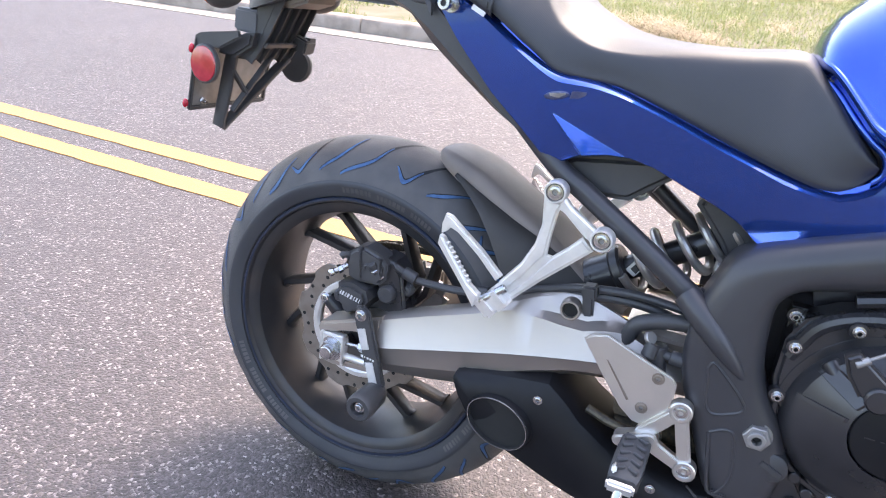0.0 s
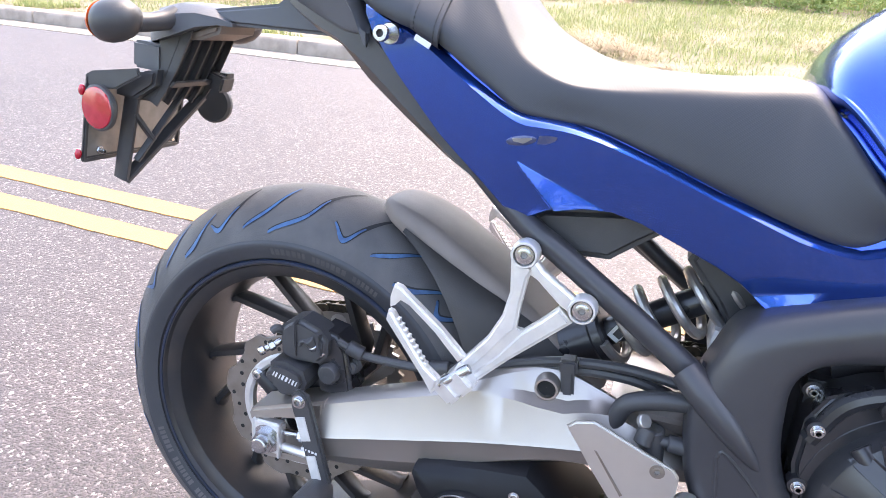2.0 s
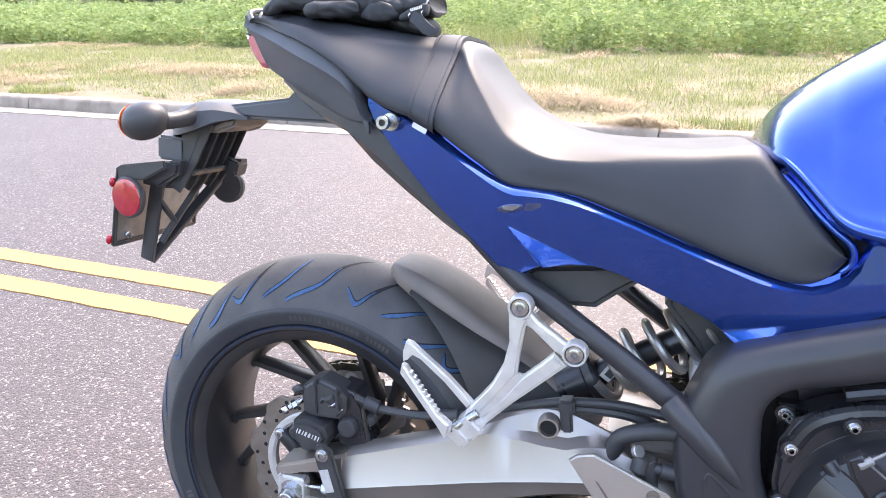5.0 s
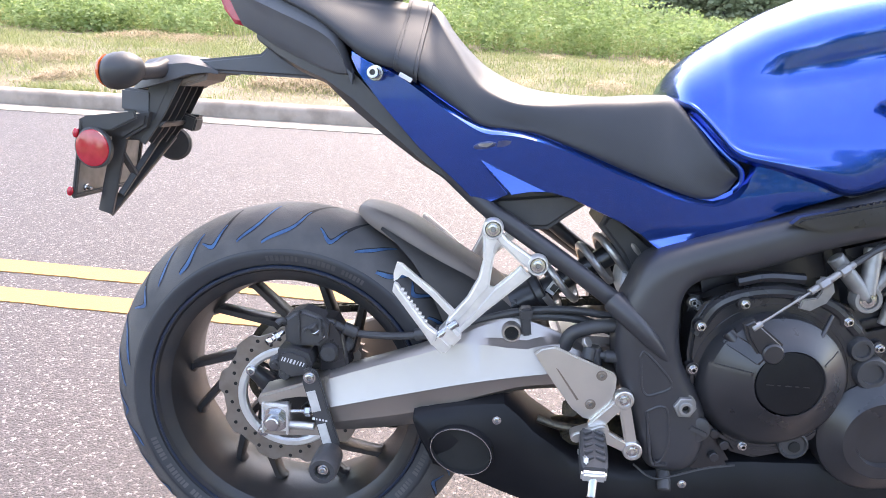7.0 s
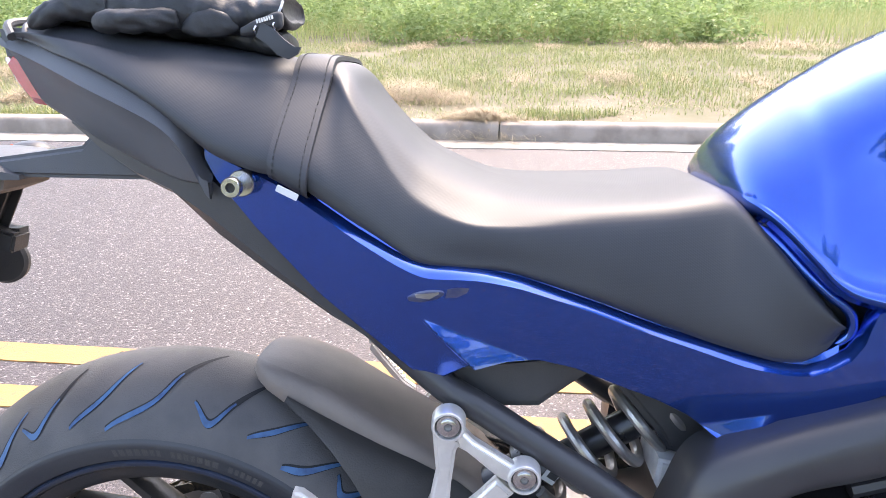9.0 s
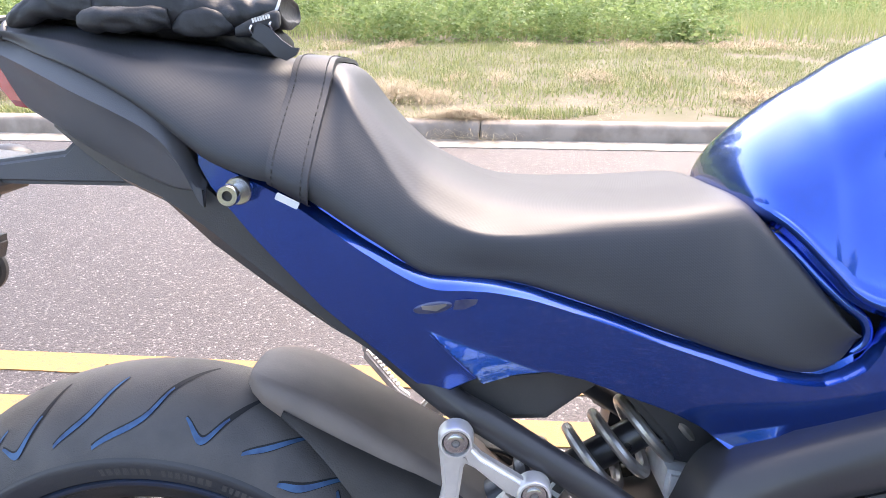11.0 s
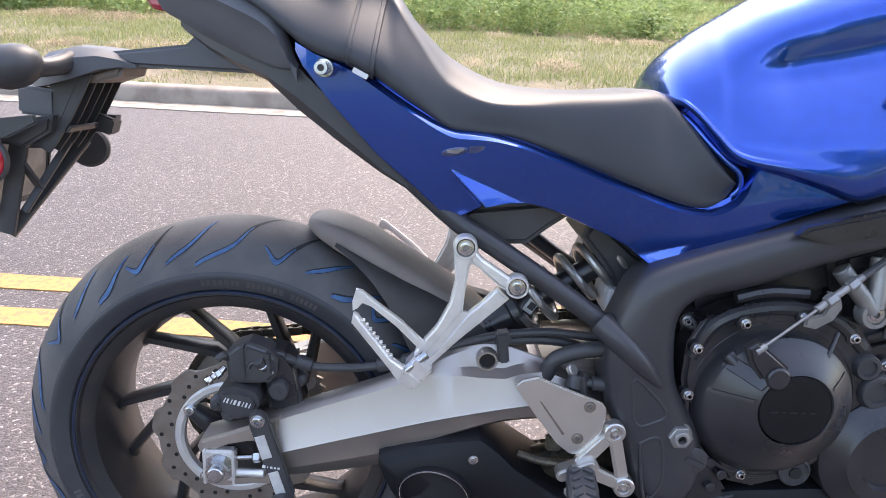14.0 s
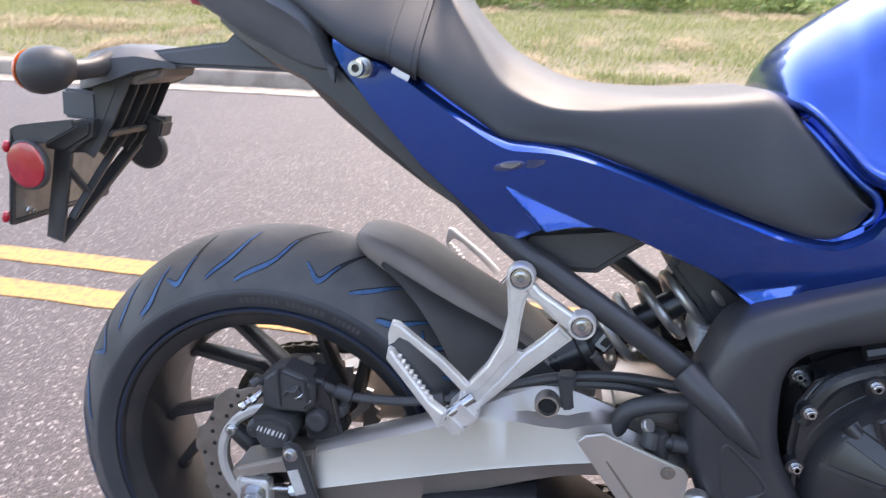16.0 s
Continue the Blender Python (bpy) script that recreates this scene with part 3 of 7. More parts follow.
    rod(bm, (0.000, -0.128, 0.446), (-0.005, -0.134, 0.443), 0.0068, segs=6)
    lathe(bm, (-0.009, -0.139, 0.4405), (-0.6, -0.7, -0.36), [(0, 0.0062), (0.005, 0.0062), (0.007, 0.0045), (0.0072, 0.0001)], 16, caps=False)
    part("bleed_nipple", bm, STEEL, cal)
    bm = bmesh.new()
    tube(bm, [(0.012, -0.122, 0.464), (0.005, -0.130, 0.470), (0.000, -0.134, 0.466)], 0.0055, 10)
    part("nipple_cap", bm, BLACKP, cal)
    for p in ((-0.008, -0.110, 0.394), (0.005, -0.104, 0.376), (0.100, -0.100, 0.428)):
        bm = bmesh.new()
        lathe(bm, p, (0, -1, 0), [(-0.03, 0.0080), (-0.004, 0.0105), (0.000, 0.0115), (0.002, 0.0090), (0.005, 0.0108), (0.007, 0.0085), (0.010, 0.0098), (0.0125, 0.0078), (0.013, 0.0040), (0.0145, 0.0036), (0.015, 0.0001)], 20, caps=False)
        part("slide_pin_boot", bm, BLACKP, cal, "ribbed rubber boot")
    bm = bmesh.new()
    prism(bm, [(-0.012, 0.395), (0.03, 0.402), (0.06, 0.386), (0.052, 0.345), (0.0, 0.335), (-0.016, 0.36)], -0.085, -0.070, 0.003)
    part("caliper_bracket", bm, ENGB, cal)


def build_swingarm():
    xs = [0.066, 0.084, 0.106, 0.16, 0.22, 0.264, 0.305, 0.346, 0.375, 0.431, 0.483, 0.53, 0.60, 0.63]
    top = [0.386, 0.393, 0.401, 0.421, 0.443, 0.464, 0.484, 0.494, 0.493, 0.473, 0.448, 0.437, 0.434, 0.43]
    bot = [0.289, 0.291, 0.293, 0.301, 0.313, 0.330, 0.352, 0.372, 0.383, 0.390, 0.391, 0.388, 0.382, 0.384]
    crs = [0.340, 0.344, 0.350, 0.365, 0.381, 0.393, 0.403, 0.412, 0.418, 0.428, 0.425, 0.42, 0.41, 0.408]
    fine = np.linspace(xs[0], xs[-1], 61)

    def flow(table):
        v = np.interp(fine, xs, table)
        for _ in range(3):
            v[1:-1] = 0.25 * v[:-2] + 0.5 * v[1:-1] + 0.25 * v[2:]
        return v
    ledge = np.interp(fine, [0.26, 0.305, 0.346, 0.375, 0.431, 0.47], [0.75, 0.69, 0.55, 0.52, 0.85, 0.9])
    sink = np.interp(fine, [0.285, 0.335, 0.43, 0.48], [0, 1, 1, 0])
    for sgn in (-1, 1):
        rings = []
        for x, t, b, c, f, k in zip(fine, flow(top), flow(bot), flow(crs), ledge, sink):
            h = t - b
            zl = c + (t - c) * f
            on = lambda z: 0.150 - 0.013 * (z - c - 0.004) / max(t - 0.006 - c - 0.004, 0.01)
            y_up = max(on(min(zl + 0.007, t - 0.008)) - 0.017 * k, 0.112)
            slim = float(np.interp(x, [0.47, 0.53, 0.63], [1.0, 0.86, 0.80]))
            rings.append([Vector((x, sgn * y * slim, z)) for y, z in ((0.106, t - 0.004), (0.109, t), (0.122 - 0.008 * k, t), (0.130 - 0.014 * k, t - 0.003), (y_up, min(zl + 0.007, t - 0.007)), (on(zl) - 0.002 * k, zl - 0.001), (0.150, c + 0.004), (0.1518, c), (0.150, c - 0.004),
                                                               (0.1462, c - (c - b) * 0.52), (0.1440, c - (c - b) * 0.56), (0.1265, b + 0.004), (0.120, b), (0.109, b), (0.106, b + 0.004))])
        bm = bmesh.new()
        loft(bm, rings)
        prism(bm, [(-0.030, 0.343), (-0.026, 0.352), (-0.006, 0.359), (0.035, 0.374), (0.080, 0.390), (0.080, 0.356), (0.035, 0.352), (0.012, 0.347), (-0.016, 0.336), (-0.027, 0.334)], sgn * 0.143 if sgn < 0 else 0.09, -0.09 if sgn < 0 else 0.143, 0.004)
        prism(bm, [(-0.026, 0.288), (-0.022, 0.297), (0.035, 0.302), (0.080, 0.312), (0.080, 0.291), (0.035, 0.288), (0.0, 0.284)], -0.143 if sgn < 0 else 0.09, -0.09 if sgn < 0 else 0.143, 0.003)
        if sgn < 0:
            arm_ob = part("swingarm", bm, ALU, bike, "brushed silver aluminium swingarm", 28)
        else:
            part("swingarm_arm", bm, ALU, arm_ob, "", 28)
    bm = bmesh.new()
    box(bm, (0.50, 0, 0.43), (0.16, 0.20, 0.07), 0.012)
    rod(bm, (0.60, -0.14, 0.405), (0.60, 0.14, 0.405), 0.03)
    part("swingarm_bridge", bm, ALU, arm_ob)
    bm = bmesh.new()
    lathe(bm, (0.352, -0.122, 0.4750), (0, -1, 0), [(-0.02, 0.0165), (0.0075, 0.0138), (0.0090, 0.0128), (0.0090, 0.0108), (0.002, 0.0104)], 32, caps=False)
    part("stand_boss", bm, ALU, arm_ob, "threaded boss")
    # shallow dark disc painted in as the shade of the boss's hole
    bm = bmesh.new()
    lathe(bm, (0.352, -0.122, 0.4750), (0, -1, 0), [(0.0035, 0.0107), (0.0037, 0.0002)], 24, caps=False)
    part("boss_hole_fill", bm, DARKIN, arm_ob)
    # axle block, nut, adjuster
    bm = bmesh.new()
    box(bm, (0.0, -0.138, 0.3165), (0.042, 0.016, 0.047), 0.003)
    for dx in (-0.019, 0.019):
        box(bm, (dx, -0.146, 0.3165), (0.004, 0.007, 0.050), 0.001)
    blk = part("axle_block", bm, CAST, bike, "silver chain adjuster block")
    bm = bmesh.new()
    lathe(bm, (0, -0.145, 0.315), (0, -1, 0), [(0, 0.0185), (0.003, 0.0185), (0.0031, 0.016), (0.013, 0.0155)], 6, caps=True)
    lathe(bm, (0, -0.156, 0.315), (0, -1, 0), [(0, 0.0115), (0.009, 0.0108), (0.0105, 0.0095), (0.011, 0.0001)], 24, caps=False)
    lathe(bm, (0, -0.144, 0.315), (0, -1, 0), [(0, 0.0205), (0.0025, 0.0205), (0.0027, 0.0180)], 30)
    part("axle_nut", bm, STEEL, blk, "zinc-plated axle nut")
    bm = bmesh.new()
    rod(bm, (0.018, -0.138, 0.326), (0.062, -0.138, 0.330), 0.0038)
    part("adjuster_bolt", bm, STEEL, blk)
    bm = bmesh.new()
    rod(bm, (0.044, -0.138, 0.3285), (0.054, -0.138, 0.3295), 0.0085, segs=6)
    part("lock_nut", bm, STEEL, blk)
    bm = bmesh.new()
    rod(bm, (0.02, -0.138, 0.304), (0.06, -0.142, 0.306), 0.006)
    part("adjuster_guide", bm, CAST, blk)
    # bolted-on spool carrier with crash puck
    bm = bmesh.new()
    prism(bm, [(0.047, 0.406), (0.056, 0.410), (0.068, 0.404), (0.072, 0.392), (0.103, 0.290), (0.098, 0.270), (0.086, 0.268), (0.078, 0.284), (0.046, 0.386)], -0.163, -0.154, 0.002)
    plate = part("spool_carrier", bm, BLACKP, bike, "black bolted carrier plate with two silver inlays")
    for a, b in ((((0.0590, 0.374)), ((0.0685, 0.342))), (((0.0755, 0.322)), ((0.0855, 0.289)))):
        bm = bmesh.new()
        prism(bm, [(a[0] - 0.0065, a[1] - 0.002), (a[0] + 0.0065, a[1] + 0.002), (b[0] + 0.0065, b[1] + 0.002), (b[0] - 0.0065, b[1] - 0.002)], -0.1645, -0.162, 0.0006)
        part("inlay", bm, INLAYM, plate, "brushed silver inlay")
    bm = bmesh.new()
    for k, w in enumerate((0.004, 0.0015, 0.003, 0.003, 0.003)):
        box(bm, (0.064 + k * 0.0048, -0.1636, 0.330 - 0.0006 * k), (w, 0.0006, 0.0042 if k == 0 else 0.0028), 0)
    part("maker_mark", bm, WHITEM, plate, "small pale maker's mark", 0)
    socket_bolt("carrier_bolt", (0.0575, -0.163, 0.396), 0.0075, plate)
    bm = bmesh.new()
    lathe(bm, (0.089, -0.150, 0.272), (0, -1, 0), [(0, 0.014), (0.012, 0.020), (0.045, 0.0215), (0.058, 0.021), (0.0625, 0.0185), (0.0625, 0.012), (0.054, 0.010), (0.054, 0.0001)], 32, caps=False)
    part("crash_puck", bm, BLACKP, plate, "round black nylon crash puck")
    socket_bolt("puck_bolt", (0.089, -0.2045, 0.272), 0.0065, plate)
    return arm_ob


def chain_and_sprocket():
    bm = bmesh.new()
    n = 43
    rings = []
    for k in range(n * 4):
        a = 2 * math.pi * k / (n * 4)
        r = 0.108 + 0.004 * math.sin(n * a)
        rings.append([Vector((q * math.cos(a), y, 0.315 + q * math.sin(a))) for q, y in ((0.084, 0.058), (0.084, 0.064), (r, 0.064), (r, 0.058))])
    loft(bm, rings + [rings[0]], True, False)
    bmesh.ops.remove_doubles(bm, verts=bm.verts[:], dist=1e-6)
    sp = part("rear_sprocket", bm, SPRING, bike, "worn steel sprocket")
    bm = bmesh.new()
    for k in range(5):
        a = radians(20 + 72 * k)
        prism(bm, capsule_outline((0.087 * math.cos(a), 0.315 + 0.087 * math.sin(a)), (0.045 * math.cos(a), 0.315 + 0.045 * math.sin(a)), 0.014, 0.03), 0.057, 0.063, 0.001)
    part("sprocket_carrier", bm, CAST, sp)
    # links round the back of the sprocket and forward along both runs
    path = []
    pitch = 0.0159
    a = 95.0
    p0 = Vector((0.112 * math.cos(radians(a)), 0, 0.112 * math.sin(radians(a))))
    d = Vector((0.55, 0, 0.055)).normalized()
    for k in range(34, 0, -1):
        path.append(p0 + d * pitch * k)
    while a < 268:
        path.append(Vector((0.112 * math.cos(radians(a)), 0, 0.112 * math.sin(radians(a)))))
        a += math.degrees(pitch / 0.112)
    p1 = path[-1]
    d = Vector((0.55, 0, 0.045)).normalized()
    for k in range(1, 35):
        path.append(p1 + d * pitch * k)
    link_mesh = {}
    chain = None
    for i, (p, q) in enumerate(zip(path, path[1:])):
        w = 0.0085 if i % 2 else 0.0062
        if i % 2 not in link_mesh:
            bm = bmesh.new()
            for s in (-1, 1):
                prism(bm, capsule_outline((0, 0), (pitch, 0), 0.0064, 0.0064, 5), s * w - 0.0008, s * w + 0.0008, 0)
            rod(bm, (0, -0.007, 0), (0, 0.007, 0), 0.0048, segs=8)
            if chain is None:
                chain = part("drive_chain", bm, CHAINM, bike, "oily drive chain")
                link_mesh[i % 2] = chain.data
                ob = chain
            else:
                ob = part("chain_link", bm, CHAINM, chain, "")
                link_mesh[i % 2] = ob.data
        else:
            ob = new("chain_link", link_mesh[i % 2])
            ob.parent = chain
        dd = q - p
        m = Matrix.Translation((p.x, 0.061, 0.315 + p.z)) @ Matrix.Rotation(-math.atan2(dd.z, dd.x), 4, 'Y')
        if ob is chain:
            root = m
            ob.matrix_local = m
        else:
            ob.matrix_local = root.inverted() @ m


def build_hugger():
    rows = [(72.6, 0.333, 0.332, 0.014), (72.0, 0.339, 0.333, 0.032), (70.4, 0.344, 0.331, 0.046), (68, 0.348, 0.328, 0.055), (64, 0.352, 0.325, 0.060), (58, 0.356, 0.324, 0.062), (50, 0.359, 0.330, 0.063), (43, 0.369, 0.341, 0.064),
            (37, 0.382, 0.358, 0.065), (31, 0.397, 0.375, 0.066), (25, 0.413, 0.391, 0.067), (19, 0.438, 0.41, 0.068)]
    bm = bmesh.new()
    rings = []
    for deg, rc, re, yw in rows:
        ring = []
        for th in (0.0, 0.004):
            half = [(-yw, re - 0.003), (-yw * 0.995, re + (rc - re) * 0.30), (-yw * 0.95, re + (rc - re) * 0.66), (-yw * 0.82, re + (rc - re) * 0.86), (-yw * 0.78, re + (rc - re) * 0.89), (-yw * 0.36, re + (rc - re) * 0.98), (0, rc)]
            prof = half + [(-y, r) for y, r in reversed(half[:-1])]
            if th:
                prof = [(y * 0.95, r - th) for y, r in reversed(prof)]
            ring += [Vector((r * math.cos(radians(deg)), y, 0.315 + r * math.sin(radians(deg)))) for y, r in prof]
        rings.append(ring)
    loft(bm, rings)
    hug = part("rear_hugger", bm, BROWNP, bike, "grey-brown plastic rear hugger over the tyre", 50)
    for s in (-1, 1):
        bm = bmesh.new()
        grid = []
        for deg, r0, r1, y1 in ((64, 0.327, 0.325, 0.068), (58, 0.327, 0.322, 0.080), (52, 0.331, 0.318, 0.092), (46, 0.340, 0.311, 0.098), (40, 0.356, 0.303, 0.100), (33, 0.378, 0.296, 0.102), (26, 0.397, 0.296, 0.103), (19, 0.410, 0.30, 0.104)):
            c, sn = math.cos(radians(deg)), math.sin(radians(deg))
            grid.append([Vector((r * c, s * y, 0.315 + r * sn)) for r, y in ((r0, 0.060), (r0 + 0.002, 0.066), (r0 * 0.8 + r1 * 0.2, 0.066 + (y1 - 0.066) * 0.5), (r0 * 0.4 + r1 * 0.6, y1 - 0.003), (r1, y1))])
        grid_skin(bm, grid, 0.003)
        part("hugger_side", bm, DARKP, hug, "dark plastic side of the hugger", 50)


def build_chain_guard():
    bm = bmesh.new()
    prism(bm, [(0.198, 0.556), (0.226, 0.564), (0.272, 0.528), (0.372, 0.502), (0.42, 0.470), (0.40, 0.44), (0.33, 0.445), (0.26, 0.475), (0.21, 0.53)], 0.050, 0.088, 0.004, 2)
    guard = part("chain_guard", bm, DARKP, bike, "dark plastic chain guard")
    bm = bmesh.new()
    tube(bm, [(0.198, 0.050, 0.557), (0.226, 0.050, 0.565), (0.272, 0.050, 0.529), (0.372, 0.050, 0.503)], 0.0025, 8, 3)
    part("guard_lip", bm, DARKP, guard)


rim_ob = build_wheel()
build_brake(rim_ob)
swing = build_swingarm()
chain_and_sprocket()
build_hugger()
build_chain_guard()


FRAME_OUT = [(0.500, 0.509), (0.504, 0.539), (0.513, 0.564), (0.524, 0.593), (0.540, 0.611), (0.575, 0.628), (0.663, 0.660), (0.834, 0.718), (0.97, 0.765), (0.995, 0.765), (1.005, 0.74), (0.995, 0.705), (0.847, 0.658), (0.772, 0.635), (0.710, 0.611),
             (0.652, 0.592), (0.614, 0.583), (0.594, 0.574), (0.585, 0.555), (0.586, 0.519), (0.590, 0.485), (0.600, 0.452), (0.618, 0.424), (0.634, 0.395), (0.643, 0.355), (0.632, 0.297), (0.588, 0.285), (0.563, 0.295), (0.546, 0.335), (0.527, 0.385), (0.508, 0.430), (0.500, 0.470)]


def crowned(bm, outline, y_in, y_out, s, inset=0.026, crown=0.024, n=9):
    """A plate with a broad rounded face: the outline is drawn in step by step while the face rises."""
    pts = catmull([Vector((x, 0, z)) for x, z in outline] + [Vector((outline[0][0], 0, outline[0][1]))], 6)[:-1]
    ring = np.array([(q.x, q.z) for q in pts + pts[:1]])
    run = np.concatenate([[0.0], np.cumsum(np.linalg.norm(np.diff(ring, axis=0), axis=1))])
    even = np.linspace(0, run[-1], 361)[:-1]
    ring = np.stack([np.interp(even, run, ring[:, 0]), np.interp(even, run, ring[:, 1])], 1)
    area = np.sum(ring[:, 0] * np.roll(ring[:, 1], -1) - np.roll(ring[:, 0], -1) * ring[:, 1])
    turn = 1 if area > 0 else -1
    loops = [[bm.verts.new((x, s * y_in, z)) for x, z in ring]]
    last = 0.0
    for k in range(n + 1):
        a = 0.5 * math.pi * k / n
        d = inset * (1 - math.cos(a))
        steps = 6
        for _ in range(steps if k else 0):
            t = np.roll(ring, -1, 0) - np.roll(ring, 1, 0)
            t /= np.linalg.norm(t, axis=1)[:, None] + 1e-9
            ring = ring + turn * np.stack([-t[:, 1], t[:, 0]], 1) * (d - last) / steps
            ring = 0.25 * np.roll(ring, 1, 0) + 0.50 * ring + 0.25 * np.roll(ring, -1, 0)
        last = d
        y = y_out - crown * (1 - math.sin(a))
        loops.append([bm.verts.new((x, s * y, z)) for x, z in ring])
    for a, b in zip(loops, loops[1:]):
        for i in range(len(a)):
            j = (i + 1) % len(a)
            bm.faces.new((a[i], a[j], b[j], b[i]))
    # close both ends with a strip zipped between the plate's two long sides
    for loop in (loops[0], loops[-1]):
        n_all = len(loop)
        head = max(range(n_all), key=lambda i: loops[0][i].co.x)
        foot = min(range(n_all), key=lambda i: loops[0][i].co.z)
        one = [loop[(head + k) % n_all] for k in range((foot - head) % n_all + 1)]
        two = [loop[(head - k) % n_all] for k in range((head - foot) % n_all + 1)]
        i = j = 0
        while i < len(one) - 1 or j < len(two) - 1:
            a = (one[i + 1].co - two[j].co).length if i < len(one) - 1 else 9.0
            b = (one[i].co - two[j + 1].co).length if j < len(two) - 1 else 9.0
            trio = (one[i], two[j], one[i + 1]) if a <= b else (one[i], two[j], two[j + 1])
            i, j = (i + 1, j) if a <= b else (i, j + 1)
            if len(set(trio)) == 3:
                bm.faces.new(trio)


def build_frame():
    root = None
    for s in (-1, 1):
        bm = bmesh.new()
        crowned(bm, FRAME_OUT, 0.109, 0.174, s)
        ob = part("main_frame" if s < 0 else "frame_spar", bm, FRAMEB, root or bike, "satin black twin-spar steel frame" if s < 0 else "", 60)
        root = root or ob
    # pressed beads on the plate
    for o in ([(0.5320, 0.4700), (0.5400, 0.4750), (0.5800, 0.4330), (0.5650, 0.4170), (0.5420, 0.4160)], [(0.5510, 0.3870), (0.5686, 0.3960), (0.5800, 0.3860), (0.5860, 0.3300), (0.5665, 0.3060)]):
        bm = bmesh.new()
        tube(bm, [(x, -0.1728, z) for x, z in o + o[:1]], 0.0026, 8, 4)
        part("frame_bead", bm, FRAMEB, root)
    bm = bmesh.new()
    prism(bm, [(0.568, 0.302), (0.588, 0.302), (0.590, 0.308), (0.570, 0.310)], -0.176, -0.168, 0.0018)
    part("frame_rib", bm, FRAMEB, root)
    bm = bmesh.new()
    tube(bm, [(0.543, -0.166, 0.298), (0.565, -0.168, 0.282), (0.587, -0.168, 0.280), (0.643, -0.166, 0.299), (0.689, -0.164, 0.308)], 0.0016, 8)
    part("drain_hose", bm, BLACKP, root, "thin black drain hose")
    # end of the seat tube, tapering out on the plate
    bm = bmesh.new()
    tube(bm, [(0.490, -0.148, 0.542), (0.508, -0.160, 0.528), (0.530, -0.168, 0.508), (0.554, -0.170, 0.484), (0.576, -0.169, 0.460)], 0.017, 20, 6, [(0, 0.0165), (0.3, 0.0165), (0.6, 0.0135), (0.85, 0.008), (1, 0.003)])
    part("frame_gusset", bm, FRAMEB, root, "", 60)
    bm = bmesh.new()
    prism(bm, [(0.706, 0.671), (0.716, 0.681), (0.837, 0.712), (0.96, 0.748), (0.965, 0.715), (0.842, 0.681), (0.74, 0.662)], -0.184, -0.165, 0.004)
    part("frame_pad", bm, ENGB, root, "ribbed black plastic knee pad")
    bm = bmesh.new()
    for k in range(26):
        for j in range(3):
            x = 0.745 + k * 0.0082
            z = 0.672 + (x - 0.74) * 0.30 + j * 0.0075
            box(bm, (x, -0.1838, z), (0.0026, 0.0010, 0.0026), 0, (0, 45, 0))
    part("pad_studs", bm, ENGB, root, "", 0)
    # pivot bolt
    bm = bmesh.new()
    lathe(bm, (0.602, -0.168, 0.399), (0, -1, 0), [(0, 0.0175), (0.003, 0.0175), (0.0033, 0.0160)], 28)
    lathe(bm, (0.602, -0.170, 0.399), (0, -1, 0), [(0, 0.0165), (0.009, 0.0160), (0.010, 0.0148), (0.010, 0.0100)], 6, caps=False)
    lathe(bm, (0.602, -0.178, 0.399), (0, -1, 0), [(0, 0.0108), (0.006, 0.0104), (0.0068, 0.0094), (0.0068, 0.0058), (-0.002, 0.0055)], 24, caps=False)
    part("pivot_nut", bm, HANG, root, "bare steel swingarm pivot nut")
    # dark disc in place of the shade down the nut's bore
    bm = bmesh.new()
    lathe(bm, (0.602, -0.176, 0.399), (0, -1, 0), [(0, 0.0057), (0.0005, 0.0001)], 20, caps=False)
    part("nut_bore_fill", bm, DARKIN, root)
    bm = bmesh.new()
    lathe(bm, (0.626, -0.158, 0.362), (0, -1, 0), [(0, 0.020), (0.012, 0.019), (0.014, 0.016), (0.014, 0.0001)], 28, caps=False)
    box(bm, (0.626, -0.173, 0.362), (0.028, 0.005, 0.007), 0.001, (0, 25, 0))
    part("frame_plug", bm, BLACKP, root, "slotted black plug")
    # seat tubes
    for s in (-1, 1):
        bm = bmesh.new()
        tube(bm, [(0.512, s * 0.140, 0.527), (0.43, s * 0.136, 0.582), (0.345, s * 0.130, 0.636), (0.30, s * 0.125, 0.664), (0.20, s * 0.10, 0.745), (0.08, s * 0.075, 0.835)], 0.0135, 16)
        sub = part("seat_tube", bm, FRAMEB, root, "black subframe tube")
        bm = bmesh.new()
        tube(bm, [(0.518, s * 0.141, 0.522), (0.507, s * 0.140, 0.531), (0.495, s * 0.139, 0.539)], 0.0165, 16)
        part("tube_collar", bm, FRAMEB, root)
    bm = bmesh.new()
    tube(bm, [(0.41, 0.095, 0.612), (0.46, 0.095, 0.575), (0.52, 0.095, 0.535)], 0.012, 12)
    part("lower_stay", bm, FRAMEB, root)
    return root


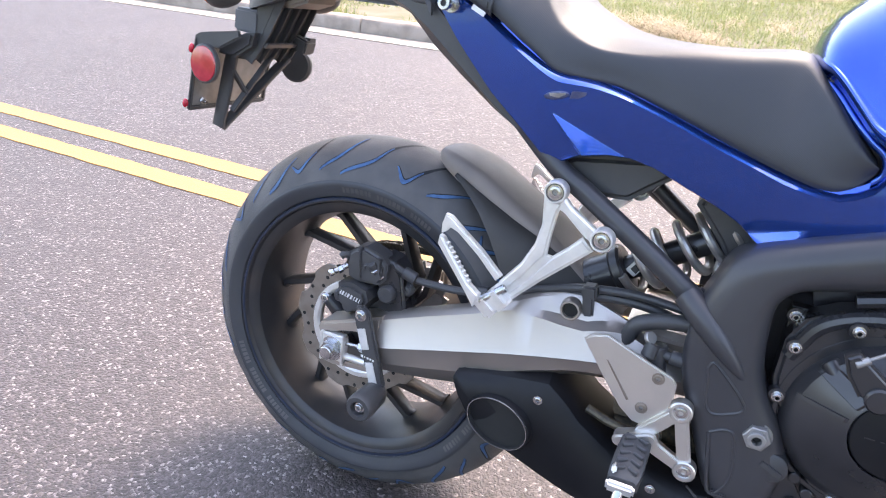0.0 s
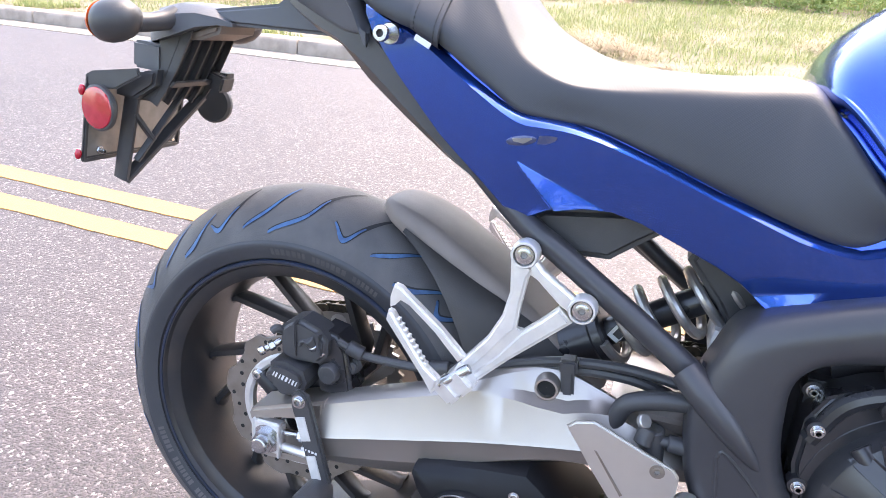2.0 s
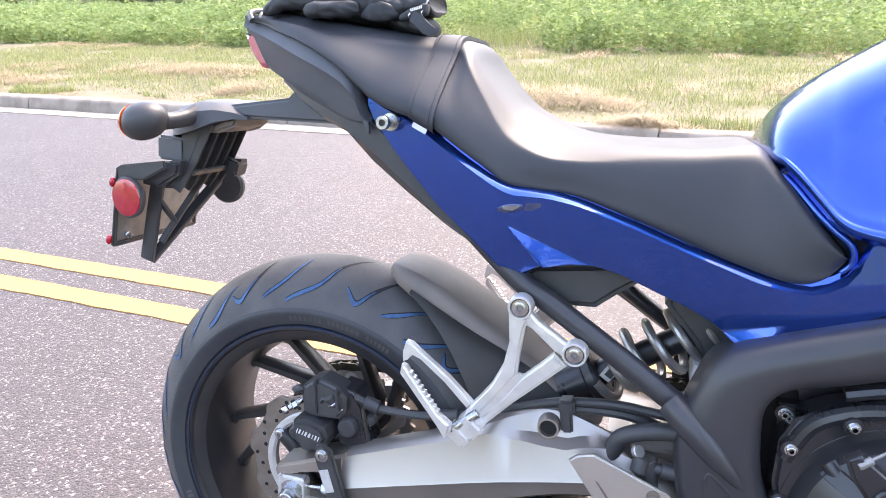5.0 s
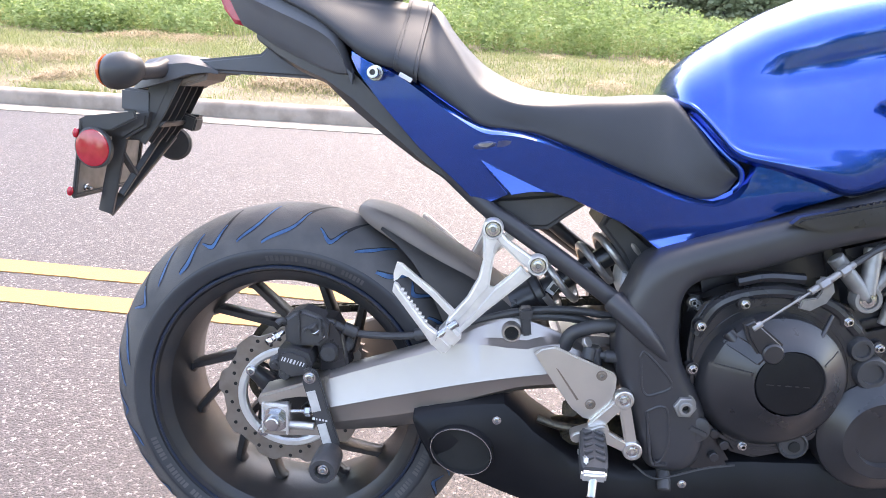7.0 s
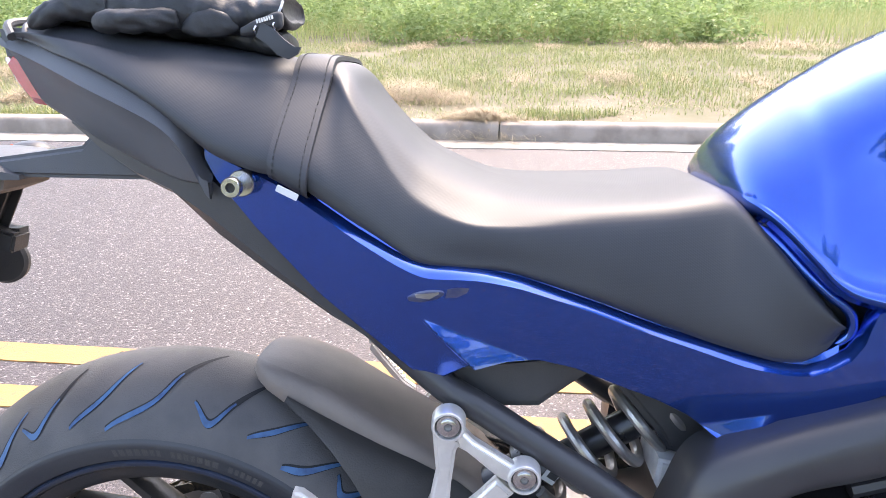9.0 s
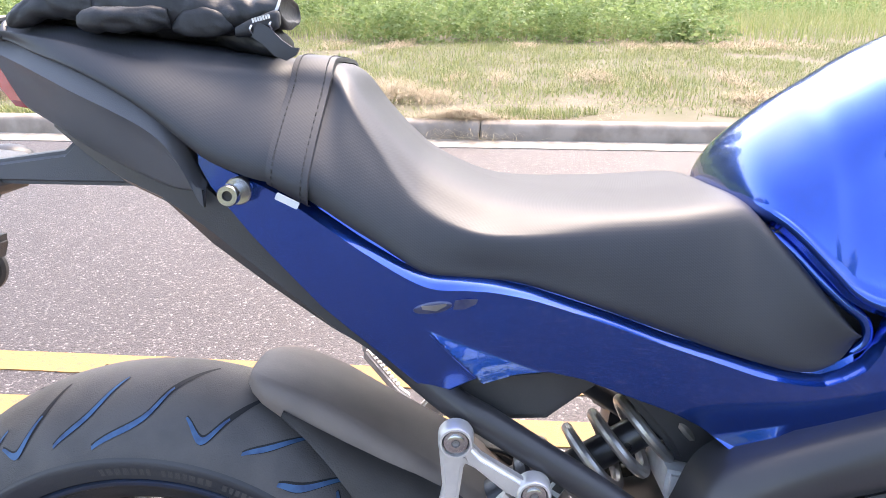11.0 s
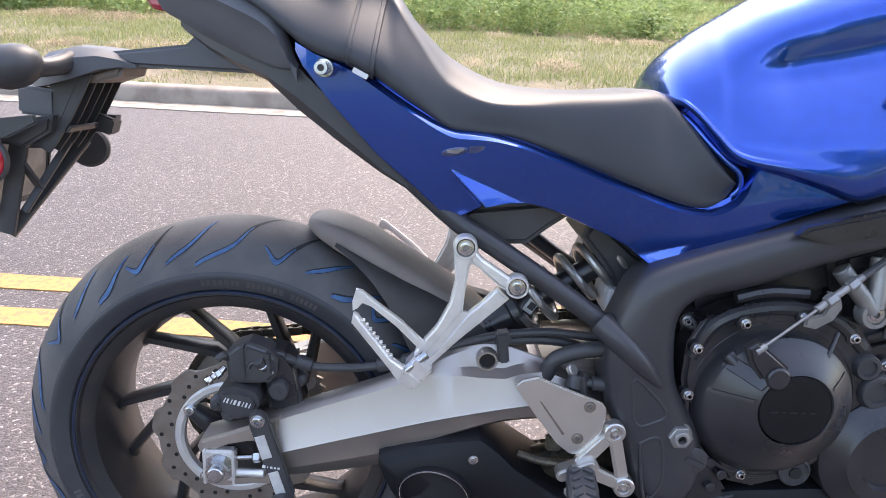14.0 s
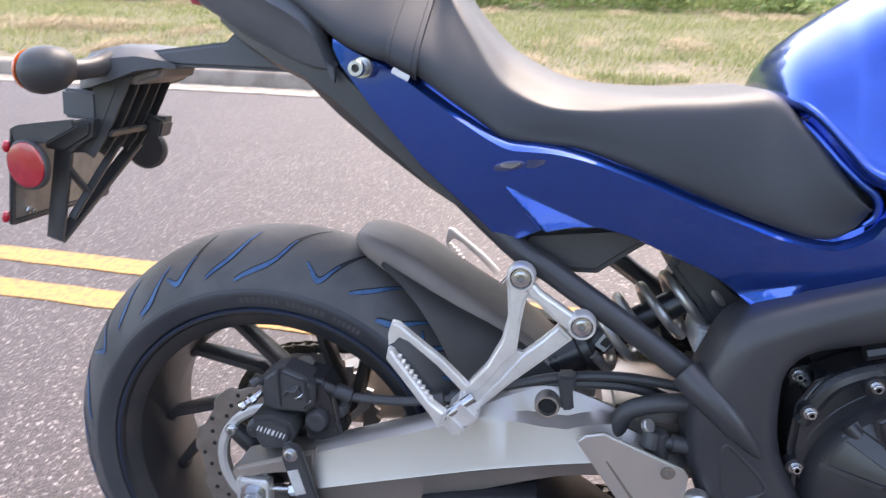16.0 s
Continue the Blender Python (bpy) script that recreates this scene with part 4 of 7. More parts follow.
def build_bracket(s):
    """Passenger footrest hanger with its folding peg, on the side s."""
    A, B = (0.314, 0.636), (0.380, 0.588)
    dy = lambda f, r: (-f, -r) if s < 0 else (r, f)
    out = lambda f, r: (f, r) if s < 0 else (f + 0.028, r + 0.028)   # the far peg is folded less tightly
    # casting: two arms that meet at the foot, a link between the bolts, a thin web
    bm = bmesh.new()
    prism(bm, [(0.300, 0.629), (0.303, 0.592), (0.2975, 0.564), (0.283, 0.534), (0.258, 0.502), (0.254, 0.488), (0.2665, 0.487), (0.288, 0.5145), (0.308, 0.5435), (0.3143, 0.550), (0.3163, 0.5785), (0.3205, 0.611), (0.327, 0.624)], *dy(0.1600, 0.146), 0.0035, 3)
    hanger = part("footrest_hanger", bm, CAST, bike, "cast silver passenger footrest hanger")
    bm = bmesh.new()
    prism(bm, [(0.356, 0.586), (0.3715, 0.571), (0.342, 0.543), (0.311, 0.514), (0.272, 0.4735), (0.262, 0.473), (0.2668, 0.485), (0.2955, 0.516), (0.319, 0.549), (0.339, 0.5675)], *dy(0.1594, 0.146), 0.0035, 3)
    part("hanger_arm", bm, CAST, hanger)
    bm = bmesh.new()
    prism(bm, [(0.326, 0.633), (0.336, 0.622), (0.3735, 0.598), (0.369, 0.581), (0.3565, 0.588), (0.3298, 0.611), (0.3219, 0.615), (0.318, 0.625)], *dy(0.1606, 0.146), 0.0035, 3)
    part("hanger_link", bm, CAST, hanger)
    bm = bmesh.new()
    prism(bm, [(0.313, 0.552), (0.322, 0.551), (0.268, 0.480), (0.260, 0.486)], *dy(0.1560, 0.148), 0.001)
    part("hanger_web", bm, CAST, hanger)
    for p in (A, B):
        bm = bmesh.new()
        lathe(bm, (p[0], s * 0.150, p[1]), (0, s, 0), [(-0.003, 0.0152), (0.0115, 0.0146), (0.0135, 0.0134), (0.0135, 0.0116), (0.0085, 0.0112), (0.0085, 0.0085)], 32, caps=False)
        part("bolt_seat", bm, CAST, hanger)
        # black floor in the silver seat, painted for the recess's shade
        bm = bmesh.new()
        lathe(bm, (p[0], s * 0.150, p[1]), (0, s, 0), [(0.0086, 0.0118), (0.0088, 0.0001)], 28, caps=False)
        part("bolt_recess", bm, ENGB, hanger)
    for p in (A, B):
        if s < 0:
            socket_bolt("hanger_bolt", (p[0], -0.1590, p[1]), 0.0080, hanger, out=0.004)
    # hinge block
    bm = bmesh.new()
    box(bm, (0.262, s * 0.165, 0.482), (0.030, 0.030, 0.024), 0.004, (0, 40, 0))
    box(bm, (0.250, s * 0.172, 0.470), (0.030, 0.022, 0.020), 0.004, (0, 40, 0))
    part("hinge_block", bm, CAST, hanger)
    bm = bmesh.new()
    rod(bm, (0.240, s * 0.178, 0.476), (0.272, s * 0.170, 0.500), 0.006)
    part("hinge_pin", bm, STEEL, hanger)
    # folded peg: a broad toothed bar, a thin rail and a tip plate round a slot
    bm = bmesh.new()
    prism(bm, [(0.1805, 0.548), (0.1825, 0.560), (0.1880, 0.5580), (0.1925, 0.5510), (0.2300, 0.5030), (0.2450, 0.492), (0.2440, 0.482), (0.2380, 0.473), (0.2270, 0.489)], *dy(*out(0.199, 0.185)), 0.003, 3)
    peg = part("folding_peg", bm, CAST, hanger, "folded toothed metal peg")
    bm = bmesh.new()
    prism(bm, [(0.1810, 0.560), (0.1805, 0.572), (0.1845, 0.5865), (0.1920, 0.5850), (0.2070, 0.573), (0.2390, 0.549), (0.2690, 0.521), (0.2620, 0.5135), (0.2340, 0.5415), (0.2030, 0.5660), (0.1925, 0.5700), (0.1865, 0.5630)], *dy(*out(0.190, 0.178)), 0.0022, 2)
    part("peg_rail", bm, CAST, peg)
    for k in range(9):
        u = k / 8
        bm = bmesh.new()
        box(bm, (0.1945 + 0.034 * u, s * out(0.1935, 0)[0], 0.5505 - 0.0440 * u), (0.0042, 0.008, 0.0034), 0.0008, (0, 4, 0), 1)
        part("peg_tooth", bm, CAST, peg)
    return hanger


def build_rider_peg():
    bm = bmesh.new()
    arm(bm, (0.515, 0.405), (0.535, 0.327), 0.0085, 0.0085, -0.181, -0.170)
    arm(bm, (0.515, 0.405), (0.478, 0.362), 0.0085, 0.010, -0.183, -0.170)
    arm(bm, (0.535, 0.327), (0.485, 0.350), 0.0075, 0.010, -0.183, -0.170)
    arm(bm, (0.487, 0.358), (0.452, 0.346), 0.0110, 0.0085, -0.192, -0.170)
    for p in ((0.515, 0.405), (0.535, 0.327)):
        lathe(bm, (p[0], -0.170, p[1]), (0, -1, 0), [(0, 0.0145), (0.013, 0.0140), (0.0145, 0.0125), (0.0145, 0.0095), (0.011, 0.009), (0.011, 0.0001)], 24, caps=False)
    br = part("rider_footrest_bracket", bm, PLATE, bike, "cast silver rider footrest bracket")
    for p in ((0.515, 0.405), (0.535, 0.327)):
        socket_bolt("bracket_bolt", (p[0], -0.180, p[1]), 0.0075, br, out=0.004)
    bm = bmesh.new()
    a, b = Vector((0.474, -0.186, 0.350)), Vector((0.470, -0.252, 0.328))
    d = (b - a).normalized()
    rings = []
    for u, w, h in ((0, 0.016, 0.010), (0.08, 0.0180, 0.011), (0.5, 0.0192, 0.012), (0.92, 0.0185, 0.011), (1, 0.016, 0.009)):
        c = a + (b - a) * u
        rings.append([c + Vector((w * x, 0, h * z)) for x, z in ((-1, -0.7), (-0.8, -1), (0.8, -1), (1, -0.7), (1, 0.7), (0.8, 1), (-0.8, 1), (-1, 0.7))])
    loft(bm, rings)
    peg = part("foot_peg", bm, BLACKP, br, "rubber-topped rider peg")
    for k in range(5):
        c = a + (b - a) * (0.16 + 0.17 * k)
        for dx, turn in ((-0.0075, 30), (0.0085, -30)):
            bm = bmesh.new()
            box(bm, (c.x + dx, c.y, c.z + 0.0125), (0.014, 0.0045, 0.005), 0.001, (0, 0, turn), 1)
            part("peg_rubber_rib", bm, BLACKP, peg)
    bm = bmesh.new()
    box(bm, (0.469, -0.254, 0.325), (0.034, 0.010, 0.016), 0.003, (18, 0, 0))
    box(bm, (0.458, -0.22, 0.335), (0.006, 0.066, 0.010), 0.002, (-18, 0, 0))
    part("peg_metal", bm, CAST, peg)
    bm = bmesh.new()
    rod(bm, (0.469, -0.252, 0.322), (0.466, -0.266, 0.300), 0.0068, 0.0064)
    part("peg_feeler", bm, STEEL, peg, "shiny steel feeler pin")
    # heel guard
    bm = bmesh.new()
    prism(bm, [(0.384, 0.463), (0.393, 0.471), (0.412, 0.476), (0.455, 0.459), (0.497, 0.443), (0.503, 0.435), (0.503, 0.418), (0.498, 0.394), (0.489, 0.382), (0.474, 0.368), (0.461, 0.370), (0.443, 0.384), (0.415, 0.420)], -0.176, -0.170, 0.002)
    hg = part("heel_guard", bm, PLATE, bike, "satin aluminium heel guard plate")
    # slightly raised dark strip, painted shade for a groove pressed in the guard
    bm = bmesh.new()
    prism(bm, [(0.416, 0.444), (0.419, 0.443), (0.452, 0.399), (0.4495, 0.397)], -0.1772, -0.1755, 0.0005)
    part("groove_shade_strip", bm, DISC, hg)
    for p in ((0.481, 0.438), (0.469, 0.393)):
        socket_bolt("guard_bolt", (p[0], -0.1755, p[1]), 0.0062, hg, DISC, out=0.003)
    # master cylinder, switch and pedal behind the guard
    bm = bmesh.new()
    rod(bm, (0.470, -0.145, 0.468), (0.475, -0.145, 0.425), 0.013)
    rod(bm, (0.466, -0.150, 0.470), (0.462, -0.155, 0.452), 0.010)
    rod(bm, (0.475, -0.148, 0.458), (0.515, -0.148, 0.455), 0.0065)
    rod(bm, (0.487, -0.148, 0.457), (0.507, -0.148, 0.456), 0.0095)
    mc = part("brake_master_cylinder", bm, BLACKP, bike, "small black rear brake master cylinder")
    bm = bmesh.new()
    rod(bm, (0.458, -0.148, 0.474), (0.462, -0.152, 0.478), 0.008)
    part("union_bolt", bm, SPRING, mc)
    bm = bmesh.new()
    tube(bm, [(0.430, -0.13, 0.452), (0.437, -0.132, 0.478), (0.455, -0.133, 0.490), (0.485, -0.134, 0.498), (0.53, -0.134, 0.502)], 0.0105, 14)
    part("rubber_hose", bm, BLACKP, mc, "thick black rubber hose")
    bm = bmesh.new()
    tube(bm, [(0.40, -0.135, 0.345), (0.43, -0.14, 0.338), (0.462, -0.15, 0.340), (0.50, -0.15, 0.345)], 0.0065, 10)
    box(bm, (0.445, -0.15, 0.372), (0.022, 0.012, 0.024), 0.003)
    part("brake_pedal_pivot", bm, CHAINM, mc, "brownish metal pedal linkage")


def build_shock():
    a, b = Vector((0.352, -0.035, 0.486)), Vector((0.560, -0.035, 0.620))
    d = (b - a).normalized()
    _, u, v = frame_of(d)
    bm = bmesh.new()
    rod(bm, a - d * 0.02, a + d * 0.055, 0.031, 0.030, 28)
    rod(bm, a + d * 0.045, a + d * 0.062, 0.037, 0.037, 28)
    shock = part("shock_absorber", bm, ENGB, bike, "black rear shock absorber with silver spring")
    bm = bmesh.new()
    rod(bm, a + d * 0.05, b, 0.017)
    part("damper_body", bm, ENGB, shock)
    bm = bmesh.new()
    pts = []
    turns, L = 5.6, (b - a).length - 0.075
    for k in range(int(turns * 14) + 1):
        t = k / 14 * 2 * math.pi
        pts.append(a + d * (0.060 + L * k / (turns * 14)) + (u * math.cos(t) + v * math.sin(t)) * 0.036)
    tube(bm, pts, 0.0060, 10, 2)
    part("coil_spring", bm, SPRING, shock, "bare silver coil spring")
    bm = bmesh.new()
    box(bm, (0.418, -0.056, 0.532), (0.015, 0.001, 0.030), 0.0003, (0, 33, 0))
    part("spring_label", bm, WHITEM, shock, "small worn pale sticker")
    bm = bmesh.new()
    box(bm, (0.417, -0.0568, 0.528), (0.010, 0.0008, 0.011), 0, (0, 33, 0))
    part("label_print", bm, BLACKP, shock, "unreadable dark print", 0)
    # plastic box and linkage around the upper mount
    bm = bmesh.new()
    prism(bm, [(0.474, 0.634), (0.482, 0.652), (0.50, 0.655), (0.552, 0.614), (0.575, 0.60), (0.572, 0.575), (0.548, 0.562), (0.525, 0.568), (0.512, 0.59)], -0.075, 0.05, 0.008, 3)
    part("mud_guard_box", bm, BLACKP, shock, "black inner plastic panel")
    bm = bmesh.new()
    prism(bm, [(0.515, 0.566), (0.545, 0.560), (0.535, 0.530), (0.522, 0.520), (0.512, 0.540)], -0.085, -0.01, 0.004)
    part("overflow_bottle", bm, WHITEM, shock, "translucent pale plastic bottle")
    bm = bmesh.new()
    prism(bm, [(0.305, 0.664), (0.318, 0.676), (0.430, 0.690), (0.450, 0.672), (0.420, 0.650), (0.395, 0.630), (0.345, 0.628)], -0.112, 0.10, 0.008, 3)
    part("seat_underside", bm, BLACKP, shock, "black plastic tray under the seat")
    bm = bmesh.new()
    prism(bm, [(0.425, 0.684), (0.455, 0.676), (0.52, 0.645), (0.515, 0.637), (0.45, 0.663), (0.42, 0.672)], 0.085, 0.105, 0.002)
    part("far_rail", bm, DARKP, shock)


def build_hoses():
    bm = bmesh.new()
    tube(bm, [(0.085, -0.118, 0.466), (0.115, -0.112, 0.452), (0.16, -0.108, 0.449), (0.202, -0.106, 0.452), (0.25, -0.108, 0.464), (0.305, -0.108, 0.485), (0.36, -0.108, 0.502), (0.42, -0.108, 0.510), (0.47, -0.108, 0.508), (0.54, -0.11, 0.50)], 0.0058, 10)
    hose = part("brake_hose", bm, BLACKP, bike, "black rear brake hose")
    for p, q in (((0.098, -0.115, 0.460), (0.118, -0.112, 0.452)), ((0.206, -0.106, 0.453), (0.232, -0.107, 0.459)), ((0.24, -0.107, 0.461), (0.252, -0.108, 0.465))):
        bm = bmesh.new()
        rod(bm, p, q, 0.0095)
        part("hose_ferrule", bm, BLACKP, hose)
    bm = bmesh.new()
    box(bm, (0.372, -0.116, 0.504), (0.020, 0.022, 0.018), 0.003, (0, -8, 0))
    box(bm, (0.373, -0.120, 0.484), (0.015, 0.010, 0.032), 0.003, (0, -8, 0))
    part("hose_clip", bm, BLACKP, hose)
    bm = bmesh.new()
    tube(bm, [(0.30, -0.11, 0.470), (0.36, -0.105, 0.492), (0.44, -0.10, 0.496), (0.50, -0.10, 0.480), (0.54, -0.10, 0.465)], 0.007, 10)
    part("sensor_cable", bm, BLACKP, hose)


def build_exhaust():
    xs = [0.214, 0.222, 0.246, 0.295, 0.347, 0.372, 0.395, 0.455, 0.532, 0.589, 0.641, 0.70, 0.80, 0.93]
    top = [0.352, 0.356, 0.363, 0.374, 0.382, 0.362, 0.338, 0.298, 0.280, 0.287, 0.301, 0.312, 0.318, 0.32]
    bot = [0.336, 0.307, 0.258, 0.241, 0.220, 0.212, 0.206, 0.191, 0.179, 0.175, 0.173, 0.171, 0.175, 0.19]
    bm = bmesh.new()
    rings = []
    for x, t, b in zip(xs, top, bot):
        h = t - b
        o = -0.168 if x < 0.5 else -0.160
        prof = [(o + 0.030, t), (o + 0.012, t - h * 0.05), (o + 0.003, t - h * 0.18), (o, t - h * 0.45), (o + 0.004, t - h * 0.75), (o + 0.018, b + h * 0.05), (o + 0.05, b), (-0.03, b + h * 0.06), (-0.015, b + h * 0.5), (-0.03, t - h * 0.05), (-0.06, t)]
        rings.append([Vector((x, y, z)) for y, z in prof])
    loft(bm, rings)
    can = part("exhaust_silencer", bm, EXHB, bike, "stubby satin black exhaust silencer with oval outlet", 40)
    c = Vector((0.289, -0.166, 0.301))
    out = Vector((-0.10, -1, -0.02)).normalized()
    bm = bmesh.new()
    a, u, v = frame_of(out)
    ang = radians(-12)
    e1 = Vector((math.cos(ang), 0, math.sin(ang)))
    e1 = (e1 - out * e1.dot(out)).normalized()
    e2 = out.cross(e1)
    segs = 48
    def oval(d, k):
        return [c + out * d + e1 * (0.047 * k * math.cos(2 * math.pi * i / segs)) + e2 * (0.0365 * k * math.sin(2 * math.pi * i / segs)) for i in range(segs)]
    loft(bm, [oval(-0.01, 1.06), oval(0.006, 1.05), oval(0.0085, 1.02), oval(0.0085, 0.985), oval(0.003, 0.97)], True, False)
    part("outlet_collar", bm, EXHB, can)
    bm = bmesh.new()
    loft(bm, [oval(0.0088, 1.0), oval(0.0105, 0.99), oval(0.0105, 0.965), oval(0.0085, 0.955), oval(0.003, 0.95)], True, False)
    part("outlet_ring", bm, STEEL, can, "thin polished steel rim")
    # shallow dark floor: the pipe's inner shade is put into its colour
    bm = bmesh.new()
    loft(bm, [oval(0.009, 0.956), oval(0.0025, 0.93), oval(0.002, 0.002)], True, False)
    part("outlet_fill", bm, DARKIN, can, "flat dark floor standing for the outlet's shaded depth")
    for p in ((0.338, -0.166, 0.352), (0.502, -0.160, 0.272), (0.619, -0.158, 0.268)):
        socket_bolt("cover_bolt", p, 0.0052, can, out=0.004)
    bm = bmesh.new()
    rod(bm, (0.592, -0.150, 0.285), (0.590, -0.172, 0.262), 0.010)
    part("drain_stub", bm, BLACKP, can)
    bm = bmesh.new()
    tube(bm, [(0.40, -0.07, 0.285), (0.45, -0.07, 0.30), (0.52, -0.05, 0.30), (0.58, -0.04, 0.28)], 0.02, 14)
    part("link_pipe", bm, CHAINM, can, "heat-browned steel link pipe")
    bm = bmesh.new()
    prism(bm, [(0.44, 0.312), (0.46, 0.322), (0.48, 0.315), (0.47, 0.295), (0.44, 0.29)], -0.12, -0.10, 0.003)
    part("pipe_clamp", bm, CHAINM, can)


build_frame()
build_bracket(-1)
build_bracket(1)
build_rider_peg()
build_shock()
build_hoses()
build_exhaust()


def build_engine():
    bm = bmesh.new()
    box(bm, (0.785, 0, 0.42), (0.42, 0.24, 0.32), 0.03, segs=3)
    eng = part("engine", bm, ENGB, bike, "black four-cylinder engine with silver cover bolts")
    for name, c, size, tilt in (("cylinder_block", (0.80, 0, 0.64), (0.42, 0.21, 0.14), -16), ("cylinder_head", (0.90, 0, 0.60), (0.20, 0.26, 0.16), -18)):
        bm = bmesh.new()
        box(bm, c, size, 0.02, (0, tilt, 0), 3)
        part(name, bm, ENGB, eng)
    # outer flange of the clutch cover
    bm = bmesh.new()
    prism(bm, [(0.603, 0.470), (0.604, 0.520), (0.618, 0.548), (0.650, 0.566), (0.69, 0.578), (0.735, 0.580), (0.775, 0.570), (0.82, 0.552), (0.845, 0.52), (0.862, 0.48), (0.850, 0.42), (0.81, 0.36), (0.77, 0.33), (0.72, 0.315), (0.685, 0.322), (0.655, 0.36), (0.63, 0.40), (0.610, 0.44)], -0.155, -0.11, 0.006, 3)
    cov = part("clutch_cover", bm, ENGB, eng, "domed black clutch cover")
    bm = bmesh.new()
    loft(bm, [[Vector((0.720 + 0.006 * d / 0.058 + r * math.cos(2 * math.pi * k / 72), -0.150 - d, 0.4395 + 0.018 * d / 0.058 + r * math.sin(2 * math.pi * k / 72))) for k in range(72)]
              for d, r in ((0, 0.102), (0.006, 0.1015), (0.018, 0.097), (0.026, 0.0925), (0.028, 0.088), (0.040, 0.074), (0.052, 0.056), (0.0565, 0.0495), (0.0575, 0.0470), (0.055, 0.0455))], True, False)
    part("cover_dome", bm, ENGB, cov)
    def dome_point(r, deg, up):
        d = float(np.interp(r, [0.047, 0.056, 0.074, 0.088, 0.0925, 0.097, 0.102], [0.0575, 0.052, 0.040, 0.028, 0.026, 0.018, 0.0]))
        a = radians(deg)
        return Vector((0.720 + 0.006 * d / 0.058 + r * math.cos(a), -0.150 - d - up, 0.4395 + 0.018 * d / 0.058 + r * math.sin(a)))
    for deg, half, high in ((120, 5.5, 0.0050), (141, 8.0, 0.0042), (168, 2.2, 0.0034), (34, 1.4, 0.0018), (-20, 2.0, 0.0022)):
        rings = []
        for r, f in ((0.0505, 0.2), (0.054, 1.0), (0.066, 1.0), (0.078, 1.0), (0.088, 0.9), (0.096, 0.3)):
            w = half * 0.075 / r
            rings.append([dome_point(r, deg - w, -0.002), dome_point(r, deg - w * 0.8, high * f), dome_point(r, deg + w * 0.8, high * f), dome_point(r, deg + w, -0.002)])
        bm = bmesh.new()
        loft(bm, rings)
        part("cover_web", bm, ENGB, cov, "", 25)
    bm = bmesh.new()
    lathe(bm, (0.722, -0.150, 0.4425), (0, -1, 0), [(0.0, 0.113), (0.004, 0.113), (0.006, 0.1115), (0.006, 0.107), (0.002, 0.106)], 72, caps=False)
    part("dome_step", bm, ENGB, cov)
    bm = bmesh.new()
    lathe(bm, (0.726, -0.203, 0.4575), (0, -1, 0.03), [(-0.004, 0.0455), (0.0015, 0.0455), (0.0035, 0.0440), (0.004, 0.042), (0.004, 0.0001)], 56, caps=False)
    cap = part("cover_cap", bm, EXHB, cov, "flat matt black cap")
    bm = bmesh.new()
    for k, w in enumerate((0.012, 0.005, 0.011, 0.006, 0.010)):
        box(bm, (0.700 + k * 0.012, -0.2075, 0.4545), (w * 0.8, 0.0006, 0.0012), 0)
    part("cap_print", bm, ENGB, cap, "faint worn print", 0)
    # raised webs on the dome
    for p, q, r0, r1 in (((0.650, -0.166, 0.512), (0.690, -0.199, 0.470), 0.010, 0.007), ((0.634, -0.168, 0.469), (0.684, -0.200, 0.451), 0.005, 0.004), ((0.763, -0.186, 0.506), (0.787, -0.164, 0.545), 0.003, 0.003)):
        bm = bmesh.new()
        rod(bm, p, q, r0, r1, 16)
        part("cover_web", bm, ENGB, cov)
    bm = bmesh.new()
    tube(bm, [(0.612, -0.148, 0.500), (0.635, -0.15, 0.545), (0.680, -0.15, 0.566), (0.735, -0.15, 0.570), (0.79, -0.15, 0.555), (0.83, -0.15, 0.52)], 0.010, 10)
    tube(bm, [(0.66, -0.145, 0.580), (0.70, -0.145, 0.590), (0.75, -0.145, 0.590)], 0.008, 8)
    part("cover_rim", bm, ENGB, cov)
    for p in ((0.6105, -0.124, 0.540), (0.615, -0.158, 0.515), (0.612, -0.157, 0.450), (0.643, -0.157, 0.391), (0.698, -0.156, 0.336), (0.668, -0.164, 0.553), (0.743, -0.160, 0.563), (0.813, -0.158, 0.536), (0.862, -0.156, 0.50)):
        bm = bmesh.new()
        lathe(bm, (p[0], p[1] + 0.012, p[2]), (0, -1, 0), [(0, 0.0105), (0.012, 0.0095)], 16)
        part("bolt_boss", bm, ENGB, cov)
        socket_bolt("cover_bolt", p, 0.0054, cov, out=0.007)
    # clutch arm, cable and cable bracket
    bm = bmesh.new()
    prism(bm, [(0.655, 0.536), (0.668, 0.545), (0.682, 0.534), (0.710, 0.512), (0.712, 0.496), (0.699, 0.485), (0.683, 0.489), (0.663, 0.516)], -0.206, -0.190, 0.004, 3)
    rod(bm, (0.697, -0.15, 0.499), (0.697, -0.211, 0.499), 0.0145)
    arm_ob = part("clutch_arm", bm, ENGB, eng, "black clutch lever arm")
    bm = bmesh.new()
    rod(bm, (0.671, -0.203, 0.5345), (0.752, -0.185, 0.590), 0.0018)
    rod(bm, (0.666, -0.204, 0.531), (0.678, -0.202, 0.539), 0.0045)
    part("clutch_cable", bm, HANG, arm_ob, "bare steel cable")
    bm = bmesh.new()
    rod(bm, (0.740, -0.187, 0.582), (0.800, -0.170, 0.621), 0.0048)
    rod(bm, (0.752, -0.184, 0.590), (0.764, -0.181, 0.598), 0.0078, segs=6)
    rod(bm, (0.780, -0.176, 0.608), (0.792, -0.172, 0.616), 0.0072, segs=6)
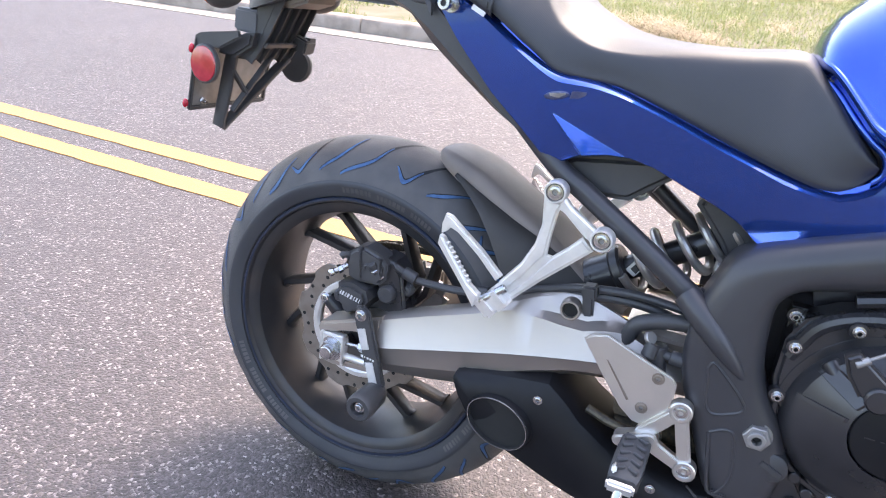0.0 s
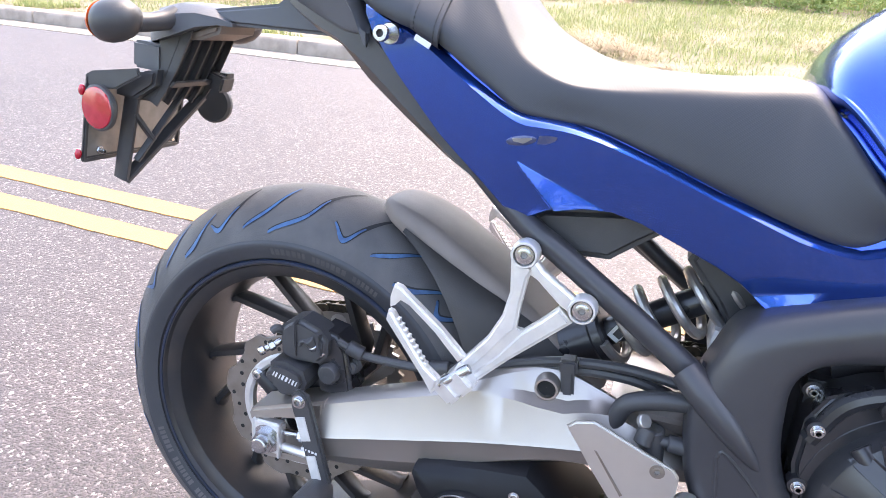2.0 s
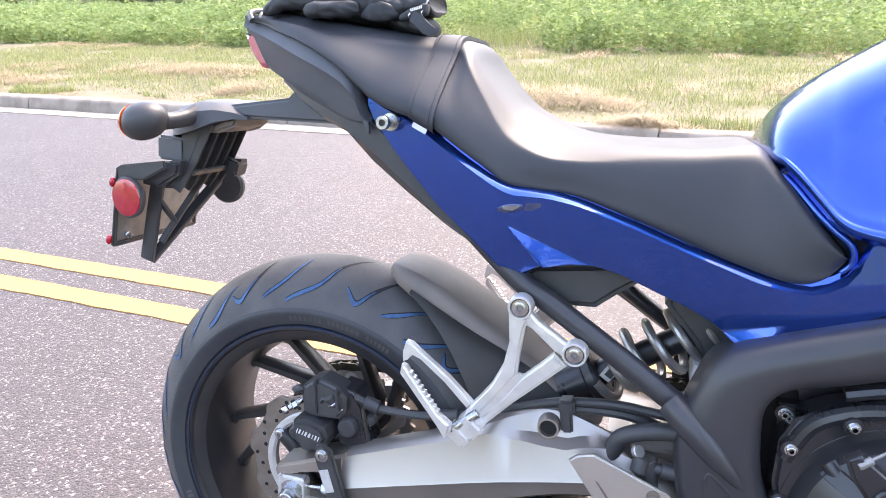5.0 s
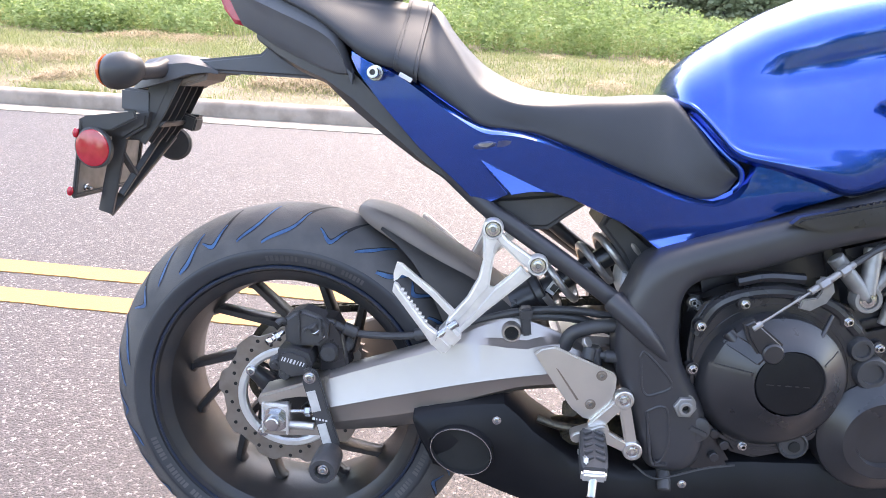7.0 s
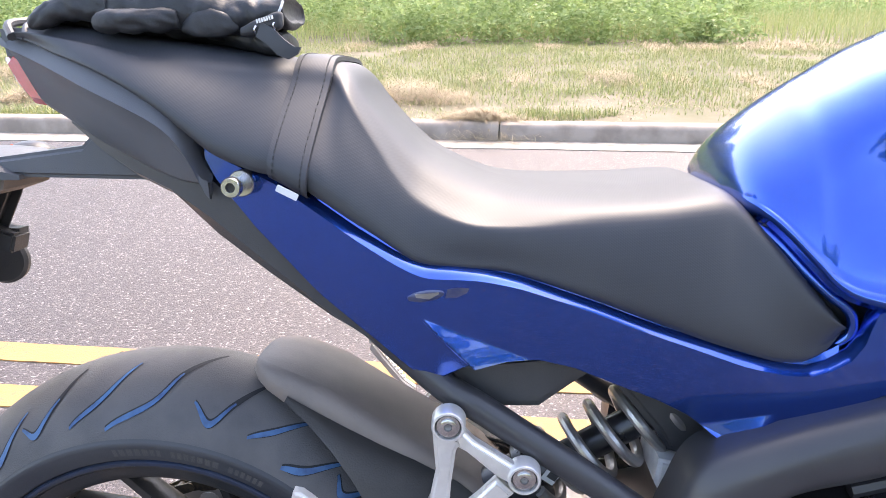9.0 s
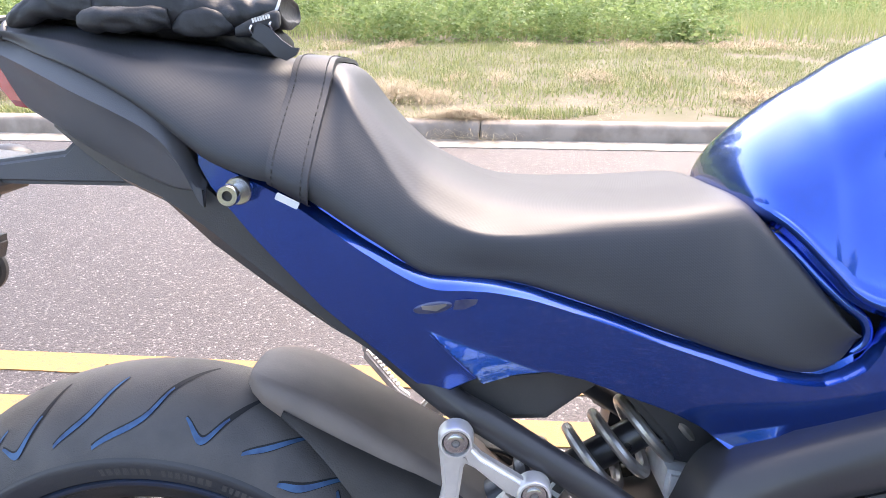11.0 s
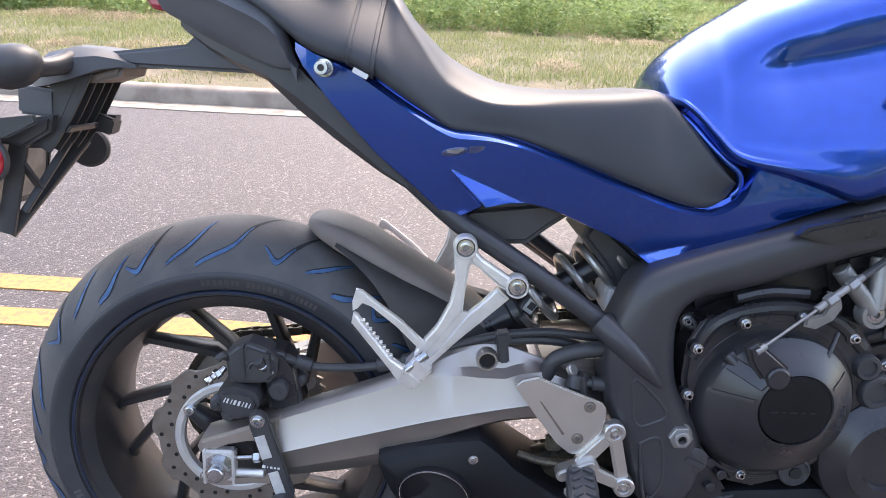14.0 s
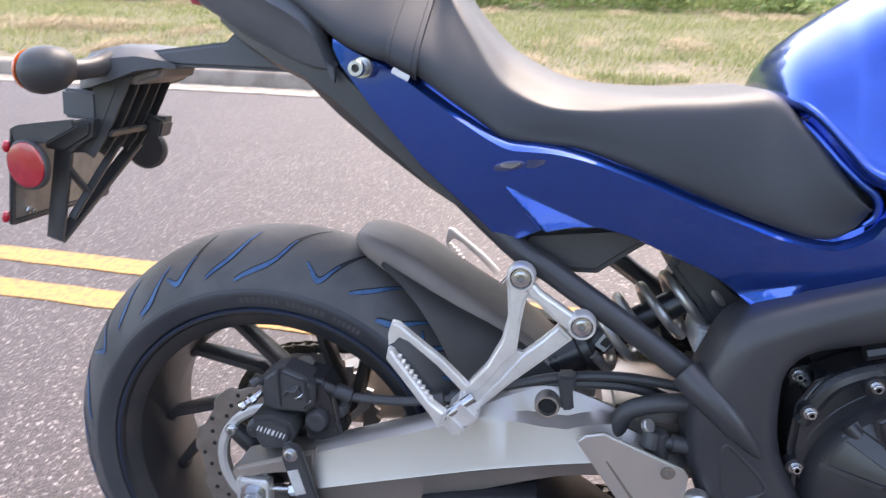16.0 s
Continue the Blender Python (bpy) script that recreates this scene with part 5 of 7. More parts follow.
    part("cable_adjuster", bm, HANG, arm_ob)
    bm = bmesh.new()
    tube(bm, [(0.800, -0.170, 0.621), (0.84, -0.16, 0.645), (0.89, -0.15, 0.655), (0.96, -0.14, 0.66)], 0.0045, 8)
    part("cable_sheath", bm, BLACKP, arm_ob)
    bm = bmesh.new()
    prism(bm, [(0.737, 0.568), (0.735, 0.556), (0.750, 0.553), (0.770, 0.566), (0.778, 0.582), (0.772, 0.600), (0.756, 0.602), (0.762, 0.586), (0.756, 0.573)], -0.178, -0.172, 0.0015)
    part("cable_bracket", bm, HANG, arm_ob, "bent steel cable bracket")
    # small round caps, generator-side cover and oil sight glass
    for x, z, r in ((0.837, 0.497, 0.018), (0.857, 0.463, 0.025)):
        bm = bmesh.new()
        lathe(bm, (x, -0.14, z), (0, -1, 0), [(0, r), (0.020, r * 0.97), (0.024, r * 0.85), (0.024, r * 0.6), (0.020, r * 0.55), (0.020, 0.0001)], 28, caps=False)
        part("oil_plug", bm, BLACKP, eng, "round black plug")
    bm = bmesh.new()
    lathe(bm, (0.885, -0.13, 0.368), (0, -1, 0), [(0, 0.088), (0.028, 0.086), (0.036, 0.078), (0.042, 0.062), (0.046, 0.058), (0.046, 0.040), (0.038, 0.037), (0.038, 0.0001)], 48, caps=False)
    prism(bm, [(0.808, 0.36), (0.815, 0.400), (0.842, 0.405), (0.845, 0.36), (0.83, 0.345)], -0.150, -0.12, 0.004)
    part("starter_cover", bm, ENGB, eng, "round black starter cover")
    bm = bmesh.new()
    lathe(bm, (0.768, -0.150, 0.345), (0, -1, 0), [(0, 0.022), (0.012, 0.021), (0.014, 0.018), (0.010, 0.016), (0.010, 0.0001)], 28, caps=False)
    part("oil_level_ring", bm, BLACKP, eng)
    bm = bmesh.new()
    lathe(bm, (0.770, -0.1605, 0.342), (0, -1, 0), [(0, 0.0085), (0.0015, 0.008), (0.0016, 0.0001)], 20, caps=False)
    part("oil_level_glass", bm, DARKIN, eng, "small dark oil level window")
    # engine hanger and the bolt at its foot
    bm = bmesh.new()
    rod(bm, (0.783, -0.150, 0.625), (0.830, -0.158, 0.572), 0.0115, 0.0105)
    rod(bm, (0.835, -0.145, 0.640), (0.831, -0.158, 0.575), 0.012, 0.0105)
    lathe(bm, (0.831, -0.148, 0.570), (0, -1, 0), [(0, 0.020), (0.014, 0.0195), (0.017, 0.018), (0.017, 0.013), (0.013, 0.0125), (0.013, 0.0001)], 28, caps=False)
    hang = part("engine_hanger", bm, HANG, eng, "forked silver engine hanger")
    socket_bolt("hanger_bolt", (0.831, -0.161, 0.570), 0.009, hang, out=0.004)
    # cylinder block parts, coolant pipe, bare castings behind
    bm = bmesh.new()
    for k in range(6):
        box(bm, (0.905 + 0.004 * k, -0.132, 0.53 + 0.02 * k), (0.14, 0.012, 0.006), 0.001, (0, -18, 0))
    part("cylinder_fins", bm, ENGB, eng)
    bm = bmesh.new()
    rod(bm, (0.848, -0.140, 0.640), (0.905, -0.13, 0.60), 0.011)
    rod(bm, (0.868, -0.140, 0.612), (0.845, -0.14, 0.575), 0.009)
    rod(bm, (0.88, -0.14, 0.585), (0.87, -0.14, 0.53), 0.008)
    part("coolant_pipe", bm, HANG, eng, "bare aluminium pipes")
    bm = bmesh.new()
    box(bm, (0.665, -0.06, 0.585), (0.06, 0.05, 0.018), 0.006, (0, 14, 0))
    box(bm, (0.65, -0.08, 0.59), (0.03, 0.03, 0.012), 0.005, (10, -10, 0))
    part("starter_motor_casting", bm, CAST, eng, "bare aluminium casting")
    bm = bmesh.new()
    prism(bm, [(0.612, 0.35), (0.640, 0.372), (0.662, 0.345), (0.69, 0.30), (0.66, 0.27), (0.62, 0.29)], -0.150, -0.10, 0.006)
    for x, z in ((0.655, 0.352), (0.672, 0.335), (0.66, 0.315)):
        rod(bm, (x, -0.145, z), (x, -0.160, z), 0.007)
    part("gear_linkage_casting", bm, ENGB, eng)


PANEL_TOP = [(0.102, 0.868), (0.125, 0.857), (0.167, 0.843), (0.196, 0.826), (0.236, 0.801), (0.275, 0.779), (0.295, 0.771), (0.311, 0.771), (0.341, 0.769), (0.373, 0.762), (0.436, 0.740), (0.483, 0.722),
             (0.531, 0.706), (0.563, 0.695), (0.595, 0.687), (0.615, 0.686), (0.630, 0.691), (0.645, 0.701), (0.654, 0.716), (0.657, 0.730), (0.661, 0.744), (0.668, 0.747), (0.711, 0.736), (0.781, 0.711)]
PANEL_BOT = [(0.102, 0.858), (0.111, 0.840), (0.145, 0.799), (0.202, 0.740), (0.252, 0.700), (0.290, 0.666), (0.300, 0.663), (0.325, 0.678), (0.336, 0.683), (0.364, 0.688), (0.392, 0.688), (0.421, 0.681), (0.463, 0.663),
             (0.497, 0.649), (0.523, 0.635), (0.545, 0.618), (0.560, 0.609), (0.588, 0.620), (0.651, 0.652), (0.721, 0.685), (0.781, 0.709)]
PANEL_YT = [(0.102, 0.113), (0.167, 0.135), (0.236, 0.152), (0.29, 0.160), (0.36, 0.157), (0.44, 0.152), (0.53, 0.150), (0.60, 0.147), (0.66, 0.147), (0.781, 0.148)]
PANEL_YB = [(0.102, 0.110), (0.145, 0.116), (0.20, 0.124), (0.25, 0.131), (0.30, 0.135), (0.36, 0.138), (0.42, 0.132), (0.50, 0.122), (0.56, 0.116), (0.65, 0.128), (0.781, 0.144)]


def at(table, x):
    return float(np.interp(x, [p[0] for p in table], [p[1] for p in table]))


def window(x, a, b, c, d):
    return float(np.interp(x, [a, b, c, d], [0, 1, 1, 0]))


def soft_at(table, x, r=0.014):
    return sum(at(table, x + r * k / 3) * (4 - abs(k)) for k in range(-3, 4)) / 16


PANEL_REF = [p for p in PANEL_TOP if p[0] < 0.57] + [(0.60, 0.688), (0.66, 0.698), (0.711, 0.712), (0.781, 0.712)]
PANEL_TILT = [(0.102, 0.10), (0.20, 0.19), (0.30, 0.24), (0.40, 0.30), (0.50, 0.36), (0.56, 0.36), (0.65, 0.22), (0.781, 0.15)]


def panel_top(x):
    return soft_at(PANEL_TOP, x, 0.013) if 0.13 < x < 0.60 else at(PANEL_TOP, x)


def panel_y(x, v):
    """Outward reach of the side panel: v runs from its upper edge to its lower one."""
    z = panel_top(x) * (1 - v) + at(PANEL_BOT, x) * v
    down = max(soft_at(PANEL_REF, x, 0.04) - z, 0)
    y = soft_at(PANEL_YT, x, 0.04) - soft_at(PANEL_TILT, x, 0.04) * down + 0.0025 * math.sin(math.pi * min(down / 0.11, 1))
    # two pressed facets that flare outwards towards the lower edge
    below = 0.731 - (x - 0.288) * 0.425 - z
    ahead = ((x - 0.288) * 0.048 + (z - 0.731) * 0.045) / 0.0658
    y += 0.56 * max(0, min(below, ahead * 9))
    below = 0.627 + (x - 0.536) * 0.30 - z
    y += 0.55 * max(0, below) * window(x, 0.52, 0.535, 0.585, 0.60)
    return y


def build_panels():
    vs = [0, 0.02, 0.05] + [0.08 + 0.90 * k / 66 for k in range(67)] + [1.0]
    xs = sorted(set([p[0] for p in PANEL_TOP] + [p[0] for p in PANEL_BOT] + [0.102 + 0.679 * k / 460 for k in range(461)]))
    xs = [x for i, x in enumerate(xs) if i == 0 or x - xs[i - 1] > 0.0007]
    root = None
    for s in (-1, 1):
        bm = bmesh.new()
        rows = []
        for x in xs:
            t, b = panel_top(x), at(PANEL_BOT, x)
            row = []
            for v in vs:
                y = panel_y(x, v)
                if v == 0:
                    y -= 0.010
                elif v == 0.02:
                    y -= 0.0035
                elif v == 1.0:
                    y -= 0.003
                z = t + (b - t) * v + (0.004 if v == 0 else 0)
                row.append(Vector((x, s * y, z)))
            rows.append(row)
        grid_skin(bm, rows, 0.004)
        ob = part("side_panel", bm, BLUE, bike, "glossy metallic blue side panel" if s < 0 else "glossy blue panel on the far side", 50)
        root = root or ob
        # inner lip the seat sits in
        bm = bmesh.new()
        rows = []
        for x in [0.19 + 0.45 * k / 60 for k in range(61)]:
            t = panel_top(x)
            rows.append([Vector((x, s * (at(PANEL_YT, x) - 0.012), t + 0.003)), Vector((x, s * (at(PANEL_YT, x) - 0.014), t + 0.010)), Vector((x, s * (at(PANEL_YT, x) - 0.030), t + 0.012))])
        grid_skin(bm, rows, 0.004)
        part("panel_lip", bm, BLUE, ob)
        bm = bmesh.new()
        tube(bm, [(0.560, s * 0.080, 0.806), (0.574, s * 0.096, 0.803), (0.590, s * 0.109, 0.790), (0.611, s * 0.121, 0.767), (0.629, s * 0.128, 0.750), (0.646, s * 0.131, 0.736), (0.650, s * 0.130, 0.718), (0.640, s * 0.126, 0.704)], 0.0044, 16)
        part("panel_infill", bm, BLUE, ob)
        bm = bmesh.new()
        y0, y1 = sorted((s * 0.05, s * 0.104))
        prism(bm, [(0.58, 0.70), (0.66, 0.70), (0.705, 0.735), (0.69, 0.765), (0.62, 0.785), (0.585, 0.81), (0.565, 0.80)], y0, y1, 0.003)
        part("panel_backing", bm, BLACKP, ob)
        # worn badge: a small pale oval and two dull strokes beside it
        def on(x, z, up=0.0):
            t, b = panel_top(x), at(PANEL_BOT, x)
            return Vector((x, s * (panel_y(x, (t - z) / (t - b)) + up), z))
        bm = bmesh.new()
        rows = []
        for k in range(13):
            c = math.cos(math.pi * k / 12)
            w = 0.0048 * math.sqrt(max(1 - c * c, 0.0)) + 0.0003
            x, z = 0.295 - 0.0155 * c, 0.7505 - 0.0030 * c
            rows.append([on(x, z + w, 0.0002), on(x, z + w * 0.6, 0.0012), on(x, z - w * 0.6, 0.0012), on(x, z - w, 0.0002)])
        grid_skin(bm, rows, 0.001)
        badge = part("badge", bm, BADGE, ob, "small scuffed grey-blue badge")
        bm = bmesh.new()
        grid_skin(bm, [[on(0.286, 0.7520, 0.0017), on(0.287, 0.7490, 0.0017)], [on(0.296, 0.7530, 0.0019), on(0.298, 0.7480, 0.0019)], [on(0.306, 0.7550, 0.0017), on(0.306, 0.7530, 0.0017)]], 0.0008)
        part("badge_inlay", bm, HANG, badge, "", 0)
        bm = bmesh.new()
        grid_skin(bm, [[on(0.313, 0.7575, 0.0006), on(0.311, 0.7490, 0.0006)], [on(0.322, 0.7590, 0.0008), on(0.321, 0.7500, 0.0008)], [on(0.331, 0.7585, 0.0005), on(0.329, 0.7540, 0.0005)]], 0.0006)
        part("badge_wing", bm, BADGE, badge, "dull dark wing of the badge")
    return root


def build_seat():
    # x, crest height, shoulder half-width and height, lower edge half-width and height
    S = [(0.196, 0.941, 0.070, 0.936, 0.147, 0.835), (0.209, 0.940, 0.074, 0.933, 0.148, 0.827), (0.222, 0.931, 0.092, 0.919, 0.148, 0.818), (0.236, 0.911, 0.104, 0.899, 0.149, 0.809), (0.252, 0.893, 0.113, 0.877, 0.149, 0.799),
         (0.270, 0.876, 0.122, 0.853, 0.150, 0.787), (0.290, 0.860, 0.128, 0.834, 0.150, 0.775), (0.327, 0.841, 0.134, 0.818, 0.149, 0.771), (0.365, 0.829, 0.132, 0.815, 0.148, 0.768), (0.426, 0.823, 0.127, 0.819, 0.147, 0.749),
         (0.486, 0.823, 0.122, 0.822, 0.146, 0.727), (0.530, 0.828, 0.114, 0.826, 0.145, 0.711), (0.552, 0.829, 0.108, 0.824, 0.144, 0.704), (0.568, 0.818, 0.112, 0.810, 0.143, 0.699), (0.590, 0.79, 0.122, 0.786, 0.141, 0.693), (0.612, 0.765, 0.127, 0.761, 0.138, 0.692), (0.630, 0.745, 0.128, 0.741, 0.134, 0.700), (0.643, 0.732, 0.126, 0.727, 0.129, 0.716)]
    P = [(-0.100, 0.972, 0.046, 0.968, 0.056, 0.962), (-0.075, 0.975, 0.056, 0.969, 0.066, 0.957), (-0.044, 0.974, 0.066, 0.966, 0.082, 0.946), (-0.005, 0.970, 0.076, 0.960, 0.101, 0.934), (0.035, 0.964, 0.082, 0.952, 0.116, 0.917), (0.067, 0.959, 0.084, 0.947, 0.126, 0.899),
         (0.095, 0.955, 0.085, 0.943, 0.132, 0.878), (0.118, 0.951, 0.084, 0.940, 0.136, 0.862), (0.151, 0.946, 0.080, 0.938, 0.140, 0.850), (0.175, 0.942, 0.074, 0.936, 0.143, 0.845), (0.200, 0.940, 0.070, 0.934, 0.147, 0.834)]

    def section(x, zc, ys, zs, yb, zb, grow=0.0):
        h = zs - zb
        g = grow
        half = [(0.0, zc + g), (ys * 0.45, zc + (zs - zc) * 0.12 + 0.001 + g), (ys * 0.78, zc + (zs - zc) * 0.45 + 0.0015 + g), (ys * 0.95, zs + 0.0005 + g), (ys + 0.006 + g * 0.6, zs - 0.006 + g * 0.6), (ys + 0.012 + g, zs - min(0.016, h * 0.2)),
                (ys + (yb - ys) * 0.55 + 0.006 + g, zb + h * 0.52), (yb - 0.001 + g, zb + h * 0.22), (yb + g, zb + h * 0.06), (yb - 0.004, zb), (yb - 0.03, zb - 0.004)]
        for _ in range(2):
            cut = [half[0]]
            for (a, b), (c, d) in zip(half[:-2], half[1:-1]):
                cut += [(a * 0.75 + c * 0.25, b * 0.75 + d * 0.25), (a * 0.25 + c * 0.75, b * 0.25 + d * 0.75)]
            half = cut + half[-2:]
        return [Vector((x, -y, z)) for y, z in reversed(half)] + [Vector((x, y, z)) for y, z in half[1:]]

    def dense(T, k=4):
        rows = catmull([Vector((i, 0, 0)) for i in range(len(T))], 1)
        out = []
        a = np.array(T)
        for i in range(len(T) - 1):
            for j in range(k):
                u = j / k
                p0, p1, p2, p3 = a[max(i - 1, 0)], a[i], a[i + 1], a[min(i + 2, len(T) - 1)]
                out.append(0.5 * (2 * p1 + (p2 - p0) * u + (2 * p0 - 5 * p1 + 4 * p2 - p3) * u * u + (3 * p1 - p0 - 3 * p2 + p3) * u ** 3))
        out.append(a[-1])
        return [tuple(q) for q in out]

    bm = bmesh.new()
    loft(bm, [section(*r) for r in dense(S)])
    seat = part("rider_seat", bm, SEAT, bike, "black woven-vinyl rider seat", 50)
    bm = bmesh.new()
    loft(bm, [section(*r) for r in dense(P)])
    part("passenger_seat", bm, SEAT, bike, "black vinyl passenger seat", 50)
    # strap: a band round the seat that leans back at its foot
    def strap_section(u, grow):
        r = [a + (b - a) * u for a, b in zip((0.1735, 0.943, 0.074, 0.9365, 0.1435, 0.846), (0.2085, 0.9405, 0.074, 0.934, 0.148, 0.829))]
        sec = section(*r, grow=grow)
        return [Vector((p.x - 0.010 * max(0, (0.93 - p.z) / 0.09), p.y, p.z)) for p in sec]
    bm = bmesh.new()
    loft(bm, [strap_section(u, g) for u, g in ((0.0, 0.0005), (0.02, 0.0045), (0.25, 0.0052), (0.75, 0.0052), (0.98, 0.0045), (1.0, 0.0005))], True, False)
    strap = part("seat_strap", bm, SEAT, bike, "black stitched passenger grab strap", 50)
    bm = bmesh.new()
    box(bm, (0.1830, -0.1525, 0.8350), (0.019, 0.0012, 0.0060), 0.0005, (0, 26, 0))
    part("strap_label", bm, WHITEM, strap, "small white label at the strap's foot")
    for u in (0.16, 0.84):
        bm = bmesh.new()
        sec = strap_section(u, 0.0054)
        path = catmull(sec, 3)
        acc = 0
        for a, b in zip(path, path[1:]):
            acc += (b - a).length
            if acc > 0.0045:
                acc = 0
                d = (b - a).normalized()
                rod(bm, a, a + d * 0.0034, 0.00045, segs=5)
        tagged(part("stitching", bm, THREAD, strap), kind="stuff")


def build_tank():
    # x, crest, half width, height of the widest point, lower edge half width and height
    T = [(0.559, 0.834, 0.048, 0.824, 0.050, 0.815), (0.565, 0.850, 0.083, 0.826, 0.084, 0.812), (0.575, 0.868, 0.106, 0.822, 0.107, 0.812), (0.590, 0.885, 0.121, 0.810, 0.122, 0.799), (0.612, 0.904, 0.135, 0.786, 0.136, 0.775), (0.630, 0.917, 0.142, 0.768, 0.143, 0.757),
         (0.650, 0.930, 0.149, 0.760, 0.150, 0.748), (0.690, 0.955, 0.157, 0.756, 0.157, 0.740), (0.740, 0.978, 0.165, 0.756, 0.163, 0.726), (0.781, 0.991, 0.169, 0.760, 0.163, 0.713), (0.820, 1.000, 0.172, 0.780, 0.161, 0.722), (0.870, 1.006, 0.175, 0.810, 0.156, 0.740), (0.92, 1.008, 0.176, 0.84, 0.151, 0.757), (1.0, 1.004, 0.174, 0.865, 0.146, 0.782), (1.06, 0.985, 0.15, 0.87, 0.12, 0.80)]
    n = 36

    def section(x, zc, w, zm, yb, zb):
        pts = []
        dent = window(x, 0.615, 0.70, 1.0, 1.06)
        amax = radians(float(np.interp(x, [0.56, 0.72, 0.85], [66, 68, 86])))
        c0 = math.cos(amax) ** 0.86
        spread = 1 + 2.6 * max(0.0, x - 0.66)
        line = 0.876 + 0.31 * (x - 0.633)      # the pressed shoulder line climbs forwards
        for k in range(n + 1):
            a = amax * k / n
            y = w * (math.sin(a) / math.sin(amax)) ** 0.80
            z = zm + (zc - zm) * (max(math.cos(a), 0) ** 0.86 - c0) / (1 - c0)
            pts.append((y, z))
        for k in range(1, 17):
            u = k / 16
            pts.append((w + (yb - w) * u + 0.004 * math.sin(math.pi * u), zm + (zb - zm) * u))
        out = []
        for y, z in pts:
            d = (line - z) / spread
            if d > -0.03:
                y -= 0.026 * spread * dent * float(np.interp(d, [-0.03, -0.014, -0.002, 0.012, 0.028, 0.040, 0.07, 0.11], [0, 0.03, 0.16, 0.55, 0.95, 1.0, 0.55, 0]))
            out.append((y, z))
        pts = out
        pts[-1] = (pts[-1][0] - 0.002, pts[-1][1] + 0.001)
        pts += [(yb - 0.007, zb - 0.0035), (yb - 0.018, zb - 0.004), (yb - 0.035, zb - 0.002)]
        return [Vector((x, -y, z)) for y, z in reversed(pts)] + [Vector((x, y, z)) for y, z in pts[1:]]

    a = np.array(T)
    rows = []
    for i in range(len(T) - 1):
        for j in range(5):
            u = j / 5
            p0, p1, p2, p3 = a[max(i - 1, 0)], a[i], a[i + 1], a[min(i + 2, len(T) - 1)]
            rows.append(0.5 * (2 * p1 + (p2 - p0) * u + (2 * p0 - 5 * p1 + 4 * p2 - p3) * u * u + (3 * p1 - p0 - 3 * p2 + p3) * u ** 3))
    rows.append(a[-1])
    bm = bmesh.new()
    loft(bm, [section(*r) for r in rows])
    tank = part("fuel_tank", bm, BLUE, bike, "glossy metallic blue fuel tank", 60)
    for s in (-1, 1):
        bm = bmesh.new()
        y0, y1 = sorted((s * 0.160, s * 0.1785))
        prism(bm, [(0.806, 0.855), (0.812, 0.868), (0.86, 0.888), (0.96, 0.90), (0.97, 0.83), (0.88, 0.80), (0.835, 0.815)], y0, y1, 0.005, 3)
        part("knee_pad", bm, BLACKP, tank, "black rubber knee pad")
        # dark seam under the tank edge
        bm = bmesh.new()
        y0, y1 = sorted((s * 0.10, s * 0.139))
        prism(bm, [(0.700, 0.733), (0.74, 0.722), (0.80, 0.704), (0.99, 0.770), (0.99, 0.80), (0.80, 0.74), (0.70, 0.755)], y0, y1, 0)
        part("tank_seam", bm, BLACKP, tank)


build_engine()
build_panels()
build_seat()
build_tank()


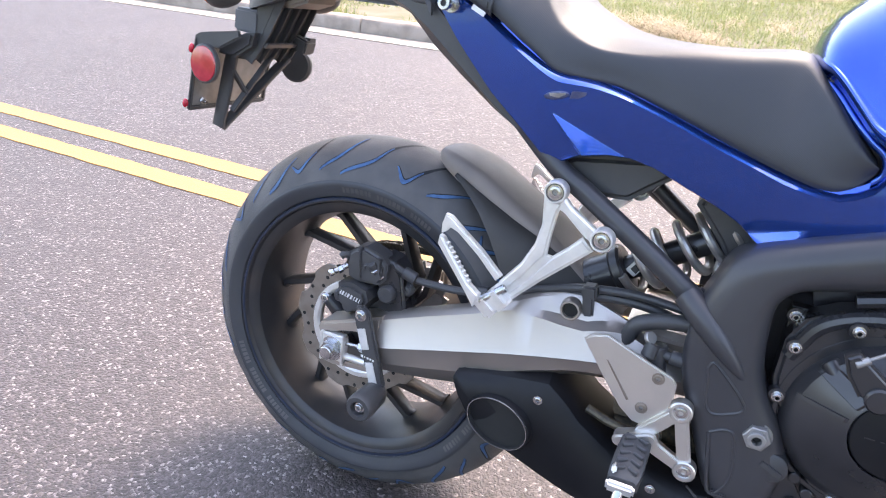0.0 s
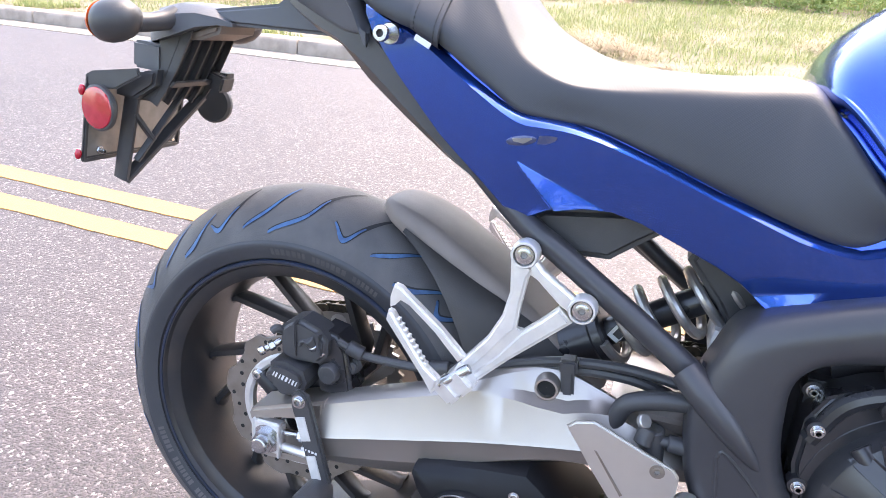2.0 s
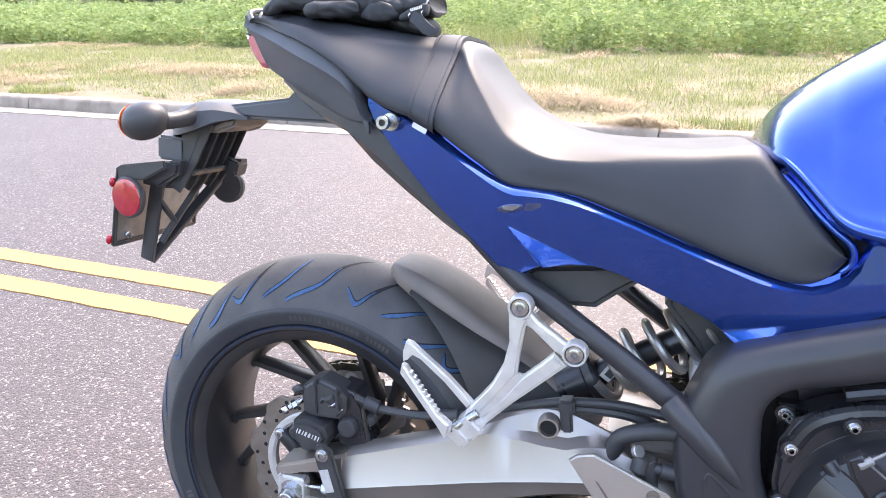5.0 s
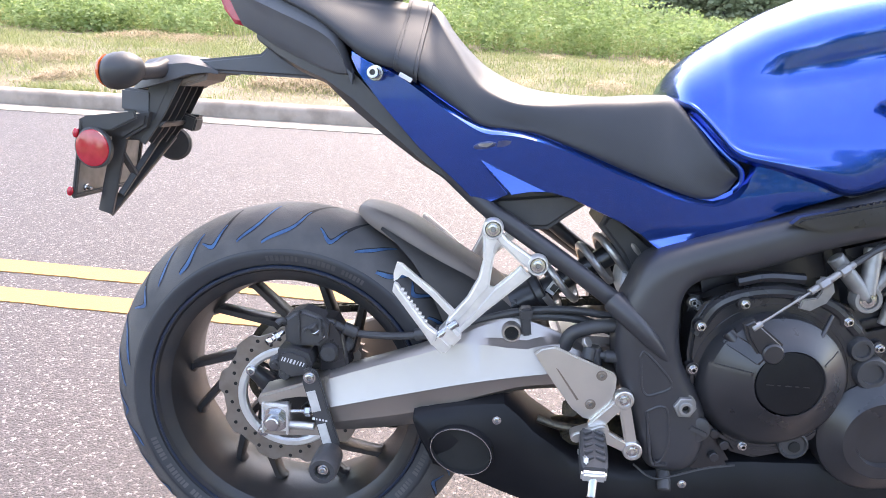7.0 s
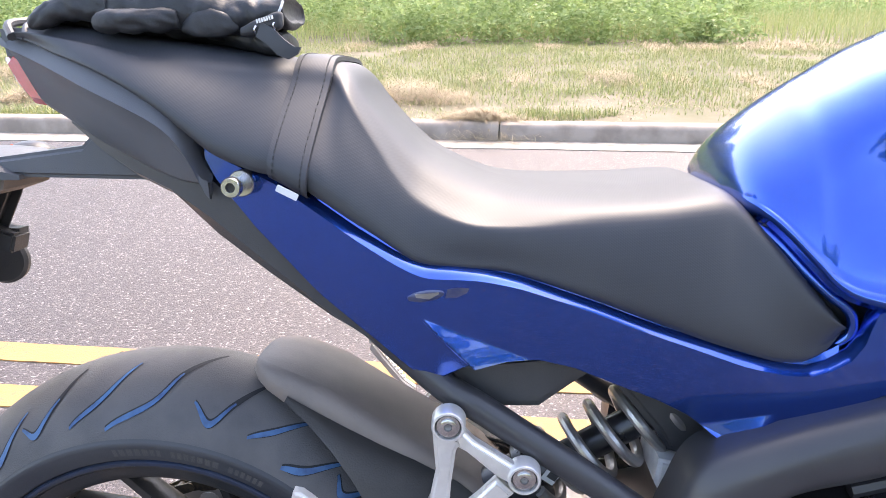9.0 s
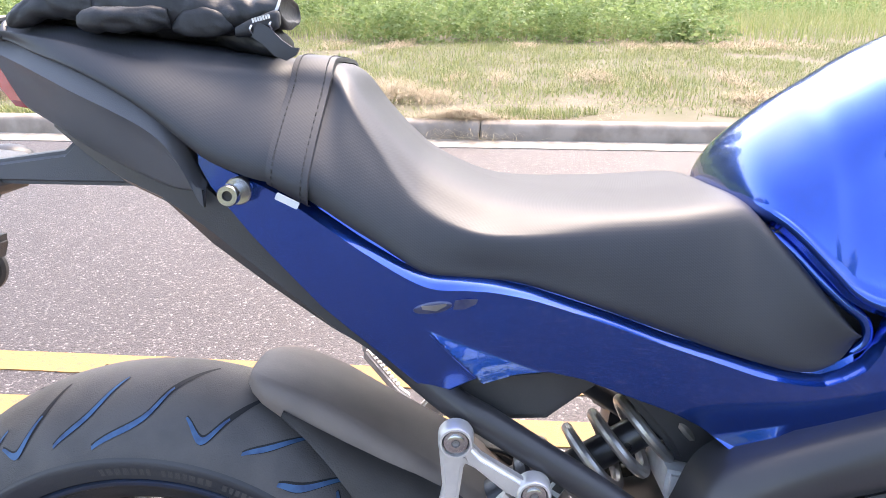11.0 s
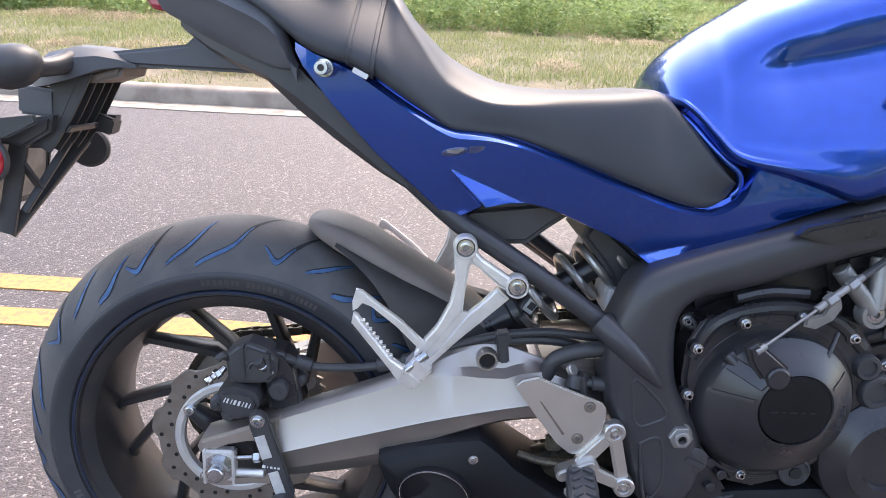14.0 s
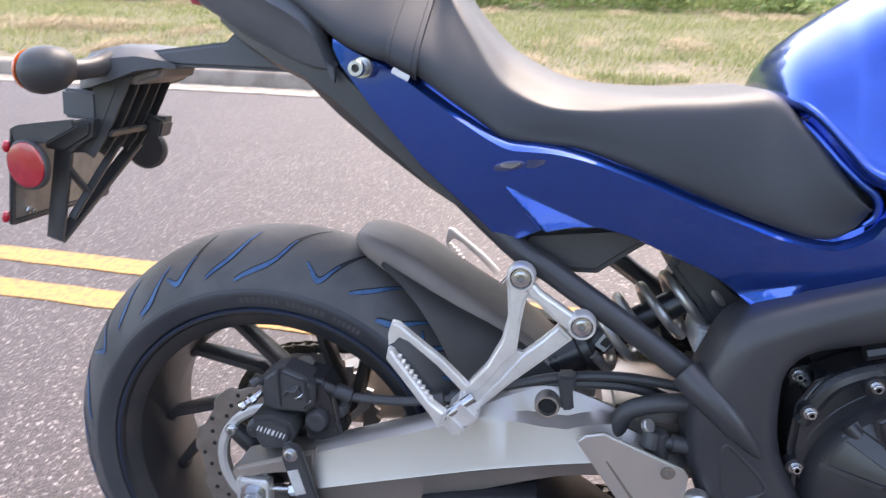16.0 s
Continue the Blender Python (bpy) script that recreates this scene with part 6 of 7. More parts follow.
def build_tail():
    UP = [(-0.114, 0.050, 0.971), (-0.100, 0.056, 0.966), (-0.079, 0.064, 0.959), (-0.044, 0.084, 0.947), (-0.005, 0.103, 0.932), (0.033, 0.116, 0.917), (0.060, 0.124, 0.905), (0.078, 0.127, 0.892), (0.090, 0.125, 0.873), (0.100, 0.119, 0.845), (0.104, 0.117, 0.838)]
    LO = [(-0.112, 0.040, 0.950), (-0.098, 0.046, 0.926), (-0.080, 0.052, 0.904), (-0.050, 0.062, 0.888), (-0.015, 0.076, 0.870), (0.020, 0.090, 0.856), (0.045, 0.098, 0.846), (0.065, 0.104, 0.839), (0.080, 0.109, 0.836), (0.096, 0.114, 0.836), (0.104, 0.116, 0.836)]
    up, lo = catmull(UP, 4), catmull(LO, 4)
    root = None
    for s in (-1, 1):
        bm = bmesh.new()
        rows = []
        for a, b in zip(up, lo):
            row = [Vector((a.x, s * (a.y - 0.024), a.z + 0.002)), Vector((a.x, s * (a.y - 0.013), a.z + 0.005)), Vector((a.x, s * (a.y - 0.011), a.z + 0.0045)), Vector((a.x, s * (a.y - 0.0012), a.z - 0.0135)), Vector((a.x, s * a.y, a.z - 0.0155))]
            for v in (0.36, 0.5, 0.65, 0.8, 0.93, 1.0):
                p = a.lerp(b, v)
                row.append(Vector((p.x, s * (p.y + 0.0025 * math.sin(math.pi * v) - (0.003 if v == 1 else 0)), p.z)))
            rows.append(row)
        grid_skin(bm, rows, 0.004)
        ob = part("tail_cowl", bm, GREYP, bike, "satin dark grey tail cowl", 22)
        root = root or ob
    bm = bmesh.new()
    loft(bm, [[Vector((-0.116 + 0.02 * abs(y) / 0.05 * 0.2, y, 0.970)), Vector((-0.060, y, 0.972)), Vector((-0.055, y, 0.955)), Vector((-0.108, y, 0.945))] for y in (-0.050, -0.025, 0, 0.025, 0.050)])
    part("tail_bridge", bm, GREYP, root)
    # grab rail loop between cowl and seat
    bm = bmesh.new()
    tube(bm, [(-0.094, -0.060, 0.962), (-0.106, -0.045, 0.974), (-0.104, -0.02, 0.979), (-0.085, 0.0, 0.981), (-0.07, 0.03, 0.978)], 0.004, 8)
    tube(bm, [(-0.080, -0.062, 0.960), (-0.090, -0.04, 0.974), (-0.075, -0.02, 0.980)], 0.003, 8)
    part("strap_loop", bm, BLACKP, root, "thin black elastic loop")
    # tail light lens
    bm = bmesh.new()
    rings = []
    for y in (-0.054, -0.048, -0.02, 0.02, 0.048, 0.054):
        k = 0.0 if abs(y) < 0.05 else 0.006
        rings.append([Vector((-0.112 + k, y, 0.944 - k)), Vector((-0.104 + k, y, 0.922)), Vector((-0.088, y, 0.902 + k)), Vector((-0.070, y, 0.899 + k)), Vector((-0.082, y, 0.930)), Vector((-0.10, y, 0.945))])
    loft(bm, rings)
    part("tail_light", bm, REDL, root, "red tail light lens")
    # black under-tail
    bm = bmesh.new()
    rings = []
    for x, t, b, w in ((-0.056, 0.892, 0.880, 0.046), (-0.015, 0.872, 0.854, 0.068), (0.023, 0.856, 0.836, 0.086), (0.061, 0.842, 0.822, 0.098), (0.102, 0.840, 0.788, 0.109), (0.150, 0.796, 0.753, 0.114), (0.205, 0.740, 0.716, 0.120), (0.258, 0.694, 0.686, 0.124)):
        rings.append([Vector((x, y, z)) for y, z in ((-w, t), (-w, b + (t - b) * 0.3), (-w + 0.010, b), (w - 0.010, b), (w, b + (t - b) * 0.3), (w, t))])
    loft(bm, rings)
    part("under_tail", bm, BLACKP, root, "matt black plastic under the tail")
    # arm that carries the plate
    bm = bmesh.new()
    prism(bm, [(-0.165, 0.846), (-0.105, 0.854), (-0.052, 0.861), (-0.036, 0.876), (-0.01, 0.866), (0.060, 0.836), (0.050, 0.828), (-0.103, 0.830), (-0.150, 0.832)], -0.046, 0.046, 0.005, 3)
    part("tail_arm", bm, GREYP, root, "grey plastic tail arm")
    # bobbins for a paddock stand, one on each side panel
    for s in (-1, 1):
        bm = bmesh.new()
        lathe(bm, (0.139, s * 0.114, 0.8395), (0, s, 0), [(0, 0.0112), (0.0205, 0.0112), (0.0215, 0.0104), (0.0216, 0.0058), (0.037, 0.0058), (0.0375, 0.0078), (0.0385, 0.0084), (0.044, 0.0084), (0.0455, 0.0076), (0.0455, 0.0040)], 28, caps=False)
        lathe(bm, (0.139, s * 0.114, 0.8395), (0, s, 0), [(0.0455, 0.0044), (0.040, 0.0042), (0.040, 0.0001)], 6, caps=False)
        bob = part("paddock_bobbin", bm, STEEL, root, "turned aluminium bobbin with hexagon socket")
        # black socket floor in the bare metal bobbin imitates the shade inside
        bm = bmesh.new()
        lathe(bm, (0.139, s * 0.114, 0.8395), (0, s, 0), [(0.0405, 0.0043), (0.0412, 0.0042), (0.0413, 0.0001)], 6, caps=False)
        part("hex_socket", bm, ENGB, bob)


def upright(pts):
    """Lean of the tongue taken out towards its top."""
    return [(x - 0.022 * max(z - 0.72, 0) / 0.12, z) for x, z in pts]


def build_plate_holder():
    # sculpted top cover
    bm = bmesh.new()
    prof = [(-0.258, 0.820, 0.030, 0.020), (-0.246, 0.834, 0.046, 0.034), (-0.222, 0.847, 0.066, 0.044), (-0.186, 0.855, 0.074, 0.042), (-0.155, 0.853, 0.070, 0.028), (-0.132, 0.844, 0.057, 0.015), (-0.116, 0.836, 0.048, 0.008)]
    rings = []
    for x, z, w, dp in prof:
        rings.append([Vector((x, y, zz)) for y, zz in ((-w, z - dp), (-w, z - dp * 0.4), (-w * 0.8, z - 0.003), (-w * 0.4, z), (w * 0.4, z), (w * 0.8, z - 0.003), (w, z - dp * 0.4), (w, z - dp))])
    loft(bm, rings)
    root = part("plate_holder", bm, GREYP, bike, "black plastic number plate holder", 40)
    bm = bmesh.new()
    prism(bm, [(-0.195, 0.815), (-0.13, 0.832), (-0.135, 0.818), (-0.165, 0.808), (-0.205, 0.806)], -0.052, 0.030, 0.004)
    part("cover_underside", bm, BROWNP, root, "brown underside")
    bm = bmesh.new()
    box(bm, (-0.240, -0.045, 0.782), (0.048, 0.034, 0.036), 0.004, (0, 4, 0))
    part("light_box", bm, GREYP, root)
    # ribbed tongue: a slanting body with webs on its front, an open V of struts below
    bm = bmesh.new()
    prism(bm, upright([(-0.150, 0.842), (-0.172, 0.802), (-0.200, 0.762), (-0.220, 0.737), (-0.233, 0.722), (-0.258, 0.722), (-0.277, 0.7244), (-0.2972, 0.7358), (-0.2874, 0.7479), (-0.2350, 0.7616), (-0.2150, 0.7681), (-0.2080, 0.795), (-0.205, 0.838)]), -0.060, 0.040, 0.003)
    part("holder_body", bm, BLACKP, root)
    for y in (-0.058, -0.036, -0.012, 0.012, 0.036):
        bm = bmesh.new()
        prism(bm, upright([(-0.138, 0.836), (-0.162, 0.800), (-0.190, 0.762), (-0.213, 0.735), (-0.230, 0.716), (-0.240, 0.722), (-0.215, 0.762), (-0.18, 0.81)]), y - 0.0014, y + 0.0014, 0.0005)
        part("holder_rib", bm, BLACKP, root)
    bm = bmesh.new()
    box(bm, (-0.2035, -0.010, 0.7480), (0.004, 0.098, 0.010), 0.001, (0, 40, 0))
    part("cross_rib", bm, BLACKP, root)
    for p, q, w, t in (((-0.268, -0.060, 0.728), (-0.300, -0.056, 0.610), 0.0115, 0.004), ((-0.232, 0.034, 0.722), (-0.298, -0.050, 0.606), 0.0080, 0.005), ((-0.226, -0.010, 0.732), (-0.276, -0.048, 0.638), 0.0050, 0.003), ((-0.268, -0.057, 0.700), (-0.262, -0.036, 0.668), 0.0070, 0.003)):
        bm = bmesh.new()
        p, q = Vector(p), Vector(q)
        d = (q - p).normalized()
        side = Vector((0.86, 0.0, -0.5))
        side = (side - d * side.dot(d)).normalized()
        nrm = d.cross(side)
        loft(bm, [[c + side * (w * i) + nrm * (t * j) for i, j in ((-1, -0.6), (-0.8, -1), (0.8, -1), (1, -0.6), (1, 0.6), (0.8, 1), (-0.8, 1), (-1, 0.6))] for c in (p - d * 0.004, q + d * 0.004)])
        part("holder_stay", bm, BLACKP, root)
    bm = bmesh.new()
    prism(bm, [(-0.2079, 0.7615), (-0.1823, 0.7612), (-0.1855, 0.741), (-0.2248, 0.7348)], 0.030, 0.050, 0.002)
    part("holder_lug", bm, BLACKP, root)
    bm = bmesh.new()
    box(bm, (-0.200, 0.035, 0.750), (0.034, 0.03, 0.024), 0.003, (0, 18, 0))
    part("cable_cover", bm, BLACKP, root)
    # plate frame, plate and its screws
    a = radians(-10)
    tilt = pose(-0.318, 0.0, 0.692, 0, 10, 0)
    bm = bmesh.new()
    b2 = bmesh.new()
    for yc, zc, sy, sz in ((-0.094, 0, 0.008, 0.122), (0.094, 0, 0.008, 0.122), (0, -0.058, 0.188, 0.008), (0, 0.058, 0.188, 0.008)):
        box(b2, (0, yc, zc), (0.006, sy, sz), 0.002)
    merge(bm, b2, tilt)
    part("plate_frame", bm, BLACKP, root, "thin black plate frame")
    bm = bmesh.new()
    b2 = bmesh.new()
    box(b2, (-0.001, 0, 0), (0.0015, 0.182, 0.110), 0.0004)
    merge(bm, b2, tilt)
    part("number_plate", bm, PLATEM, root, "bare back of a metal number plate")
    for z in (-0.046, 0.046):
        for y in (-0.07, 0.07):
            bm, b2 = bmesh.new(), bmesh.new()
            rod(b2, (-0.004, y, z), (0.012, y, z), 0.003)
            rod(b2, (0.001, y, z), (0.005, y, z), 0.0058, segs=6)
            merge(bm, b2, tilt)
            part("plate_screw", bm, STEEL, root)
    for z in (-0.050, 0.040):
        bm = bmesh.new()
        b2 = bmesh.new()
        ball(b2, (-0.004, -0.100, z), 0.006, (0.8, 0.8, 1.3), 12)
        merge(bm, b2, tilt)
        part("red_cap", bm, REDL, root, "small red screw cap")
    # top yoke
    bm = bmesh.new()
    prism(bm, [(-0.312, 0.752), (-0.300, 0.758), (-0.225, 0.768), (-0.222, 0.758), (-0.262, 0.738), (-0.305, 0.735)], -0.097, -0.091, 0.002)
    prism(bm, [(-0.285, 0.744), (-0.232, 0.764), (-0.215, 0.766), (-0.22, 0.745), (-0.255, 0.724), (-0.285, 0.728)], -0.075, -0.050, 0.004)
    part("holder_yoke", bm, BLACKP, root)
    # round side reflectors
    for s, rx, rz in ((-1, -0.288, 0.711), (1, -0.256, 0.7065)):
        bm = bmesh.new()
        lathe(bm, (rx, s * 0.092, rz), (-0.12, s, 0), [(0, 0.027), (0.004, 0.0305), (0.010, 0.0305), (0.011, 0.029), (0.011, 0.0275)], 40, caps=True)
        part("reflector_case", bm, BLACKP, root)
        bm = bmesh.new()
        lathe(bm, (rx, s * 0.092, rz), (-0.12, s, 0), [(0.010, 0.028), (0.0125, 0.027), (0.0135, 0.022), (0.014, 0.0001)], 40, caps=False)
        refl = part("side_reflector", bm, REDL, root, "round red side reflector")
        bm = bmesh.new()
        ax, u, v = frame_of((-0.12, s, 0))
        o = Vector((rx, s * 0.092, rz)) + ax * 0.0138
        for k in range(3):
            t = math.pi * k / 3 + 0.2
            e = (u * math.cos(t) + v * math.sin(t)) * 0.025
            rod(bm, o - e - ax * 0.002, o + e - ax * 0.002, 0.0014, segs=6)
        part("reflector_ridge", bm, REDL, root)
    # turn signals
    for s in (-1, 1):
        bm = bmesh.new()
        rings = []
        for u, r in ((-1.0, 0.012), (-0.93, 0.020), (-0.7, 0.0262), (-0.35, 0.0285), (0.0, 0.0280), (0.4, 0.0250), (0.75, 0.0185), (0.95, 0.0095), (1.0, 0.003)):
            x = -0.2205 + u * 0.0285
            rings.append([Vector((x, s * 0.128 + r * 1.0 * math.cos(2 * math.pi * k / 28), 0.826 + 0.004 * u + r * 0.92 * math.sin(2 * math.pi * k / 28))) for k in range(28)])
        loft(bm, rings)
        sig = part("turn_signal", bm, BLACKP, bike, "black turn signal with amber lens")
        bm = bmesh.new()
        rings = []
        for u, r in ((-1.20, 0.004), (-1.17, 0.013), (-1.08, 0.0205), (-0.98, 0.0235), (-0.86, 0.0248), (-0.84, 0.021)):
            x = -0.2205 + u * 0.0285
            rings.append([Vector((x, s * 0.128 + r * math.cos(2 * math.pi * k / 28), 0.824 + r * 0.92 * math.sin(2 * math.pi * k / 28))) for k in range(28)])
        loft(bm, rings)
        part("signal_lens", bm, AMBER, sig, "amber lens")
        bm = bmesh.new()
        tube(bm, [(-0.212, s * 0.118, 0.825), (-0.203, s * 0.098, 0.826), (-0.197, s * 0.080, 0.829), (-0.192, s * 0.062, 0.834)], 0.011, 14, 5, [(0, 0.0125), (0.4, 0.0115), (0.75, 0.0125), (1, 0.015)])
        part("signal_stalk", bm, BLACKP, sig)


build_tail()
build_plate_holder()


# ---- riding gloves on the passenger seat ----
def limb(bm, rows, seed=0.0, crease=0.0022, ring=40, n=7):
    """A soft stuffed shape along x: rows of (x, y, z, half width, half height), with creases."""
    a = np.array(rows)
    st = []
    for i in range(len(a) - 1):
        for j in range(n):
            u = j / n
            p0, p1, p2, p3 = a[max(i - 1, 0)], a[i], a[i + 1], a[min(i + 2, len(a) - 1)]
            st.append(0.5 * (2 * p1 + (p2 - p0) * u + (2 * p0 - 5 * p1 + 4 * p2 - p3) * u * u + (3 * p1 - p0 - 3 * p2 + p3) * u ** 3))
    st.append(a[-1])
    rings = []
    for x, y, z, ry, rz in st:
        r = []
        for k in range(ring):
            t = 2 * math.pi * k / ring
            c, s2 = math.cos(t), math.sin(t)
            e = Vector((0, math.copysign(abs(c) ** 0.85, c), math.copysign(abs(s2) ** 0.85, s2)))
            p = Vector((x, y + e.y * ry, z + e.z * rz))
            f = abs(noise.noise((p.x * 52 + p.z * 30 + seed, p.y * 26, p.z * 75))) * 1.7 - 0.5 + 0.5 * noise.noise((p.x * 110, p.y * 110, p.z * 110 + seed))
            p += e * (f * crease * min(rz / 0.012, 1))
            r.append(p)
        rings.append(r)
    loft(bm, rings)


def soft(name, rows, parent, label="", seed=0.0, crease=0.0022, material=None):
    bm = bmesh.new()
    limb(bm, rows, seed, crease)
    return part(name, bm, material or CLOTH, parent, label, 80)


def build_upper_glove():
    root = soft("riding_glove", [(-0.012, -0.036, 0.986, 0.026, 0.008), (-0.004, -0.036, 0.986, 0.036, 0.012), (0.010, -0.036, 0.986, 0.040, 0.014), (0.031, -0.036, 0.986, 0.043, 0.020), (0.047, -0.036, 0.986, 0.044, 0.0245), (0.062, -0.036, 0.985, 0.043, 0.0255), (0.080, -0.036, 0.982, 0.042, 0.0235),
                                     (0.101, -0.037, 0.979, 0.040, 0.0215), (0.118, -0.038, 0.978, 0.037, 0.0195), (0.132, -0.040, 0.979, 0.035, 0.0165), (0.148, -0.041, 0.981, 0.036, 0.0150), (0.163, -0.042, 0.982, 0.038, 0.0125), (0.166, -0.042, 0.983, 0.036, 0.0100), (0.164, -0.042, 0.983, 0.032, 0.0070)], None, "", 3.0, 0.0034)
    root.matrix_world = bike.matrix_world.copy()
    tagged(root, label="black leather riding glove with pale knuckle guards lying on another glove", category="glove", group="riding gloves on the seat")
    for y, l, h in ((-0.066, 0.066, 0.985), (-0.048, 0.078, 0.988), (-0.029, 0.074, 0.988), (-0.011, 0.060, 0.985)):
        soft("finger", [(0.006, y, h, 0.011, 0.013), (-0.010, y, h + 0.001, 0.0105, 0.0125), (-0.024, y, h + 0.003, 0.0108, 0.0135), (-0.036, y, h + 0.001, 0.0102, 0.0118), (-l * 0.78, y, h - 0.004, 0.0095, 0.0105), (-l * 0.95, y, h - 0.009, 0.0078, 0.0082), (-l * 1.06, y, h - 0.0125, 0.0045, 0.0045)], root, "", y * 90, 0.0026)
    soft("thumb", [(0.072, -0.072, 0.975, 0.010, 0.008), (0.058, -0.077, 0.975, 0.011, 0.0105), (0.036, -0.080, 0.974, 0.0112, 0.0102), (0.018, -0.080, 0.974, 0.0112, 0.0105), (0.004, -0.079, 0.973, 0.0100, 0.0098), (-0.003, -0.078, 0.972, 0.0062, 0.0060)], root, "", 11.0, 0.0028)
    soft("palm_patch", [(0.074, -0.071, 0.968, 0.005, 0.004), (0.084, -0.074, 0.971, 0.006, 0.010), (0.100, -0.074, 0.972, 0.006, 0.013), (0.116, -0.072, 0.971, 0.006, 0.009), (0.124, -0.070, 0.970, 0.004, 0.004)], root, "", 17.0, 0.0015)
    # pale guards along the knuckles
    for x, z, l, h, t in ((0.052, 1.0105, 0.024, 0.009, -8), (0.0665, 1.0100, 0.008, 0.009, 8), (0.0755, 1.0070, 0.009, 0.008, 16), (0.0925, 1.0015, 0.024, 0.007, 12), (0.1130, 0.9985, 0.012, 0.014, 30)):
        bm = bmesh.new()
        box(bm, (x, -0.048, z), (l, 0.026, h), min(h, l) * 0.42, (0, t, 0), 4)
        part("knuckle_guard", bm, CLOTHG, root, "hard pale grey knuckle guard", 80)
    for k in range(3):
        bm = bmesh.new()
        box(bm, (-0.006 + 0.0055 * k, -0.052, 0.9985), (0.0042, 0.014, 0.005), 0.0018, (0, 4, 0), 3)
        part("finger_guard", bm, CLOTHG, root, "", 80)
    # cuff edge, strap with its loose tab, buckle rings and printed mark
    bm = bmesh.new()
    tube(bm, [(0.150, -0.079, 0.964), (0.158, -0.081, 0.972), (0.164, -0.080, 0.982), (0.1655, -0.075, 0.9895)], 0.0012, 8, 6)
    part("cuff_piping", bm, CLOTHG, root, "grey piping round the cuff")
    soft("cuff_strap", [(0.128, -0.076, 0.964, 0.004, 0.004), (0.140, -0.078, 0.967, 0.005, 0.0065), (0.152, -0.080, 0.970, 0.005, 0.0075), (0.163, -0.080, 0.973, 0.005, 0.0075), (0.166, -0.079, 0.974, 0.003, 0.005)], root, "", 23.0, 0.0008)
    bm = bmesh.new()
    rings = []
    for p, w in ((Vector((0.146, -0.084, 0.9655)), 0.0065), (Vector((0.156, -0.086, 0.960)), 0.0072), (Vector((0.165, -0.087, 0.951)), 0.0072), (Vector((0.174, -0.086, 0.946)), 0.0060), (Vector((0.181, -0.085, 0.948)), 0.0032)):
        u = Vector((0.45, 0, 0.89)) * w
        o = Vector((0, 0.0016, 0))
        rings.append([p - u - o, p - o * 1.3, p + u - o, p + u + o, p + o * 1.3, p - u + o])
    loft(bm, rings)
    part("wrist_tab", bm, SEAT, root, "loose black wrist tab", 60)
    for x, z in ((0.1435, 0.9655), (0.1600, 0.9690)):
        bm = bmesh.new()
        tube(bm, [(x, -0.084, z - 0.003), (x - 0.001, -0.0865, z), (x, -0.084, z + 0.003)], 0.0009, 6, 4)
        part("strap_ring", bm, STEEL, root)
    bm = bmesh.new()
    for k, w in enumerate((0.0012, 0.0016, 0.0012, 0.0018, 0.0014, 0.0012, 0.0016)):
        box(bm, (0.1455 + k * 0.0022, -0.0868, 0.9722 + 0.00055 * k), (w, 0.0010, 0.0034), 0, (0, -12, 0))
    part("cuff_mark", bm, WHITEM, root, "unreadable pale lettering", 0)


def build_lower_glove():
    root = soft("riding_glove", [(0.000, 0.000, 0.970, 0.030, 0.008), (0.020, -0.004, 0.972, 0.042, 0.013), (0.060, -0.008, 0.972, 0.046, 0.016), (0.095, -0.014, 0.968, 0.042, 0.015), (0.125, -0.026, 0.959, 0.036, 0.012), (0.140, -0.032, 0.957, 0.036, 0.013), (0.154, -0.034, 0.956, 0.036, 0.0125), (0.158, -0.034, 0.956, 0.032, 0.009)], None, "", 41.0, 0.003)
    root.matrix_world = bike.matrix_world.copy()
    tagged(root, label="black leather riding glove lying flat on the passenger seat", category="glove", group="riding gloves on the seat")
    for y, l in ((-0.024, 0.055), (-0.004, 0.070), (0.016, 0.066), (0.034, 0.050)):
        soft("finger", [(0.012, y, 0.972, 0.0105, 0.009), (-0.02, y, 0.975, 0.0105, 0.0095), (-l * 0.8, y, 0.977, 0.009, 0.0085), (-l, y, 0.976, 0.005, 0.004)], root, "", y * 70, 0.0015)


build_lower_glove()
build_upper_glove()


# ---- verge, field and woods ----
def sheet(name, rows, material, label, category):
    bm = bmesh.new()
    vs = [[bm.verts.new(p) for p in r] for r in rows]
    for a, b in zip(vs, vs[1:]):
        for i in range(len(a) - 1):
            bm.faces.new((a[i], a[i + 1], b[i + 1], b[i]))
    return tagged(mesh_object(name, bm, material), label=label, category=category, kind="structure")


def verge_z(s, n):
    d = n - 4.25
    return 0.095 + 0.035 * min(d, 6) * 0.35 + 0.03 * noise.noise((s * 0.6, n * 0.6, 0)) + 0.012 * noise.noise((s * 3, n * 3, 5))


nn = [4.22, 4.3, 4.5, 4.8, 5.2, 5.6, 6, 6.5, 7, 7.5, 8, 9, 10, 12, 15, 20, 28, 40, 70]
sheet("verge", [[road_point(s, n, verge_z(s, n) if n < 12 else 0.17) for n in nn] for s in [-40 + 0.4 * k for k in range(201)]], SOIL, "dry sandy verge with mown grass", "verge")


# unseen sheet behind the camera, added to darken what the blue panels reflect
sheet("verge", [[road_point(s, n, 0.02 if n < -5.3 else -0.02) for n in (-70, -40, -20, -10, -6, -5.2)] for s in (-60, -30, -10, 0, 10, 30, 60)], TURF, "unseen green ground on the near side, added to darken reflections", "verge")


